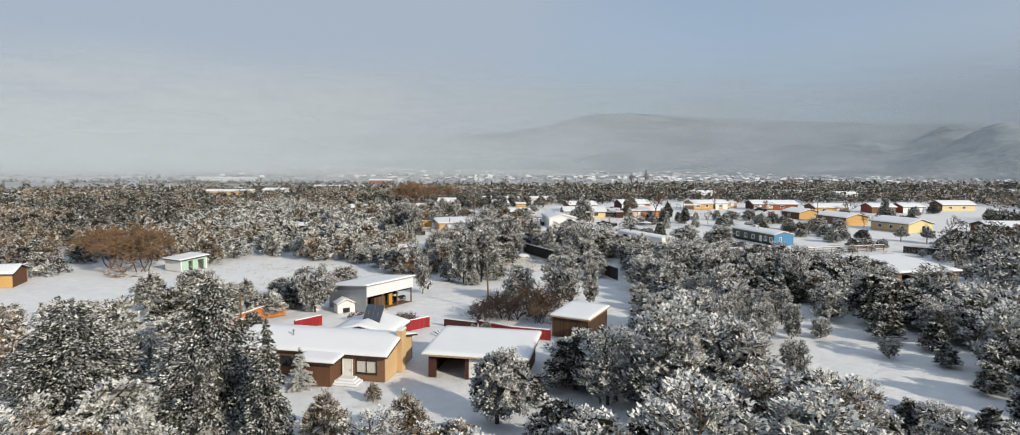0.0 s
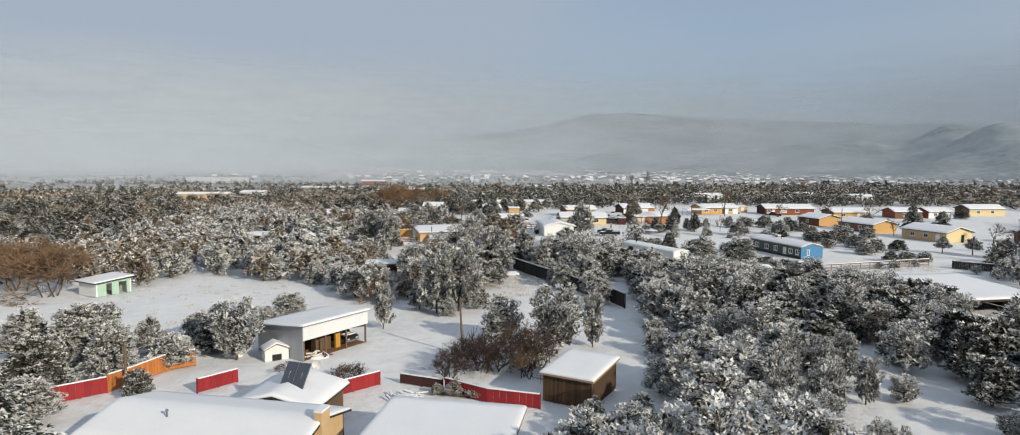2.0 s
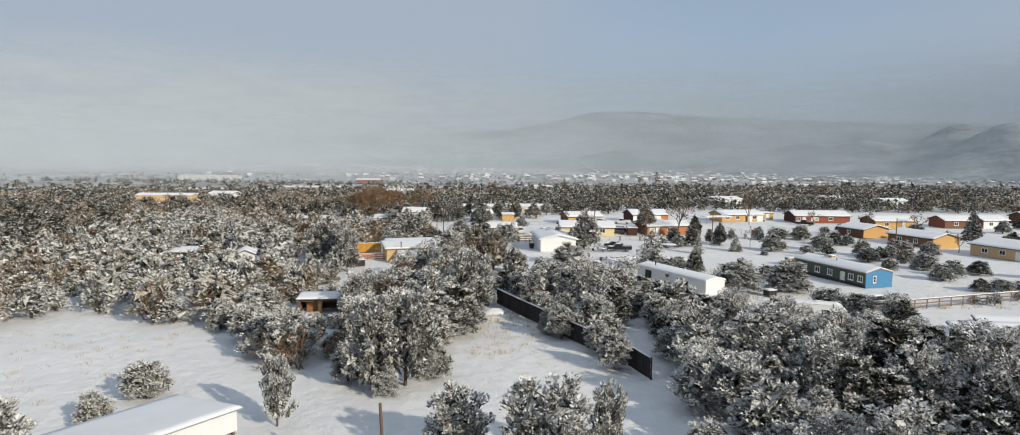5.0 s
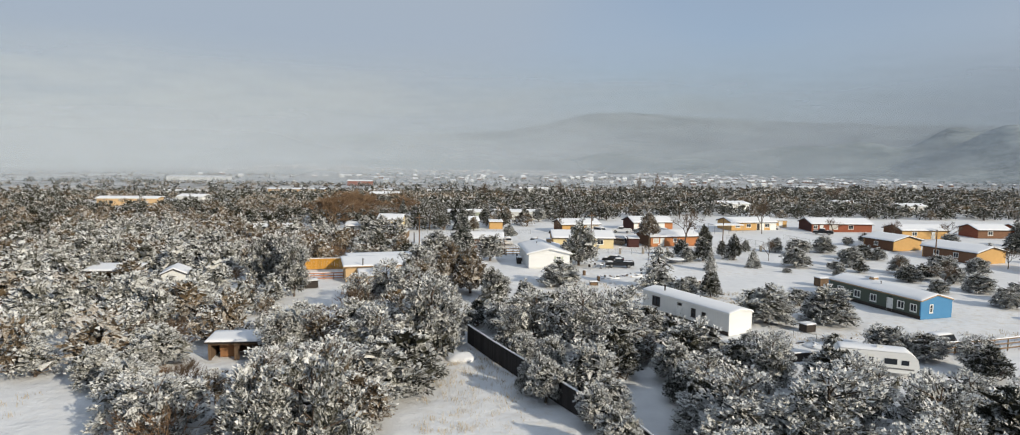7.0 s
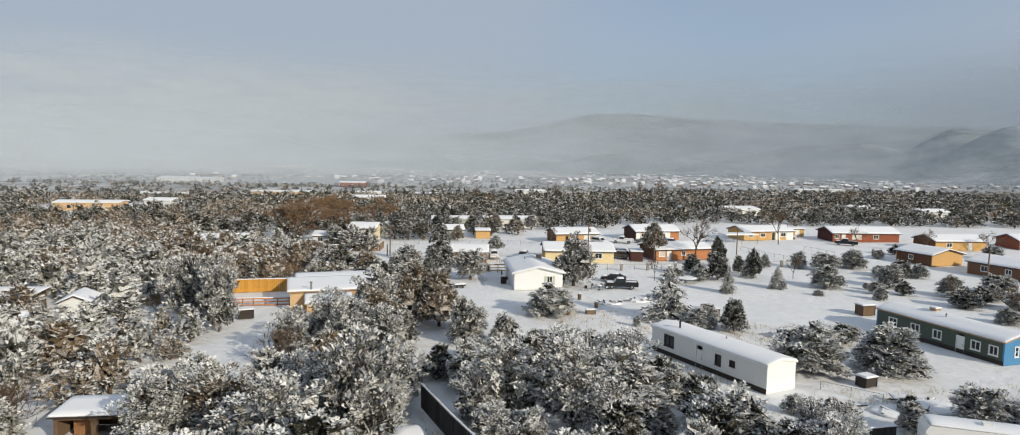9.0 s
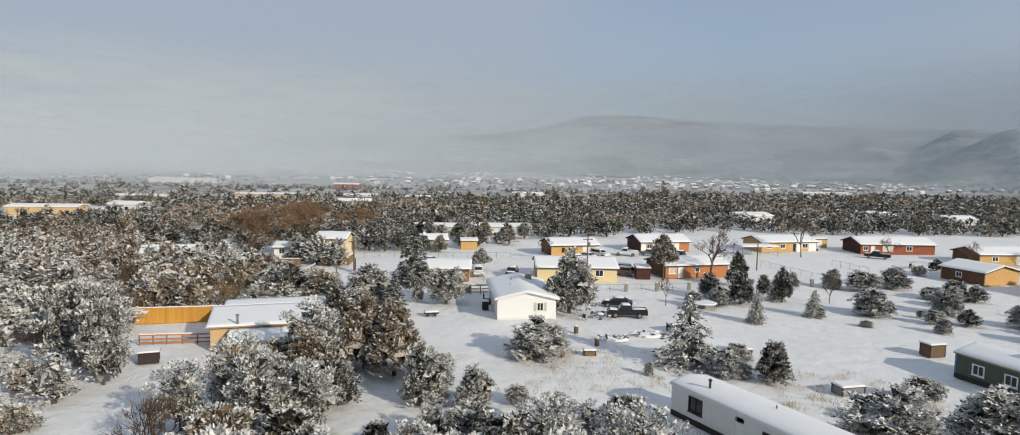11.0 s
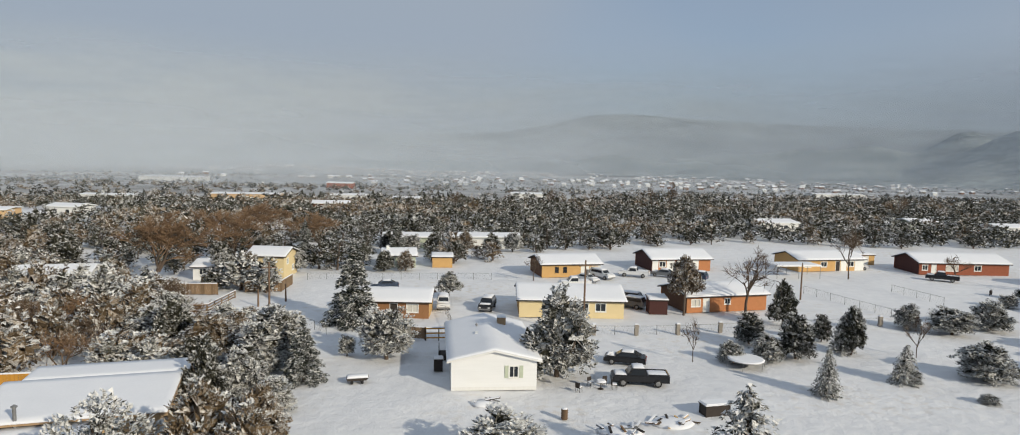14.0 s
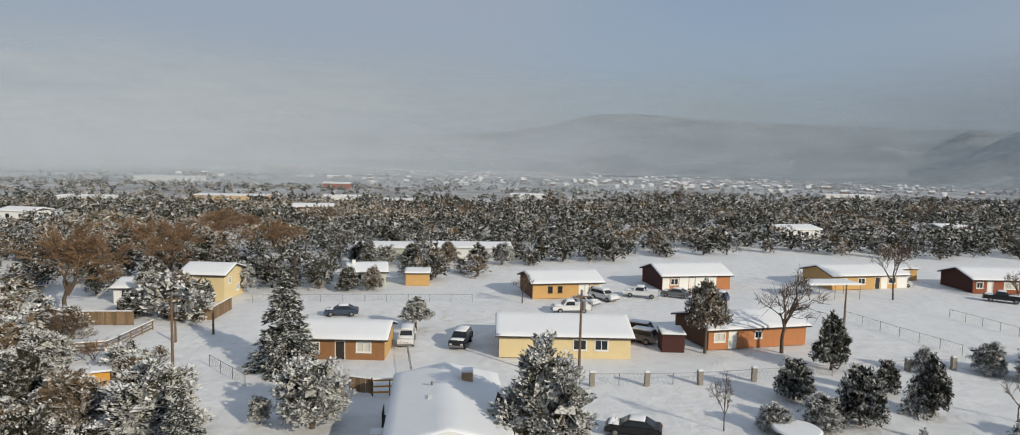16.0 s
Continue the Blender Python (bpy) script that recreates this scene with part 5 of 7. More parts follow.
part("porch_wall", Shape().box(11.4, -0.02, 2.05, 13.4, -0.004, 2.38), TRIM, ochre_b, "white painted porch wall")
ochre_shed = house("tool_shed", "ochre garden shed with pale door", 111.5, 288.0, 5, 4.2, 3.2, 2.1, 0.2, OCHRE, OCHRE, shed=True, category="shed", openings=[("f", 1.5, 1.2, 0, 1.9, "door")], ov=0.15)
red = house("house", "rust red brick house with dark gable and snowy roof", 118.0, 276.6, -1, 19.0, 8.6, 2.4, 1.3, RUST, MAROON,
            openings=[("f", 0.6, 1.2, 0.9, 1.1, "window"), ("f", 5.6, 2.6, 0.8, 1.2, "curtain"), ("f", 11.6, 1.5, 0.9, 1.1, "window"), ("f", 2.6, 0.95, 0, 2.05, "door")])
small_brown = house("house", "small orange brown house behind the spruce", 11.0, 235.4, -2, 9.6, 6.6, 2.3, 1.0, BROWN_BRICK, OCHRE, front=CINNAMON,
                    openings=[("f", 4.4, 0.95, 0, 2.0, "door", DARK), ("f", 6.6, 1.6, 0.85, 1.15, "curtain"), ("f", 1.5, 1.2, 0.9, 1.0, "window")])
t_shed = house("tool_shed", "ochre shed by the back fence", 18.8, 276.6, 2, 3.9, 3.0, 2.0, 0.3, OCHRE, OCHRE, shed=True, category="shed", ov=0.25)
sage = house("house", "pale sage house half hidden by trees", 9.4, 275.6, 8, 6.2, 6.0, 2.3, 0.9, SAGE, SAGE, openings=[("f", 1.0, 1.2, 0.9, 1.0, "window"), ("f", 4.0, 1.0, 0.9, 1.0, "window")])
part("chimney", Shape().box(0.6, 2.0, 2.4, 1.2, 2.6, 4.0), TRIM, sage)
left_white = house("house", "white house with snowy roof behind a board fence", -20.6, 260.5, 4, 9.6, 7.0, 2.2, 0.7, WHITE, WHITE, openings=[("f", 1.0, 1.2, 0.9, 1.1, "window"), ("f", 4.0, 1.2, 0.9, 1.1, "window")])
tall_yellow = house("house", "tall pale yellow house with snowy roof", -12.4, 263.0, -4, 6.4, 7.0, 3.9, 1.0, CREAM, CREAM, ends={"r": CREAM}, openings=[("r", 1.2, 1.0, 2.4, 1.0, "window"), ("r", 4.0, 1.0, 0.9, 1.0, "window")])

# houses further down the row on the far side of the open lots
yellow_b = house("house", "small ochre house with brown side wall and snowy gable roof", 117.2, 234.8, 16, 9.2, 9.0, 2.4, 1.1, BROWN, OCHRE, ridge="y", openings=[("l", 3.0, 1.2, 0.9, 1.0, "window")])
tan_b = house("house", "ochre house with snowy roof behind a bare tree", 136.0, 260.0, 2, 14.0, 8.4, 2.4, 1.2, OCHRE, BROWN, openings=[("f", 3.0, 1.5, 0.9, 1.1, "window"), ("f", 9.0, 1.0, 0, 2.0, "door")])
yellow_c = house("house", "ochre gable house with brown brick side and snowy roof", 123.0, 214.6, 17, 9.2, 13.0, 2.5, 1.1, BROWN_BRICK, OCHRE, ridge="y", openings=[("l", 2.6, 1.4, 0.9, 1.1, "window"), ("l", 7.4, 1.2, 0.9, 1.1, "window")])
yellow_d = house("house", "yellow gable house with tan side wall under a broad snowy roof", 130.0, 193.2, 17, 9.8, 13.4, 2.6, 1.3, TAN, CREAM, ridge="y", openings=[("f", 5.6, 1.0, 0.0, 2.0, "window", DARK), ("l", 2.5, 1.4, 0.9, 1.1, "window"), ("l", 6.5, 1.4, 0.9, 1.1, "window"), ("l", 10.2, 1.0, 0.0, 2.0, "door")])
brown_c = house("house", "brown brick house beyond the spruce", 161.0, 263.0, 0, 10.0, 8.0, 2.4, 1.2, BROWN_BRICK, RUST, openings=[("f", 3.0, 1.5, 0.9, 1.1, "window")])
white_c = house("house", "white house with dark gable and snowy roof", 174.0, 263.0, 4, 9.0, 8.0, 2.5, 1.2, WHITE, RUST, openings=[("f", 2.0, 1.4, 0.9, 1.1, "window"), ("f", 5.6, 1.0, 0, 2.0, "door")])
pale_c = house("house", "pale yellow house with dark gable and snowy roof", 199.0, 275.0, 2, 15.0, 8.0, 2.6, 1.4, CREAM, BROWN, openings=[("f", 3.0, 1.5, 0.9, 1.1, "window"), ("f", 9.0, 1.5, 0.9, 1.1, "window")])
brown_d = house("house", "brown house with a long snowy roof beside the woods", 151.0, 188.0, -6, 15.0, 9.0, 2.5, 1.2, BROWN_BRICK, BROWN, openings=[("f", 3.0, 1.5, 0.9, 1.1, "window")])

# shelters half hidden in the woods beyond the meadow
open_shelter = house("open_shelter", "open shelter with snowy roof half hidden by junipers", -50.4, 189.0, 3, 7.4, 4.6, 2.2, 0.3, WOOD_OLD, WOOD_OLD, shed=True, category="shed", openings=[("f", 2.0, 3.0, 0, 1.9, "void")])
low_shed = house("low_shed", "low pale shed with snowy gable roof in the woods", -42.2, 179.0, -20, 3.6, 3.8, 1.5, 0.7, WHITE, WHITE, category="shed", ridge="y", ov=0.25)
gable_hut = house("gable_hut", "small pale gable hut under snow in the woods", -36.8, 185.6, 14, 3.6, 5.0, 2.3, 0.8, GREY_WHITE, GREY_WHITE, category="shed", ridge="y", ov=0.25)
big_roof = house("open_shed", "broad open shed under a heavy sheet of snow", 74.0, 112.0, 8, 12.5, 15.0, 2.5, 0.5, WOOD_OLD, WOOD_OLD, shed=True, category="shed", ov=0.5, snow=0.3, openings=[("f", 1.0, 10.5, 0, 2.2, "void")])

low_barn = house("low_shed", "low dark-walled shed under a sloping sheet of snow", 66.0, 126.6, -7, 12.0, 4.6, 1.5, 1.1, FENCE_DARK, FENCE_DARK, shed=True, category="shed", ov=0.35, snow=0.24)
brown_lean = house("lean_to", "weathered brown lean-to open on one side", 73.0, 133.6, -12, 5.4, 3.0, 1.3, 0.9, WOOD_BROWN, WOOD_BROWN, shed=True, category="shed", ov=0.2, snow=0.12, openings=[("f", 0.6, 1.8, 0, 1.1, "void"), ("f", 3.0, 1.8, 0, 1.1, "void")])


def trailer(name, label, x, y, yaw, L, W, h, mat, end, openings, rise=0.35, fascia=TRIM):
    """A manufactured home on a dark skirting; its long axis runs back from the near end."""
    e = house(name, label, x, y, yaw, W, L, h, rise, mat, end, ridge="y", openings=openings, ov=0.14, fascia=fascia, snow=0.16, category="mobile home", ends={"l": mat, "r": mat, "f": end, "b": end})
    part("skirting", Shape().box(-0.03, 0.02, 0, -0.004, L - 0.02, 0.5), DARK, e)
    return e


white_trailer = trailer("mobile_home", "long white single-wide mobile home with snowy roof", 45.4, 157.0, 24.5, 17.0, 4.0, 2.75, GREY_WHITE, WHITE,
                        [("l", 2.0, 1.6, 1.1, 1.3, "window", DARK), ("l", 7.2, 0.9, 0.5, 1.95, "door"), ("l", 10.0, 0.8, 1.1, 1.1, "window", DARK), ("l", 12.0, 0.7, 1.5, 0.6, "window", DARK)])
stovepipe(white_trailer, 1.2, 13.6, 2.9, 1.0, 0.1, DARK)
stovepipe(white_trailer, 2.2, 7.5, 2.9, 0.6, 0.05)
blue_home = trailer("mobile_home", "dark green mobile home with bright blue end wall", 76.6, 165.6, 14, 17.6, 5.8, 2.6, GREEN_DARK, BLUE,
                    [("f", 1.6, 0.6, 0.9, 1.2, "window"), ("l", 1.8, 1.3, 0.9, 1.1, "window"), ("l", 5.2, 1.3, 0.9, 1.1, "window"), ("l", 8.4, 1.2, 0.9, 1.1, "window"), ("l", 11.6, 0.95, 0.3, 2.0, "door"), ("l", 13.4, 1.2, 0.9, 1.1, "window"), ("l", 15.6, 1.1, 0.9, 1.1, "window")], rise=0.75, fascia=FASCIA)
cooler(blue_home, 2.6, 11.0, 3.1)
stovepipe(blue_home, 2.0, 9.0, 3.0, 0.7, 0.08)


# ---- fences ----
def fence(name, label, pts, h, mat, board=0.3, gap=0.01, posts=2.4, snow=True, rails=False, thick=0.035, post_mat=None, group=""):
    """Upright boards (or level rails) on posts along a line of points, with a strip of snow on top."""
    x0, y0 = pts[0]
    e = thing(name, label, "fence", x0, y0, 0, 0, group)
    shared = {}
    for (ax, ay), (bx, by) in zip(pts, pts[1:]):
        ln = math.hypot(bx - ax, by - ay)
        m = pose(ax - x0, ay - y0, 0, 0, 0, math.degrees(math.atan2(by - ay, bx - ax)))
        n = max(1, round(ln / posts))
        for i in range(n + 1):
            if "post" not in shared:
                shared["post"] = Shape().box(-0.06, 0.04, -0.1, 0.06, 0.16, h + 0.08).mesh("post", [post_mat or mat])
            part("post", shared["post"], None, e, at=m @ pose(i * ln / n, 0, 0))
        if rails:
            for z in (0.25, 0.62, 1.0):
                part("rail", Shape().box(0, -0.02, h * z - 0.16, ln, 0.036, h * z), mat, e, at=m)
        else:
            k = max(1, int(ln / board))
            key = ("b", round(ln / k, 3))
            if key not in shared:
                shared[key] = Shape().box(gap, -thick, 0.03, ln / k - gap, 0, h).mesh("board", [mat])
            for i in range(k):
                part("board", shared[key], None, e, at=m @ pose(i * ln / k, 0, random.uniform(-0.02, 0.02), random.uniform(-0.5, 0.5)))
            part("rail", Shape().box(0, 0.002, h * 0.25, ln, 0.04, h * 0.25 + 0.09), mat, e, at=m)
            part("rail", Shape().box(0, 0.002, h * 0.8, ln, 0.04, h * 0.8 + 0.09), mat, e, at=m)
        if snow:
            part("snow_strip", Shape().prism([(-0.08, h + 0.022), (0.09, h + 0.022), (0.06, h + 0.12), (-0.05, h + 0.12)], "x", 0.02, ln - 0.02), SNOW, e, at=m)
    return e


def chain_fence(pts, h=1.2, label="chain-link fence on steel posts across the snow"):
    x0, y0 = pts[0]
    e = thing("chain_link_fence", label, "fence", x0, y0, 0, 0, "chain-link fences")
    post = Shape().tube((0, 0, -0.1), (0, 0, h + 0.05), 0.035, 0.035, 6).mesh("post", [STEEL])
    for (ax, ay), (bx, by) in zip(pts, pts[1:]):
        ln = math.hypot(bx - ax, by - ay)
        m = pose(ax - x0, ay - y0, 0, 0, 0, math.degrees(math.atan2(by - ay, bx - ax)))
        n = max(1, round(ln / 3.0))
        for i in range(n + 1):
            part("post", post, None, e, at=m @ pose(i * ln / n, 0, 0))
        part("rail", Shape().tube((0, 0, h), (ln, 0, h), 0.025, 0.025, 5), STEEL, e, at=m)
        w = Shape()
        k = int(ln / 0.45)
        for i in range(k):
            a, b = i * ln / k, (i + 1) * ln / k
            w.tube((a, 0, 0.05), (b, 0, h), 0.006, 0.006, 3, cap=False).tube((b, 0, 0.05), (a, 0, h), 0.006, 0.006, 3, cap=False)
        tagged(part("wire_mesh", w, STEEL, e, at=m), kind="stuff")


fence("metal_fence", "low red painted metal fence behind the low house", [(-33.7, 82.8), (-30.3, 85.6)], 1.5, FENCE_RED, 0.6)
fence("board_fence", "orange board fence beside snowy shrubs", [(-30.2, 85.7), (-29.0, 88.2), (-27.6, 92.2), (-25.4, 93.8)], 1.7, FENCE_ORANGE, 0.35)
fence("metal_fence", "short red metal fence panel with sloping end", [(-21.9, 85.3), (-19.2, 88.3)], 1.3, FENCE_RED, 0.55)
fence("metal_fence", "red metal fence behind the shelter yard", [(-9.6, 83.1), (-5.1, 87.0)], 1.35, FENCE_RED, 0.6)
fence("metal_fence", "low dark red fence among the shrubs", [(-3.2, 87.4), (1.0, 85.4)], 0.95, MAROON, 0.6)
fence("metal_fence", "red metal fence beside the board hut", [(1.3, 84.9), (5.2, 81.8), (9.9, 80.1)], 1.3, FENCE_RED, 0.6)
fence("board_fence", "tall dark board fence running along the woods", [(12.4, 154.2), (15.2, 147.0), (18.7, 138.8), (22.0, 131.0), (25.2, 124.8), (26.6, 119.4)], 2.2, FENCE_DARK, 0.3)
fence("board_fence", "tall honey-coloured cedar fence by the tan house", [(-27.0, 202.9), (-21.4, 203.8), (-11.6, 205.3)], 2.1, FENCE_YELLOW, 0.3)
fence("board_fence", "low orange board fence by the tan house", [(-17.5, 194.0), (-14.6, 194.4), (-9.6, 195.0)], 1.2, FENCE_ORANGE, rails=True, posts=1.7, post_mat=WOOD_OLD)
fence("rail_fence", "honey-coloured plank fence with black posts", [(20.9, 224.4), (24.0, 224.7)], 1.5, FENCE_YELLOW, rails=True, post_mat=DARK, posts=1.5)
fence("board_fence", "weathered fence panel beside the white house", [(18.6, 225.6), (20.7, 224.9)], 1.4, FENCE_BROWN, 0.25)
fence("board_fence", "weathered tan board fence before the white house", [(-18.9, 248.6), (-12.4, 249.0)], 1.7, FENCE_BROWN, 0.3)
fence("board_fence", "weathered tan board fence along the lane", [(-9.0, 251.2), (-3.6, 252.0), (-3.4, 258.0)], 1.7, FENCE_BROWN, 0.3)
fence("rail_fence", "grey-brown plank fence round the deck", [(-13.4, 236.4), (-9.6, 237.6), (-9.0, 247.0)], 1.1, FENCE_BROWN, rails=True)
fence("rail_fence", "long weathered plank fence across the snowy lot", [(63.9, 147.9), (75.0, 150.0), (87.0, 153.4), (99.9, 157.0)], 1.5, FENCE_BROWN, rails=True, posts=2.6)
fence("board_fence", "dark board fence at the edge of the woods", [(102.5, 153.6), (108.0, 149.0)], 1.6, FENCE_DARK, 0.3)
fence("board_fence", "low dark fence beside the travel trailer", [(48.6, 146.2), (51.8, 146.8)], 1.0, FENCE_DARK, 0.3)
fence("board_fence", "low dark fence behind the travel trailer", [(62.3, 147.6), (64.0, 147.8)], 1.2, FENCE_DARK, 0.3)
chain_fence([(83.4, 256.0), (85.6, 247.0), (88.1, 238.9)])
chain_fence([(100.4, 258.1), (102.5, 247.7)])
chain_fence([(83.0, 233.6), (77.3, 232.9), (58.8, 229.4), (52.8, 228.3), (47.3, 227.8), (41.8, 227.7)], 1.1)
chain_fence([(-2.0, 262.5), (14.0, 264.0), (30.0, 264.8)], 1.1)
chain_fence([(24.4, 226.8), (22.8, 238.0), (20.9, 239.4)], 1.1)
chain_fence([(3.0, 233.0), (8.6, 226.9)], 1.1)
chain_fence([(51.5, 158.3), (55.5, 154.4)], 0.9)


def pillar(x, y, h=1.35):
    e = thing("stone_pillar", "square stone gate pillar with a snow cap", "pillar", x, y, 0, random.uniform(-8, 8), "stone pillars along the lot")
    s = Shape()
    for i in range(5):
        o = random.uniform(-0.02, 0.02)
        s.box(-0.24 + o, -0.24 - o, i * h / 5, 0.24 + o, 0.24 - o, (i + 1) * h / 5 + 0.01)
    part("shaft", s, STONE, e)
    part("snow_cap", Shape().box(-0.25, -0.25, h + 0.015, 0.25, 0.25, h + 0.1).box(-0.19, -0.19, h + 0.1, 0.19, 0.19, h + 0.16), SNOW, e)


for x, y in ((41.8, 227.5), (47.3, 227.6), (52.8, 228.1), (58.8, 229.2), (77.3, 232.7), (83.0, 233.4), (5.6, 274.0), (11.6, 277.0), (14.0, 280.2)):
    pillar(x, y)


def pole(x, y, h, arm=True, lean=0.0, label="weathered wooden utility pole with a crossarm"):
    e = thing("utility_pole", label, "pole", x, y, 0, 20)
    part("shaft", Shape().tube((0, 0, -0.3), (lean, 0, h), 0.15, 0.1, 10), POLE, e)
    if arm:
        part("crossarm", Shape().box(-0.9 + lean, -0.06, h - 0.75, 0.9 + lean, 0.06, h - 0.63), POLE, e)
        for dx in (-0.8, -0.35, 0.8):
            part("insulator", Shape().tube((dx + lean, 0, h - 0.63), (dx + lean, 0, h - 0.45), 0.04, 0.03, 6), STEEL, e)
        part("transformer", Shape().tube((0.3 + lean, 0, h - 1.9), (0.3 + lean, 0, h - 1.2), 0.18, 0.18, 10), STEEL, e)
    KEEP_CLEAR.append((x, y, 2.2))


pole(40.5, 227.6, 9.5)
pole(80.2, 250.7, 6.0, False, label="thin wooden pole in the snowy lot")
pole(2.9, 96.6, 6.4, False, -0.35, "leaning wooden pole in the snowy yard")
pole(1.4, 228.2, 8.6)
pole(112.0, 212.5, 7.8, False, label="thin wooden pole beside the ochre house")
pole(-4.0, 241.5, 2.5, False, label="short post by the lane")
pole(-1.1, 245.1, 2.6, False, label="short post by the lane")
pole(-29.0, 86.5, 4.6, False, label="short wooden pole by the orange fence")


# ---- vehicles ----
def paint(name, col):
    return material(name, col, tuple(c * 0.85 for c in col), rough=0.3, scale=1, fine=8, bump=0)


CAR_WHITE, CAR_BLACK, CAR_GREY, CAR_BLUE = paint("white_car_paint", (0.72, 0.73, 0.74)), paint("black_car_paint", (0.02, 0.021, 0.024)), paint("grey_car_paint", (0.16, 0.17, 0.18)), paint("blue_car_paint", (0.05, 0.07, 0.11))
TAIL = material("red_lamp", (0.4, 0.02, 0.02), rough=0.3, bump=0)
LAMP = material("clear_lamp", (0.7, 0.7, 0.68), rough=0.2, bump=0)


def vehicle(label, x, y, yaw, mat, kind="car", group="parked cars"):
    """A parked car, sport utility or pickup with snow on bonnet and roof; it points along local x."""
    name = {"car": "car", "suv": "car", "pickup": "pickup_truck"}[kind]
    e = thing(name, label, "car" if kind != "pickup" else "truck", x, y, 0, yaw, group)
    if kind == "car":
        L, W, prof, top = 4.5, 0.88, [(0, 0.35), (0, 0.7), (0.15, 0.85), (1.2, 0.95), (4.3, 1.0), (4.5, 0.8), (4.5, 0.35)], [(1.15, 0.95), (1.85, 1.42), (3.2, 1.44), (4.0, 1.0)]
    elif kind == "suv":
        L, W, prof, top = 4.8, 0.94, [(0, 0.4), (0, 0.85), (0.2, 1.0), (1.3, 1.1), (4.75, 1.12), (4.8, 0.9), (4.8, 0.4)], [(1.25, 1.1), (1.85, 1.7), (4.4, 1.74), (4.75, 1.12)]
    else:
        L, W, prof, top = 5.6, 0.98, [(0, 0.45), (0, 0.9), (0.2, 1.05), (1.5, 1.12), (5.6, 1.12), (5.6, 0.45)], [(1.45, 1.12), (1.95, 1.78), (3.2, 1.8), (3.45, 1.12)]
    n = len(prof)
    rings = [[(px, s * w, pz) for px, pz in prof] for s, w in ((-1, W - 0.08), (-1, W), (1, W), (1, W - 0.08))]
    for r, inset in ((rings[0], 0.06), (rings[3], 0.06)):
        r[:] = [(px + (inset if px < L / 2 else -inset), py, pz - (0.05 if pz > 0.6 else 0)) for px, py, pz in r]
    part("body", Shape().loft(rings), mat, e)
    part("cabin", Shape().loft([[(px, s * (W - 0.05 - (0.14 if pz > 1.2 else 0)), pz) for px, pz in top] for s in (-1, 1)]), mat, e)
    # side, front and rear glass stand just proud of the cabin
    t1, t2, t3, t4 = top
    for s in (-1, 1):
        q = lambda px, pz: (px, s * (W - 0.05 - 0.14 * (pz - t1[1]) / (t2[1] - t1[1]) + 0.012), pz)  # noqa: E731
        lo, hi = t1[1] + 0.06, t2[1] - 0.08
        g = [q(t1[0] + 0.3, lo), q(t4[0] - 0.25, lo), q(t3[0] - 0.02, hi), q(t2[0] + 0.12, hi)]
        part("side_window", Shape().add(g + [(a, b - s * 0.02, c) for a, b, c in g], [(0, 1, 2, 3), (7, 6, 5, 4), (0, 4, 5, 1), (1, 5, 6, 2), (2, 6, 7, 3), (3, 7, 4, 0)]), GLASS, e)
    for (ax, az), (bx, bz), nm in ((t1, t2, "windscreen"), (t4, t3, "rear_window")):
        d = -0.015 if nm == "windscreen" else 0.015
        g = [(ax + (bx - ax) * f + d, w, az + (bz - az) * f + 0.012) for f, w in ((0.12, -W + 0.2), (0.12, W - 0.2), (0.88, W - 0.28), (0.88, -W + 0.28))]
        part(nm, Shape().add(g + [(a - d * 1.5, b, c - 0.02) for a, b, c in g], [(0, 1, 2, 3), (7, 6, 5, 4), (0, 4, 5, 1), (1, 5, 6, 2), (2, 6, 7, 3), (3, 7, 4, 0)]), GLASS, e)
    r = 0.33 if kind == "car" else 0.38
    for wx in (0.19 * L, 0.8 * L):
        for s in (-1, 1):
            tyre = Shape().tube((wx, s * (W - 0.2), r), (wx, s * (W + 0.015), r), r, r, 14)
            wh = part("wheel", tyre, BLACK, e)
            part("rim", Shape().tube((wx, s * (W + 0.016), r), (wx, s * (W + 0.03), r), r * 0.62, r * 0.55, 10), STEEL, wh)
    for s in (-1, 1):
        part("headlight", Shape().box(-0.02, s * (W - 0.3) - 0.15, 0.62, 0.06, s * (W - 0.3) + 0.15, 0.76), LAMP, e)
        part("tail_light", Shape().box(L - 0.06, s * (W - 0.2) - 0.08, 0.66, L + 0.02, s * (W - 0.2) + 0.08, 0.86), TAIL, e)
    part("bumper", Shape().box(-0.08, -W + 0.06, 0.36, 0.02, W - 0.06, 0.56), STEEL, e)
    part("roof_snow", snow_sheet([(-W + 0.26, t2[1] + 0.01), (W - 0.26, t3[1] + 0.0)], t2[0] + 0.04, t3[0] - 0.04, "x", 0.14, int(x)), SNOW, e, smooth=True)
    part("bonnet_snow", snow_sheet([(-W + 0.16, t1[1] + 0.0), (W - 0.16, t1[1] + 0.0)], 0.25, t1[0] - 0.05, "x", 0.12, int(y)), SNOW, e, smooth=True)
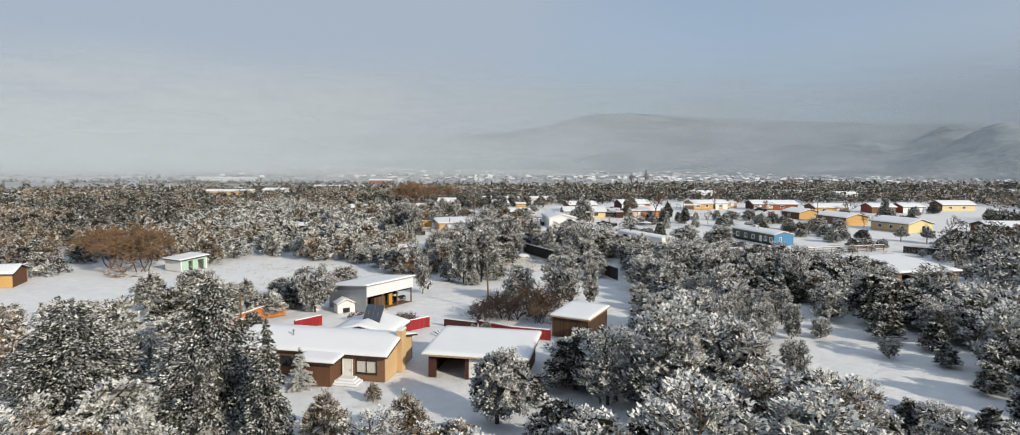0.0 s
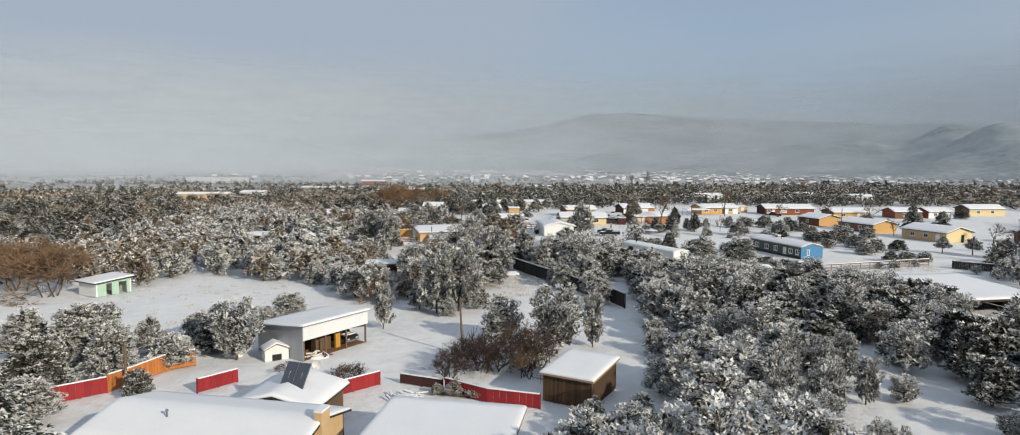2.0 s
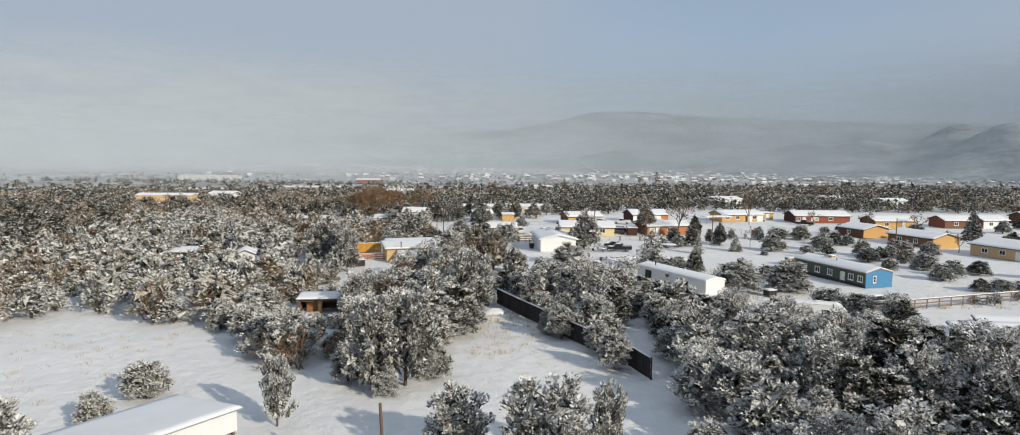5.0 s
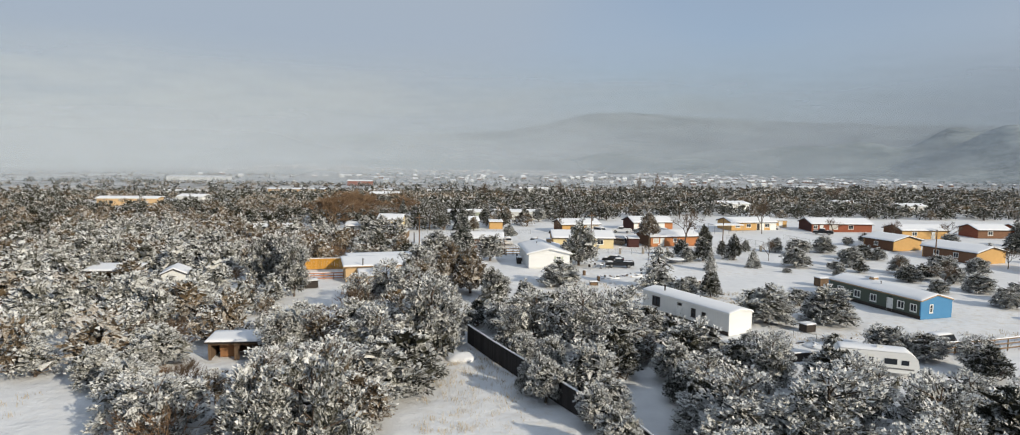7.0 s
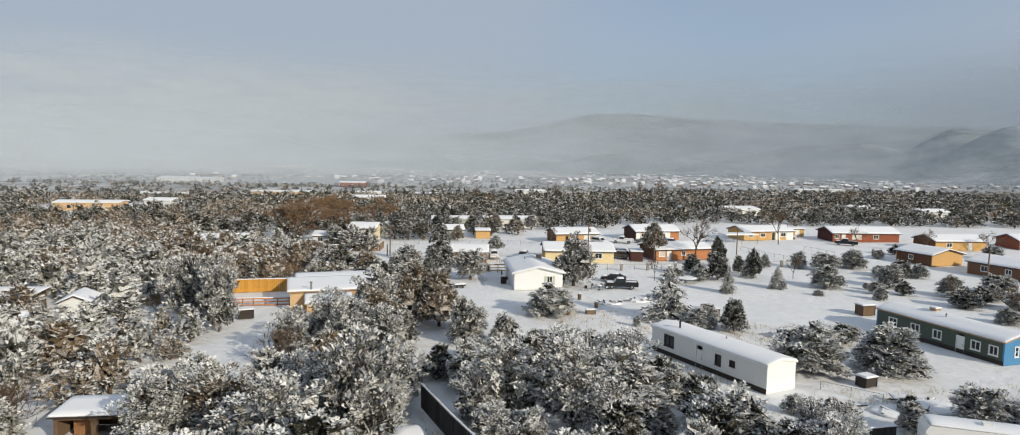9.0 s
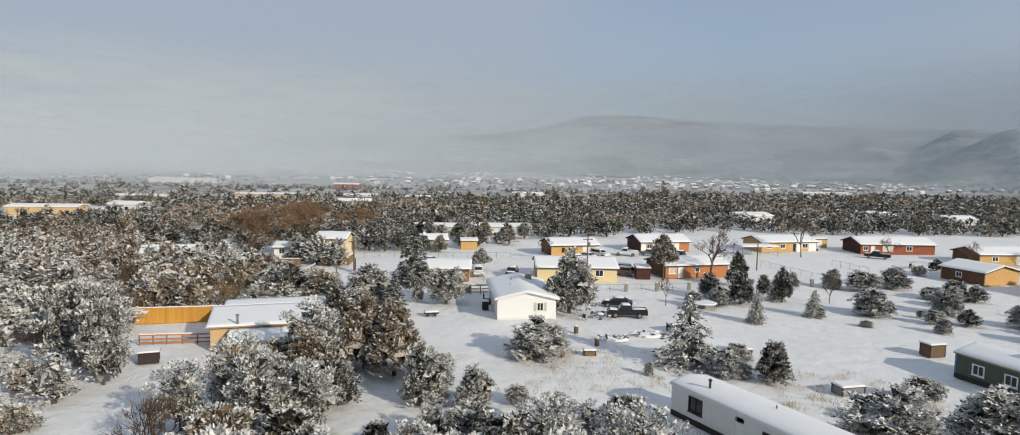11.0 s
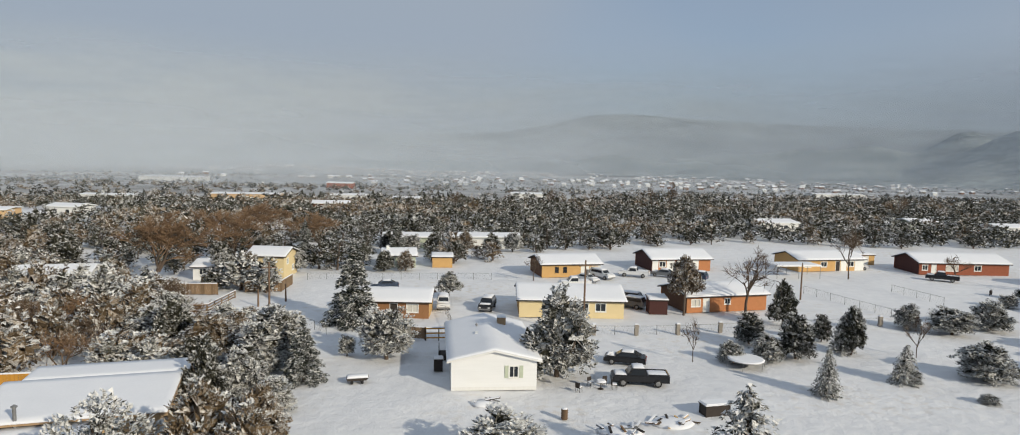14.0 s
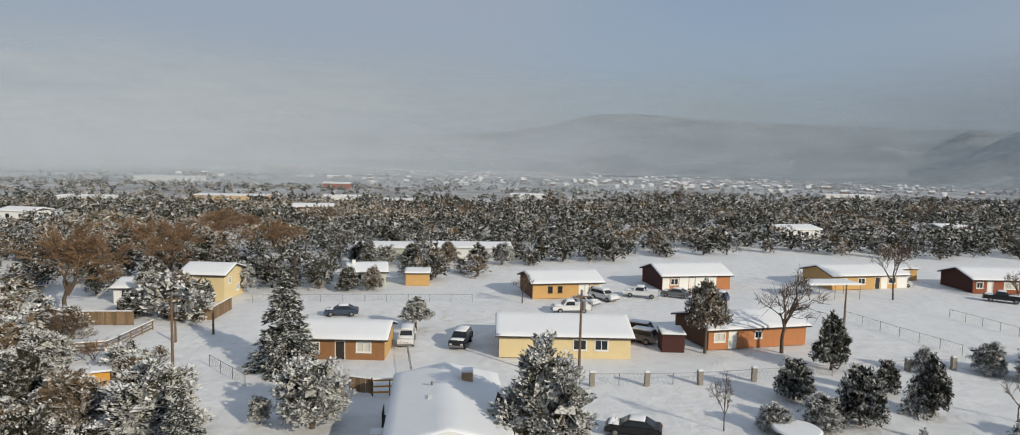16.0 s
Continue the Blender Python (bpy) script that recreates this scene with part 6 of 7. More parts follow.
    if kind == "pickup":
        part("bed_wall", Shape().box(3.5, -W + 0.02, 1.121, 5.55, -W + 0.1, 1.28), mat, e)
        part("bed_wall", Shape().box(3.5, W - 0.1, 1.121, 5.55, W - 0.02, 1.28), mat, e)
        part("tailgate", Shape().box(5.48, -W + 0.1, 1.121, 5.56, W - 0.1, 1.28), FASCIA, e)
        part("bed_snow", snow_sheet([(-W + 0.12, 1.125), (W - 0.12, 1.125)], 3.52, 5.46, "x", 0.1, 3), SNOW, e, smooth=True)
    KEEP_CLEAR.append((x, y, 4))


vehicle("dark pickup truck with snow on bonnet and roof", 40.3, 209.4, -6, CAR_BLACK, "pickup")
vehicle("black car with snowy windows in the driveway", 28.2, 239.0, 78, CAR_BLACK, "suv")
vehicle("white sport utility parked beside the brown house", 22.4, 239.6, 92, CAR_WHITE, "suv")
vehicle("snow-covered car on the lane", 10.0, 255.0, 6, CAR_BLUE, "car")
vehicle("dark sport utility under thin snow", 48.4, 248.0, -30, CAR_BLUE, "suv")
vehicle("grey car with a snowy roof by the tool shed", 48.2, 244.8, -35, CAR_GREY, "suv")
vehicle("white pickup truck behind the yellow house", 41.4, 258.4, 4, CAR_WHITE, "pickup")
vehicle("white car dusted with snow", 48.6, 262.0, 130, CAR_WHITE, "car")
vehicle("white car with snowy bonnet", 52.0, 265.2, 125, CAR_WHITE, "suv")
vehicle("white pickup truck beside the ochre house", 54.6, 270.6, -20, CAR_WHITE, "pickup")
vehicle("grey car with snow on top by the red house", 61.0, 271.4, -30, CAR_GREY, "car")
vehicle("dark sport utility by the red house", 66.0, 268.5, -35, CAR_BLUE, "suv")
vehicle("white car under snow by the ochre shed", 106.0, 283.0, -20, CAR_WHITE, "car")
vehicle("black pickup truck beside the red brick house", 115.5, 271.0, -35, CAR_BLACK, "pickup")
vehicle("dark sport utility in the metal shelter", -10.2, 101.5, 143, CAR_BLACK, "suv")
vehicle("dark car almost buried under snow", 41.0, 216.4, -18, CAR_BLACK, "car")
vehicle("black sport utility beyond the mobile home", 66.5, 151.0, 15, CAR_BLACK, "suv")


def camper():
    """A white travel trailer with rounded ends."""
    e = thing("camper_trailer", "white travel trailer with dark windows under snow", "camper", 51.6, 143.0, 0, -22)
    prof = [(0, 0.5), (0, 2.2), (0.25, 2.6), (7.0, 2.65), (7.7, 2.1), (7.9, 1.3), (7.5, 0.5)]
    part("body", Shape().prism(prof, "y", 0, 2.4), WHITE, e)
    part("snow_cover", snow_sheet([(0.04, 2.66), (2.36, 2.66)], 0.3, 6.9, "x", 0.15, 2), SNOW, e, smooth=True)
    for u, w, v, hh in ((0.9, 0.9, 1.4, 0.6), (4.6, 1.2, 1.4, 0.6), (6.2, 0.7, 1.4, 0.5)):
        part("window", Shape().box(u, -0.03, v, u + w, -0.004, v + hh), GLASS, e)
    d = part("door", Shape().box(3.0, -0.03, 0.55, 3.7, -0.004, 2.3), TRIM, e)
    part("pane", Shape().box(3.15, -0.045, 1.5, 3.55, -0.031, 2.0), GLASS, d)
    part("stripe", Shape().box(0.02, -0.025, 0.9, 7.4, -0.004, 1.05), STEEL, e)
    part("roof_vent", Shape().box(4.0, 0.9, 2.8, 4.6, 1.5, 3.0), TRIM, e)
    for wx in (3.4, 4.4):
        wh = part("wheel", Shape().tube((wx, -0.02, 0.36), (wx, 0.2, 0.36), 0.36, 0.36, 12), BLACK, e)
        part("rim", Shape().tube((wx, -0.035, 0.36), (wx, -0.021, 0.36), 0.2, 0.2, 10), STEEL, wh)
    part("hitch", Shape().tube((7.5, 1.2, 0.5), (8.9, 1.2, 0.45), 0.06, 0.05).tube((8.8, 1.2, 0.45), (8.8, 1.2, 0), 0.04, 0.04), STEEL, e)
    KEEP_CLEAR.append((55, 144, 6))
    KEEP_CLEAR.append((53, 137, 3.5))


camper()


# ---- yard things ----
def trampoline(x, y, r=2.1):
    e = thing("trampoline", "round trampoline with snow on its mat", "trampoline", x, y)
    part("mat", Shape().tube((0, 0, 0.82), (0, 0, 0.85), r - 0.1, r - 0.1, 24), BLACK, e)
    ring = Shape()
    for i in range(24):
        a, b = 6.2832 * i / 24, 6.2832 * (i + 1) / 24
        ring.tube((r * math.cos(a), r * math.sin(a), 0.86), (r * math.cos(b), r * math.sin(b), 0.86), 0.05, 0.05, 5, cap=False)
    part("rim", ring, STEEL, e)
    for i in range(6):
        a = 6.2832 * i / 6
        part("leg", Shape().tube((r * math.cos(a), r * math.sin(a), 0), (r * math.cos(a), r * math.sin(a), 0.85), 0.03, 0.03), STEEL, e)
    part("snow_cover", Shape().tube((0, 0, 0.86), (0, 0, 0.98), r - 0.12, r - 0.3, 24), SNOW, e)


def barrel(x, y, mat=WOOD_OLD, h=0.9, label="rusty steel barrel with snow on top"):
    e = thing("barrel", label, "barrel", x, y, group="barrels in the lot")
    part("drum", Shape().loft([[(r * math.cos(6.2832 * i / 14), r * math.sin(6.2832 * i / 14), z) for i in range(14)] for r, z in ((0.28, 0), (0.3, 0.04), (0.29, h * 0.33), (0.31, h * 0.35), (0.29, h * 0.37), (0.29, h * 0.65), (0.31, h * 0.67), (0.29, h * 0.69), (0.3, h), (0.26, h))]), mat, e)
    part("snow_cap", Shape().tube((0, 0, h + 0.002), (0, 0, h + 0.12), 0.28, 0.18, 12), SNOW, e)


def heap(name, label, x, y, n, mats, size=1.2, category="pile"):
    """A loose stack of planks and offcuts half buried in snow."""
    e = thing(name, label, category, x, y, group="scrap heaps in the lots")
    for i in range(n):
        m = pose(random.uniform(-size, size), random.uniform(-size * 0.6, size * 0.6), random.uniform(0.05, 0.4), random.uniform(-14, 14), random.uniform(-14, 14), random.uniform(0, 180))
        ln = random.uniform(0.5, 1.7)
        pl = part("plank", Shape().box(-ln / 2, -0.1, -0.04, ln / 2, 0.1, 0.04), mats[i % len(mats)], e, at=m)
        if i % 2:
            part("snow_strip", Shape().box(-ln / 2 + 0.03, -0.09, 0.042, ln / 2 - 0.03, 0.09, 0.12), SNOW, pl)
    part("drift", Shape().loft([[(q * size * math.cos(6.2832 * i / 14) * random.uniform(0.85, 1.1), q * size * 0.7 * math.sin(6.2832 * i / 14), z) for i in range(14)] for q, z in ((1.1, -0.05), (0.85, 0.16), (0.5, 0.26), (0.1, 0.3))]), SNOW, e, smooth=True)


def chair(x, y, yaw):
    e = thing("garden_chair", "dark metal garden chair with snow on its seat", "chair", x, y, 0, yaw, "garden chairs")
    part("seat", Shape().box(-0.25, -0.25, 0.42, 0.25, 0.25, 0.46), DARK, e)
    part("backrest", Shape().box(-0.25, 0.22, 0.461, 0.25, 0.26, 0.95), DARK, e)
    for a in (-0.23, 0.23):
        for b in (-0.23, 0.23):
            part("leg", Shape().tube((a, b, 0), (a, b, 0.42), 0.02, 0.02, 5), DARK, e)
    part("snow_cap", Shape().box(-0.23, -0.23, 0.464, 0.23, 0.21, 0.56), SNOW, e)


def table(x, y):
    e = thing("garden_table", "round dark garden table under a cap of snow", "table", x, y)
    part("tabletop", Shape().tube((0, 0, 0.7), (0, 0, 0.74), 0.55, 0.55, 16), DARK, e)
    part("leg", Shape().tube((0, 0, 0), (0, 0, 0.7), 0.05, 0.05), DARK, e)
    part("foot", Shape().tube((0, 0, 0), (0, 0, 0.05), 0.3, 0.25, 10), DARK, e)
    part("snow_cap", Shape().tube((0, 0, 0.744), (0, 0, 0.9), 0.53, 0.4, 16), SNOW, e)


def kennel(x, y, yaw, label="pale wooden kennel with snowy pitched roof", w=1.5, d=1.3, h=0.95):
    e = thing("kennel", label, "kennel", x, y, 0, yaw)
    part("body", Shape().prism([(0, 0), (w, 0), (w, h), (w / 2, h + 0.5), (0, h)], "y", 0, d), GREY_WHITE, e)
    # the doorway's inner shade is a black slab set on the solid front
    part("opening", Shape().box(w * 0.3, -0.02, 0.02, w * 0.7, -0.003, 0.7), BLACK, e)
    r = part("roof", Shape().prism([(-0.15, h - 0.13), (w / 2, h + 0.52), (w + 0.15, h - 0.13), (w + 0.15, h - 0.05), (w / 2, h + 0.6), (-0.15, h - 0.05)], "y", -0.15, d + 0.15), WOOD_OLD, e)
    part("snow_cover", snow_sheet([(-0.15, h - 0.046), (w / 2, h + 0.604), (w + 0.15, h - 0.046)], -0.14, d + 0.14, "y", 0.14, 6), SNOW, r, smooth=True)


def crate(x, y, yaw, w, d, h, mat, label, name="storage_box"):
    """A boarded box with corner posts and a lid of snow."""
    e = thing(name, label, "box", x, y, 0, yaw)
    part("body", Shape().box(0.04, 0.04, 0, w - 0.04, d - 0.04, h), mat, e)
    for a in (0, w - 0.1):
        for b in (0, d - 0.1):
            part("post", Shape().box(a, b, 0, a + 0.1, b + 0.1, h + 0.05), DARK, e)
    part("lid", Shape().box(-0.08, -0.08, h + 0.052, w + 0.08, d + 0.08, h + 0.1), DARK, e)
    part("snow_cap", Shape().box(-0.06, -0.06, h + 0.102, w + 0.06, d + 0.06, h + 0.2).box(0.05, 0.05, h + 0.2, w - 0.05, d - 0.05, h + 0.26), SNOW, e)


trampoline(56.3, 214.9)
for x, y in ((34.3, 200.1), (35.9, 194.3), (31.0, 189.6)):
    barrel(x, y)
heap("lumber_pile", "scattered lumber and scrap half buried in snow", 43.4, 199.2, 16, [WOOD_PALE, WOOD_OLD, DARK], 2.0)
heap("lumber_pile", "scattered planks poking out of the snow", 38.6, 197.4, 12, [WOOD_OLD, STEEL, DARK], 1.8)
heap("scrap_pile", "dark scrap under snow before the white house", 27.4, 203.4, 6, [STEEL, DARK], 1.0)
heap("scrap_pile", "boards and rubble in front of the bush", 26.0, 194.6, 7, [STEEL, WOOD_OLD], 1.2)
heap("firewood_pile", "stacked split firewood inside the metal shelter", -13.4, 96.4, 22, [WOOD_OLD, WOOD_PALE], 1.3)
heap("firewood_pile", "firewood beside the metal shelter", -22.6, 97.2, 12, [WOOD_PALE, WOOD_OLD], 1.0)
heap("rubble_heap", "pale rubble and pots along the red fence", -2.2, 83.2, 14, [GREY_WHITE, STONE], 1.6)
heap("scrap_pile", "dark debris along the snowy drive", 59.5, 153.6, 14, [DARK, WOOD_OLD], 3.0)
heap("scrap_pile", "dark debris in the snowy drive", 55.5, 152.4, 10, [DARK, STEEL], 2.4)
chair(38.0, 208.2, 30), chair(39.4, 208.9, 200), chair(40.2, 207.6, 90), chair(36.6, 206.8, 140)
table(38.9, 207.6)
kennel(-18.4, 94.6, 28, w=2.5, d=1.8, h=1.3)


def mound(x, y, r, h, label):
    """A drifted heap of snow."""
    bm = bmesh.new()
    bmesh.ops.create_icosphere(bm, subdivisions=3, radius=1.0)
    rng = random.Random(int(x * 31 + y))
    for v in bm.verts:
        k = 1 + 0.12 * math.sin(v.co.x * 5 + x) * math.cos(v.co.y * 4 + y) + rng.uniform(-0.03, 0.03)
        v.co = Vector((v.co.x * r * k, v.co.y * r * k, max(-0.05, v.co.z * h * k)))
    me = bpy.data.meshes.new("snow_mound")
    bm.to_mesh(me)
    bm.free()
    me.materials.append(SNOW)
    me.polygons.foreach_set("use_smooth", [True] * len(me.polygons))
    ob = new("snow_mound", me)
    ob.location = (x, y, 0)
    tagged(ob, label, "snow heap")


mound(11.6, 148.2, 1.7, 0.55, "rounded heap of snow beside the dark board fence")
crate(-16.6, 253.6, 6, 2.0, 1.8, 1.9, OCHRE, "small ochre garden hutch behind the board fence", "hutch")
crate(74.4, 189.3, 10, 2.2, 1.6, 1.4, WOOD_OLD, "boarded brown pump box with a snowy lid", "pump_box")
crate(46.8, 200.4, 12, 2.4, 1.2, 0.9, DARK, "dark covered grill box under snow")
crate(22.5, 212.6, 4, 0.9, 0.9, 1.2, DARK, "dark cabinet against the white house wall", "cabinet")
crate(-14.2, 186.6, 20, 2.0, 1.6, 1.1, DARK, "dark clutter box beside the tan house")
crate(-5.9, 225.6, 25, 2.6, 2.0, 1.3, FENCE_YELLOW, "yellow-brown chicken coop under snow", "coop")
crate(56.5, 176.5, 10, 2.6, 1.6, 0.8, STEEL, "steel box under snow by the young spruce")
crate(48.8, 188.6, 8, 4.2, 4.6, 0.9, WOOD_OLD, "low boarded coop under a flat sheet of snow", "coop")
crate(56.4, 158.6, 20, 1.6, 1.3, 0.9, DARK, "dark covered box with snow beside the junipers")
crate(33.6, 190.0, 0, 1.4, 0.7, 0.5, WOOD_OLD, "low weathered wooden frame beside the bush")


def sled(x, y):
    e = thing("utility_cart", "small flat cart heaped with snow", "cart", x, y, 0, 12)
    part("bed", Shape().prism([(-0.9, 0.3), (0.9, 0.3), (1.15, 0.55), (-1.0, 0.55)], "y", -0.5, 0.5), DARK, e)
    for s in (-0.5, 0.5):
        for w in (-0.56, 0.44):
            part("wheel", Shape().tube((s, w, 0.16), (s, w + 0.12, 0.16), 0.16, 0.16, 10), BLACK, e)
    part("snow_cap", snow_sheet([(-0.48, 0.552), (0.48, 0.552)], -0.95, 1.1, "x", 0.2, 5), SNOW, e, smooth=True)


sled(15.2, 209.2)


def dish(x, y):
    e = thing("satellite_dish", "white satellite dish on a pole", "satellite dish", x, y)
    part("mast", Shape().tube((0, 0, 0), (0, 0, 1.6), 0.04, 0.04), STEEL, e)
    rings = [[(r * math.cos(6.2832 * i / 16), -0.1 - d, 1.75 + r * math.sin(6.2832 * i / 16)) for i in range(16)] for r, d in ((0.05, 0.0), (0.3, 0.05), (0.45, 0.12), (0.45, 0.09), (0.3, 0.02), (0.05, -0.03))]
    part("reflector", Shape().loft(rings), TRIM, e)
    part("arm", Shape().tube((0, -0.1, 1.4), (0, -0.7, 1.7), 0.02, 0.02), STEEL, e)


dish(-11.4, 88.0)


def quad_bike(x, y):
    e = thing("motorcycle", "small dark motorcycle standing in the snow", "motorcycle", x, y, 0, 40)
    for s in (-0.6, 0.6):
        part("wheel", Shape().tube((s, -0.06, 0.3), (s, 0.06, 0.3), 0.3, 0.3, 12), BLACK, e)
    part("body", Shape().prism([(-0.5, 0.4), (0.4, 0.4), (0.55, 0.75), (0.1, 0.9), (-0.55, 0.8)], "y", -0.14, 0.14), DARK, e)
    part("handlebar", Shape().tube((0.45, -0.35, 1.05), (0.45, 0.35, 1.05), 0.02, 0.02).tube((0.5, 0, 0.6), (0.45, 0, 1.05), 0.03, 0.03), STEEL, e)


quad_bike(117.0, 256.0)


def carport(x, y, yaw, L, D, h):
    e = thing("carport", "flat white carport roof on slim posts", "carport", x, y, 0, yaw)
    for a in (0.2, L / 2, L - 0.2):
        for b in (0.2, D - 0.2):
            part("post", Shape().tube((a, b, 0), (a, b, h), 0.05, 0.05), STEEL, e)
    r = part("roof", Shape().box(0, 0, h, L, D, h + 0.12), TRIM, e)
    part("snow_cover", snow_sheet([(0.03, h + 0.122), (D - 0.03, h + 0.122)], 0.03, L - 0.03, "x", 0.16, 5), SNOW, r, smooth=True)


carport(84.6, 269.0, 6, 9.4, 4.6, 2.4)


# ---- far buildings ----
def far_house(x, y, L, D, h, yaw, wall, label, rise=0.6, open_front=True):
    z = float(ground_height(x, y))
    e = thing("house", label, "house", x, y, z - 0.1, yaw, "distant houses")
    part("wall", wall_panel(L, h, [(L * 0.2, 1.4, 1.0, 1.2), (L * 0.6, 1.4, 1.0, 1.2)]), wall, e)
    part("wall", Shape().box(0, 0.2, 0, 0.2, D, h), wall, e)
    part("wall", Shape().box(L - 0.2, 0.2, 0, L, D, h), wall, e)
    part("wall", Shape().box(0.2, D - 0.2, 0, L - 0.2, D, h), wall, e)
    for u in (0.2, 0.6):
        part("window", Shape().box(L * u, 0.06, 1.0, L * u + 1.4, 0.1, 2.2), GLASS, e)
    r = part("roof", Shape().prism([(-0.5, h), (D / 2, h + rise), (D + 0.5, h), (D + 0.5, h + 0.15), (D / 2, h + rise + 0.15), (-0.5, h + 0.15)], "x", -0.5, L + 0.5), TRIM, e)
    part("snow_cover", snow_sheet([(-0.5, h + 0.154), (D / 2, h + rise + 0.154), (D + 0.5, h + 0.154)], -0.5, L + 0.5, "x", 0.2, int(x)), SNOW, r)
    KEEP_CLEAR.append((x + L / 2, y + D / 2, max(L, D) * 0.62))
    if open_front:
        KEEP_CLEAR.append((x + L / 2, y - D * 0.9, max(L, D) * 0.5))


far_house(-124, 548, 38, 14, 5.0, 4, TAN, "long tan flat-roofed building among far trees", 0.3)
far_house(-134, 352, 22, 9, 3.0, 6, TAN, "long pale tan house in a far snowy clearing", 0.5)
far_house(-112, 374, 11, 8, 3.0, -10, GREY_WHITE, "pale house with snowy roof at the far clearing", 0.8)
far_house(-138, 935, 30, 14, 6.0, 0, RUST, "far red-brown building with a bright snowy roof", 1.2)
far_house(-36, 416, 14, 9, 3.0, 8, BROWN, "dark brown house among the far trees", 0.8)
far_house(-200, 552, 30, 12, 4.0, 0, GREY_WHITE, "low pale building with a broad snowy roof", 0.4)
far_house(-470, 1196, 90, 40, 7.0, 0, GREY_WHITE, "far warehouse with a broad snowy roof", 0.6)
far_house(118, 352, 13, 10, 2.8, 10, GREY_WHITE, "house with snowy roof deep in the woods", 0.8)
far_house(176, 366, 10, 8, 2.8, 4, SAGE, "house with snowy roof among far trees", 0.8)
far_house(196, 352, 11, 8, 2.8, 0, GREY_WHITE, "pale house among far trees", 0.8)
far_house(22, 305, 16, 8, 2.6, 3, GREY_WHITE, "low pale house half hidden in the woods", 0.5, False)
far_house(6, 303, 11, 8, 2.6, 3, SAGE, "low house with snowy roof half hidden in the woods", 0.5, False)
far_house(-43, 250, 10, 7, 2.4, 14, GREY_WHITE, "pale house with snowy roof hidden in the woods", 0.8, False)
far_house(-70, 620, 24, 12, 3.4, 0, GREY_WHITE, "far pale house with snowy roof", 0.8)
far_house(-20, 520, 18, 10, 3.2, 0, TAN, "far tan house with snowy roof", 0.8)
far_house(60, 700, 26, 12, 3.6, 0, GREY_WHITE, "far house with snowy roof", 0.8)
far_house(420, 900, 60, 24, 5, 0, GREY_WHITE, "far long building with snowy roof", 0.8)


def far_town():
    """The town on the valley floor, hundreds of small snowy roofs."""
    rng = np.random.default_rng(12)
    s = Shape()
    for i in range(460):
        y = rng.uniform(1250, 2700)
        x = rng.normal(0.35, 0.4) * y * 0.7 + 60
        if i % 6 == 0:
            x, y = rng.normal(-480, 170), rng.normal(2200, 130)
        z = float(ground_height(x, y))
        L, D, h = rng.uniform(5, 10), rng.uniform(6, 9), rng.uniform(2.5, 4)
        s.box(x, y, z - 1, x + L, y + D, z + h, int(rng.integers(0, 3)))
        s.prism([(y - 0.6, z + h), (y + D / 2, z + h + 2.2), (y + D + 0.6, z + h)], "x", x - 0.6, x + L + 0.6, 3)
    me = bpy.data.meshes.new("far_town")
    me.from_pydata(s.v, [], s.f)
    for m in (GREY_WHITE, STONE, BROWN_BRICK, SNOW):
        me.materials.append(m)
    me.polygons.foreach_set("material_index", s.m)
    tagged(new("far_town", me), "distant town of small snow-roofed houses in the valley", "town", kind="stuff")


far_town()


# ---- dry grass poking through the snow ----
def grass(x0, x1, y0, y1, n, seed):
    rng = np.random.default_rng(seed)
    cx, cy = rng.uniform(x0, x1, n // 14), rng.uniform(y0, y1, n // 14)
    k = rng.integers(0, len(cx), n)
    P = np.stack([cx[k] + rng.normal(0, 0.35, n), cy[k] + rng.normal(0, 0.35, n), np.full(n, -0.08)], 1)
    a, h = rng.uniform(0, 6.283, n), rng.uniform(0.2, 0.55, n)
    W = np.stack([np.cos(a), np.sin(a), np.zeros(n)], 1) * 0.018
    T = P + np.stack([rng.normal(0, 0.12, n), rng.normal(0, 0.12, n), h], 1)
    V = np.stack([P - W, P + W, T], 1).reshape(-1, 3)
    F = np.arange(3 * n).reshape(-1, 3)
    tagged(new("dry_grass", fast_mesh("dry_grass", V, F, np.zeros(n), [GRASS])), "sparse straw-coloured grass poking through snow", "grass", kind="stuff")


for i, (x0, x1, y0, y1, n) in enumerate(((8, 17, 128, 152, 2400), (26, 44, 178, 192, 2000), (36, 44, 150, 168, 2000), (50, 64, 172, 184, 2000), (-50, -26, 104, 138, 1600), (70, 100, 150, 160, 1200), (50, 70, 152, 158, 1200))):
    grass(x0, x1, y0, y1, n, 200 + i)


# ---- garden trees, one by one ----
def yard_trees(rows, kits, name, label, category="tree", group=""):
    for i, (x, y, h, r) in enumerate(rows):
        plant(name, kits[i % len(kits)], label, category, x, y, h, r, group)
        KEEP_CLEAR.append((x, y, r + 1.0))


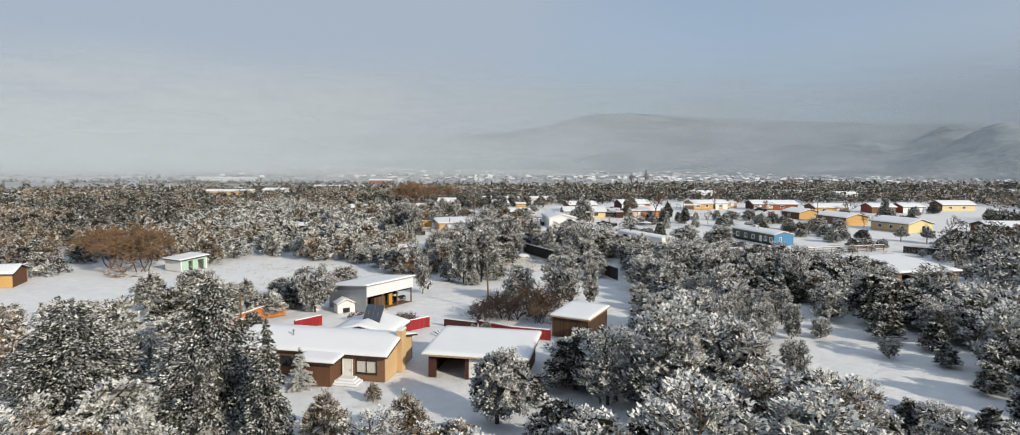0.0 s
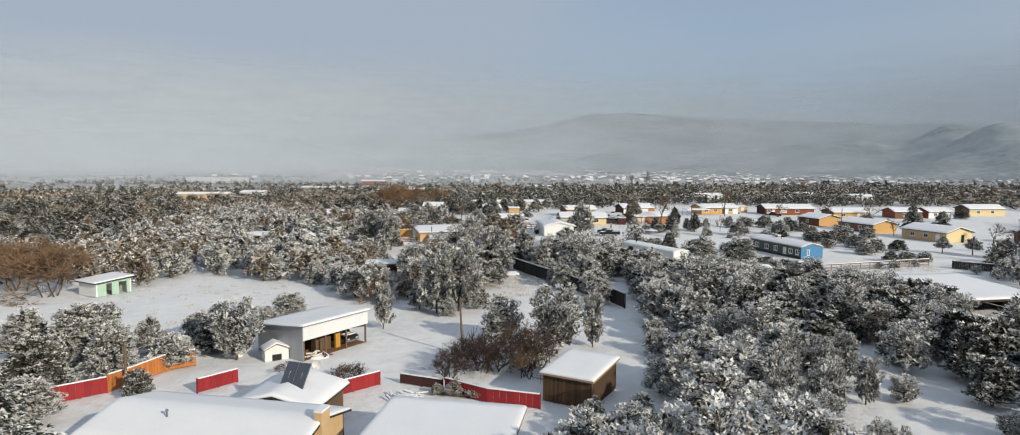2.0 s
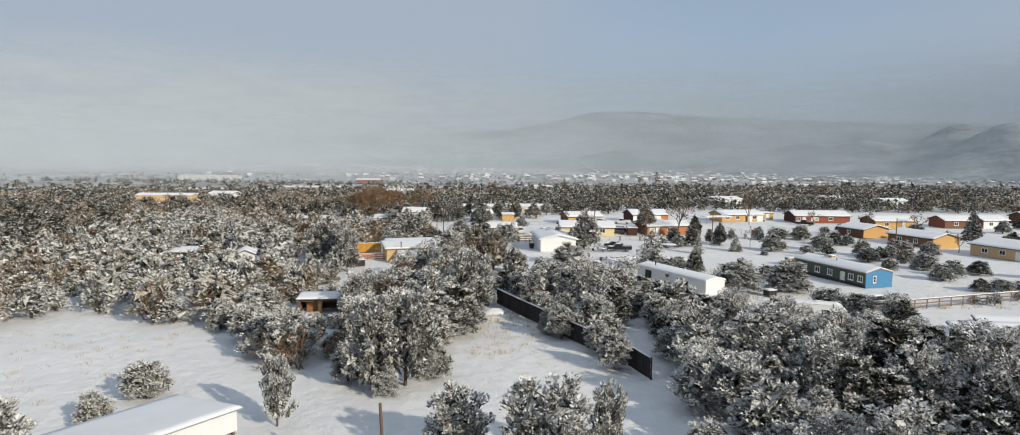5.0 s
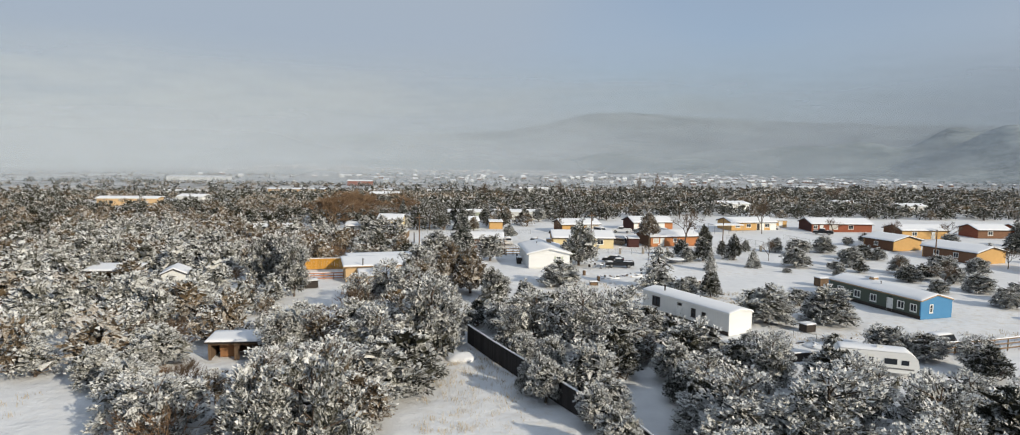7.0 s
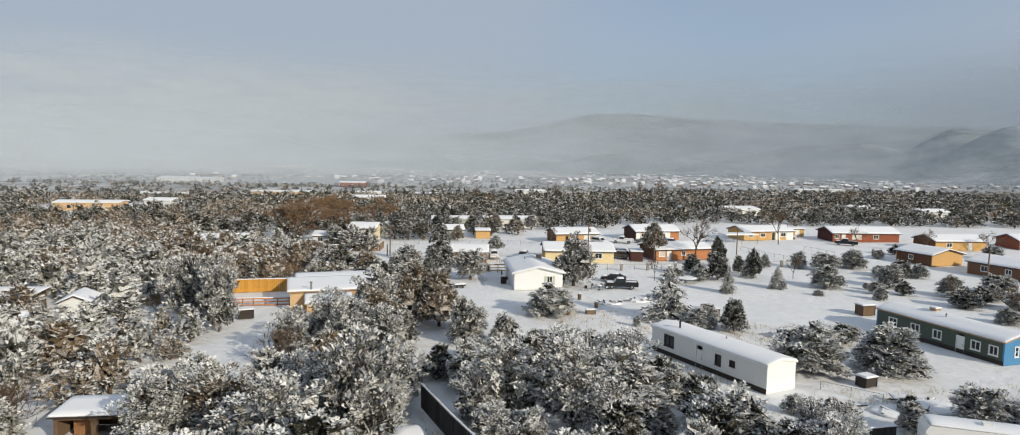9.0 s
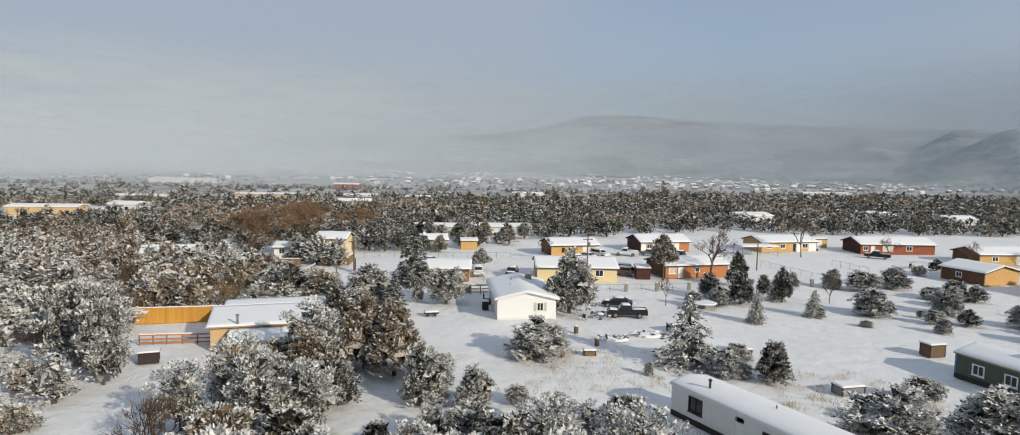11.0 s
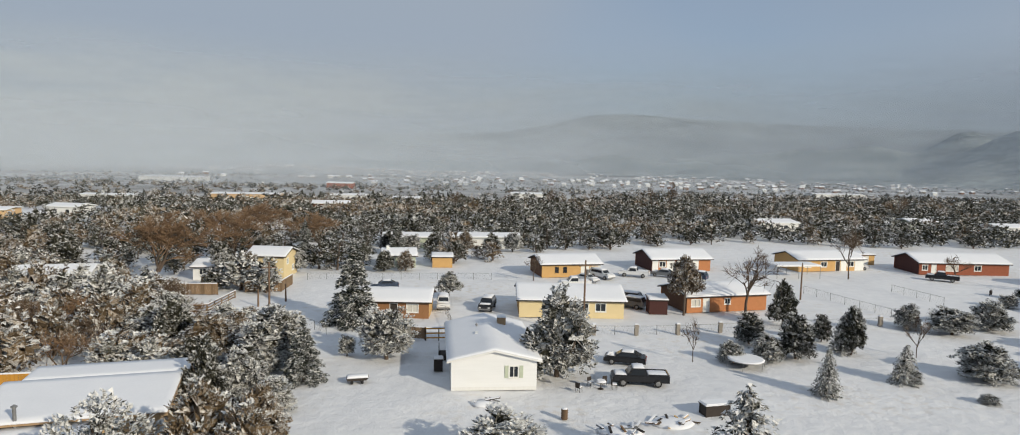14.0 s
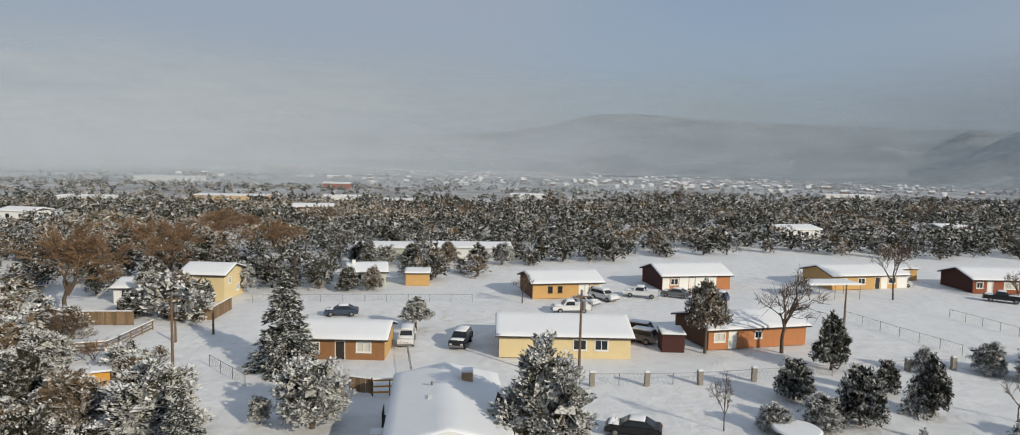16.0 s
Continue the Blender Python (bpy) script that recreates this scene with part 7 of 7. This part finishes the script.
SNOWY, DARKER = [YARD[0], YARD[2], YARD[4]], [YARD[1], YARD[3]]
yard_trees([(35.1, 211.4, 10.5, 4.9)], YARD[4:5], "juniper_tree", "tall egg-shaped juniper full of snow beside the white house")
yard_trees([(63.3, 217.8, 6.6, 2.6), (71.0, 219.8, 6.5, 2.2), (60.4, 223.9, 5.0, 2.3), (68.9, 233.0, 7.3, 2.6), (70.3, 225.3, 4.4, 1.5), (60.4, 217.2, 3.0, 1.6), (51.7, 180.9, 5.3, 2.3)], DARKER, "juniper_tree", "tall dark juniper with a dusting of snow in the open lot", group="junipers in the open lots")
yard_trees([(17.1, 217.2, 6.8, 3.9), (55.2, 216.7, 2.9, 1.9), (59.5, 216.8, 3.6, 2.2), (12.7, 218.0, 2.9, 1.2), (28.6, 190.6, 5.0, 5.0), (50.9, 188.3, 2.3, 2.3), (49.5, 183.2, 1.5, 1.2), (39.3, 183.2, 1.8, 0.7), (80.8, 210.8, 4.6, 3.9), (90.3, 229.2, 4.5, 3.7), (86.1, 232.1, 4.1, 2.4), (97.8, 232.1, 4.6, 3.8), (98.1, 222.8, 2.7, 2.5), (92.6, 211.2, 5.1, 3.1), (84.1, 200.5, 2.5, 1.6), (87.1, 209.3, 1.5, 0.9), (75.4, 203.9, 1.2, 1.2), (104.5, 220.9, 3.2, 2.5)], SNOWY, "juniper_bush", "round juniper bush loaded with snow in the open lot", "bush", "juniper bushes in the open lots")
yard_trees([(63.5, 174.8, 3.2, 2.4), (16.3, 175.2, 6.6, 3.0), (20.8, 174.0, 4.5, 2.4), (24.8, 175.1, 2.2, 1.5), (53.4, 163.9, 6.2, 5.0), (62.0, 163.8, 5.9, 5.2), (61.0, 149.0, 4.3, 3.1), (54.0, 147.8, 3.1, 1.9), (47.8, 182.9, 3.0, 2.6), (64.6, 146.9, 3.9, 3.1), (71.5, 209.5, 2.0, 1.3), (78.7, 232.1, 3.3, 1.6), (108.0, 205.0, 4.4, 3.4), (114.0, 203.0, 4.0, 3.2), (103.0, 200.0, 3.2, 2.6), (96.5, 216.5, 3.2, 2.6)], SNOWY, "juniper_bush", "broad juniper bush heavy with snow beside the mobile homes", "bush", "juniper bushes in the open lots")
yard_trees([(11.0, 231.9, 11.0, 4.0), (147.4, 233.1, 9.6, 3.3), (-7.5, 284.0, 8.5, 2.8), (10.5, 291.0, 8.0, 2.6), (-15.5, 51.9, 10.0, 2.3)], SPRUCES[:2], "spruce_tree", "dark conical spruce with snow on its drooping branches")
yard_trees([(60.4, 205.6, 4.3, 1.2), (70.6, 209.5, 3.9, 1.5), (71.3, 210.2, 4.2, 1.7), (60.9, 206.4, 4.8, 1.6), (70.2, 220.4, 4.9, 1.8), (44.6, 186.8, 8.0, 4.3)], YOUNG, "young_spruce", "small snow-covered conical spruce", group="young spruces")
yard_trees([(-33.0, 57.0, 10.6, 6.4), (-21.6, 56.8, 12.5, 5.2)], GREAT_SPRUCE, "spruce_tree", "very large dark spruce laden with snow beside the low house")
yard_trees([(2.5, 54.9, 7.9, 3.3), (6.9, 48.5, 5.5, 3.4), (-32.4, 90.5, 6.2, 3.6), (-21.1, 115.2, 4.2, 2.8), (-26.7, 83.9, 3.6, 1.7), (-32.1, 98.7, 4.8, 2.4), (-28.5, 103.0, 4.6, 3.0), (-25.4, 99.0, 4.6, 2.8), (-38.0, 95.0, 7.0, 4.5), (-41.0, 103.5, 6.0, 4.0), (-37.0, 86.0, 6.5, 4.0), (-45.0, 98.0, 6.0, 4.0)], [YARD[0], YARD[1], YARD[4]], "juniper_tree", "bushy juniper covered with fresh snow in the yard", group="junipers in the yards")
yard_trees([(13.6, 96.9, 8.3, 3.5), (18.2, 99.5, 6.9, 1.6), (7.4, 101.0, 6.0, 2.8), (-21.8, 95.8, 7.0, 3.2), (-1.0, 117.1, 9.2, 3.2), (2.1, 118.2, 9.8, 3.8), (-7.5, 108.7, 6.2, 1.6), (8.3, 145.9, 9.6, 3.6)], YARD_PINYONS, "pinyon_pine", "tall pinyon pine with bare trunk and snowy crown", group="pinyons in the yards")
yard_trees([(66.4, 239.4, 11.0, 5.6), (99.5, 270.3, 12.0, 3.6), (37.6, 264.4, 5.4, 2.4), (121.2, 270.6, 5.5, 2.7), (51.0, 216.7, 5.5, 1.4), (78.4, 218.9, 5.5, 1.5), (96.0, 200.0, 5.0, 2.2)], BARES, "bare_tree", "leafless tree with fine brown branches standing in snow", "bare tree", "bare trees by the houses")
yard_trees([(-24.6, 256.0, 12.5, 7.8), (-17.5, 273.0, 12.0, 7.0), (-8.0, 300.0, 9.0, 7.0)], BIG_BARES, "bare_tree", "broad leafless russet tree with dense fine twigs", "bare tree", "russet trees")
yard_trees([(-61.0, 129.5, 10.0, 7.5), (-69.0, 134.0, 9.0, 7.5), (-30.0, 330.0, 9.0, 8.0)], SHAGGY, "bare_tree", "shaggy leafless russet tree spreading to the ground", "bare tree", "russet trees")
yard_trees([(4.5, 92.0, 4.4, 3.6), (8.8, 93.0, 5.0, 3.6), (1.5, 89.0, 3.2, 2.8), (-9.5, 88.5, 1.8, 2.0), (-8.0, 89.5, 1.6, 1.5), (9.5, 88.5, 3.0, 2.6), (-15.0, 91.0, 1.4, 1.4)], THICKETS, "bare_shrub", "dark leafless thicket of thin stems in the snowy yard", "bare tree", "bare shrubs in the yard")

yard_trees([(-15.0, 259.6, 6.4, 2.8), (-18.5, 268.0, 7.0, 3.2), (-10.6, 258.6, 6.2, 2.8), (-7.4, 259.4, 4.6, 1.8), (-6.0, 269.5, 5.5, 2.6), (-14.5, 253.5, 4.0, 2.6), (-1.5, 216.0, 6.0, 4.2), (-6.5, 219.5, 6.5, 3.6), (-10.5, 228.5, 6.0, 3.2), (0.5, 208.0, 6.0, 3.2), (10.9, 192.8, 6.4, 2.8), (3.6, 201.5, 6.4, 2.8), (17.2, 179.9, 4.4, 2.4), (10.0, 272.0, 5.0, 2.4), (14.0, 272.5, 4.6, 2.2), (8.0, 296.0, 5.6, 3.0), (13.0, 297.0, 5.0, 2.8), (18.0, 298.0, 5.4, 3.0), (25.0, 299.0, 5.6, 3.0), (31.0, 299.0, 5.2, 3.0), (36.0, 300.0, 5.6, 3.0)], [YARD[0], YARD[1], YARD[5], YARD[3]], "juniper_tree", "large snowy juniper crowding the houses", group="junipers in the yards")

yard_trees([(5.2, 178.9, 7.0, 3.4), (9.4, 185.6, 9.4, 4.2), (12.8, 183.4, 8.6, 4.0)], [YARD[5]], "juniper_tree", "tall olive-brown juniper beside the tan house", group="junipers in the yards")
yard_trees([(22.9, 248.0, 4.6, 2.7), (57.0, 238.9, 9.6, 3.1)], STANDARD, "garden_tree", "round-crowned tree on a clear trunk dusted with snow")
yard_trees([(-16.1, 64.2, 4.1, 1.6)], SPRUCES[2:], "young_spruce", "small conical spruce wrapped white in snow by the house wall")
yard_trees([(8.6, 94.5, 5.2, 4.2), (4.0, 91.5, 4.0, 3.4), (12.4, 93.6, 4.8, 3.2)], SNOWY_BARES, "bare_tree", "low leafless tree with twisted snowy limbs", "bare tree", "bare trees by the houses")
yard_trees([(-11.1, 51.5, 4.6, 2.6), (-4.6, 50.1, 5.0, 2.8), (-8.6, 60.4, 2.0, 1.0)], [YARD[5]], "olive_shrub", "brownish bushy shrub with snow before the low house", "bush")
yard_trees([(2.4, 84.0, 1.8, 1.5), (4.2, 83.2, 1.5, 1.3), (0.6, 84.2, 1.2, 1.0)], [YARD[5]], "yellow_shrub", "yellowish leafy shrub with snow by the red fence", "bush")
yard_trees([(6.6, 91.0, 4.0, 3.6), (3.0, 93.0, 3.0, 2.8), (10.4, 92.6, 3.6, 2.6)], THICKETS[:1], "bare_shrub", "dark leafless thicket of thin stems in the snowy yard", "bare tree", "bare shrubs in the yard")

yard_trees([(101.9, 193.1, 3.6, 3.0), (100.2, 185.0, 4.0, 3.4), (101.3, 177.6, 3.6, 3.0), (107.7, 179.4, 3.4, 2.8), (95.7, 163.4, 2.6, 2.2), (99.0, 162.8, 2.8, 2.4), (103.0, 162.8, 2.6, 2.2), (98.6, 203.4, 4.0, 3.2), (94.6, 195.1, 3.6, 3.0), (98.8, 197.5, 3.4, 2.6), (110.0, 206.0, 4.0, 3.0), (92.8, 184.6, 2.8, 2.2), (96.0, 173.5, 3.6, 3.0), (101.4, 221.5, 4.2, 3.2), (90.8, 204.6, 2.8, 2.0), (86.5, 205.6, 2.6, 1.8), (134.0, 225.0, 4.0, 2.8), (128.0, 232.0, 3.6, 2.6), (142.0, 214.0, 4.4, 3.0), (150.0, 222.0, 4.2, 3.0), (140.0, 246.0, 4.0, 2.8), (158.0, 246.0, 4.0, 2.8), (170.0, 250.0, 4.4, 3.0), (186.0, 262.0, 4.6, 3.2), (120.0, 252.0, 3.0, 2.2), (112.0, 246.0, 2.6, 2.0)], SNOWY + DARKER, "juniper_bush", "broad juniper bush heavy with snow in the open lot", "bush", "juniper bushes in the open lots")
yard_trees([(19.6, 134.6, 5.4, 2.3), (18.0, 137.0, 3.8, 1.5), (23.6, 122.6, 5.0, 2.2), (20.4, 138.6, 5.6, 2.2)], [YARD[0], YARD[4]], "juniper_tree", "frosted juniper leaning over the dark fence", group="junipers in the yards")
yard_trees([(115.9, 175.1, 4.4, 2.2), (121.0, 172.0, 4.6, 2.4)], STANDARD[:1], "garden_tree", "small round-crowned tree on a clear trunk dusted with snow")
yard_trees([(132.0, 258.0, 6.5, 3.4), (148.0, 257.0, 6.0, 3.2), (126.0, 209.5, 5.0, 2.6), (98.0, 190.0, 5.0, 2.6), (140.5, 190.0, 6.5, 3.2)], BARES, "bare_tree", "leafless tree with fine brown branches standing in snow", "bare tree", "bare trees by the houses")

yard_trees([(38.0, 84.0, 5.5, 1.7), (36.0, 79.0, 5.0, 1.6), (40.0, 80.0, 4.6, 1.5), (33.0, 74.0, 6.0, 1.9), (30.5, 70.0, 5.0, 1.7), (42.0, 87.0, 5.0, 1.6), (34.5, 69.0, 3.2, 1.3), (44.0, 80.5, 2.6, 1.6), (33.5, 65.5, 4.0, 1.5), (47.5, 72.0, 2.4, 1.4), (28.5, 73.0, 6.4, 1.9), (30.5, 77.5, 6.0, 1.8), (32.5, 82.0, 5.6, 1.7), (27.5, 69.0, 5.6, 1.9), (35.0, 84.5, 5.2, 1.6), (34.5, 77.0, 5.4, 1.6)], YARD_PINYONS, "pinyon_pine", "slender young pinyon pine frosted with snow in the clearing", group="pinyons in the clearing")

yard_trees([(-3.6, 119.6, 4.2, 2.3), (4.8, 120.6, 4.6, 2.5), (0.6, 115.4, 3.0, 1.7), (6.6, 143.4, 4.2, 2.4)], [YARD[0], YARD[4], YARD[2]], "juniper_tree", "low snowy juniper under the pinyons", group="junipers in the yards")

yard_trees([(107.6, 417.0, 16.0, 3.2), (101.0, 421.0, 14.0, 2.8), (60.0, 436.0, 11.0, 4.0), (190.0, 395.0, 12.0, 4.5), (20.0, 410.0, 10.0, 4.0)], BARES, "poplar_tree", "tall leafless russet poplar rising over the far woods", "bare tree", "far bare trees")

yard_trees([(5.8, 214.0, 7.6, 5.0)], YARD[2:3], "juniper_tree", "great round juniper heaped with snow by the drive")
yard_trees([(10.0, 209.6, 6.4, 2.5)], SPRUCES[1:2], "spruce_tree", "small dark spruce with snow on its branches by the drive")
yard_trees([(2.4, 186.6, 5.4, 2.5)], [YARD[5]], "juniper_tree", "olive-brown juniper before the tan house", group="junipers in the yards")

yard_trees([(-16.5, 184.0, 9.5, 3.4), (-14.6, 180.6, 8.4, 2.8), (-20.4, 186.4, 9.0, 3.8)], YARD_PINYONS, "pinyon_pine", "tall frosted pinyon pine beside the cedar fence", group="pinyons in the yards")
yard_trees([(46.5, 49.5, 7.6, 3.8), (51.0, 54.5, 7.0, 3.4)], [YARD[1], YARD[5]], "juniper_tree", "large dark juniper at the edge of the clearing", group="junipers in the yards")

yard_trees([(47.2, 137.5, 4.6, 2.5)], [YARD[0]], "juniper_tree", "snowy juniper beside the travel trailer", group="junipers in the yards")

grow_woods()
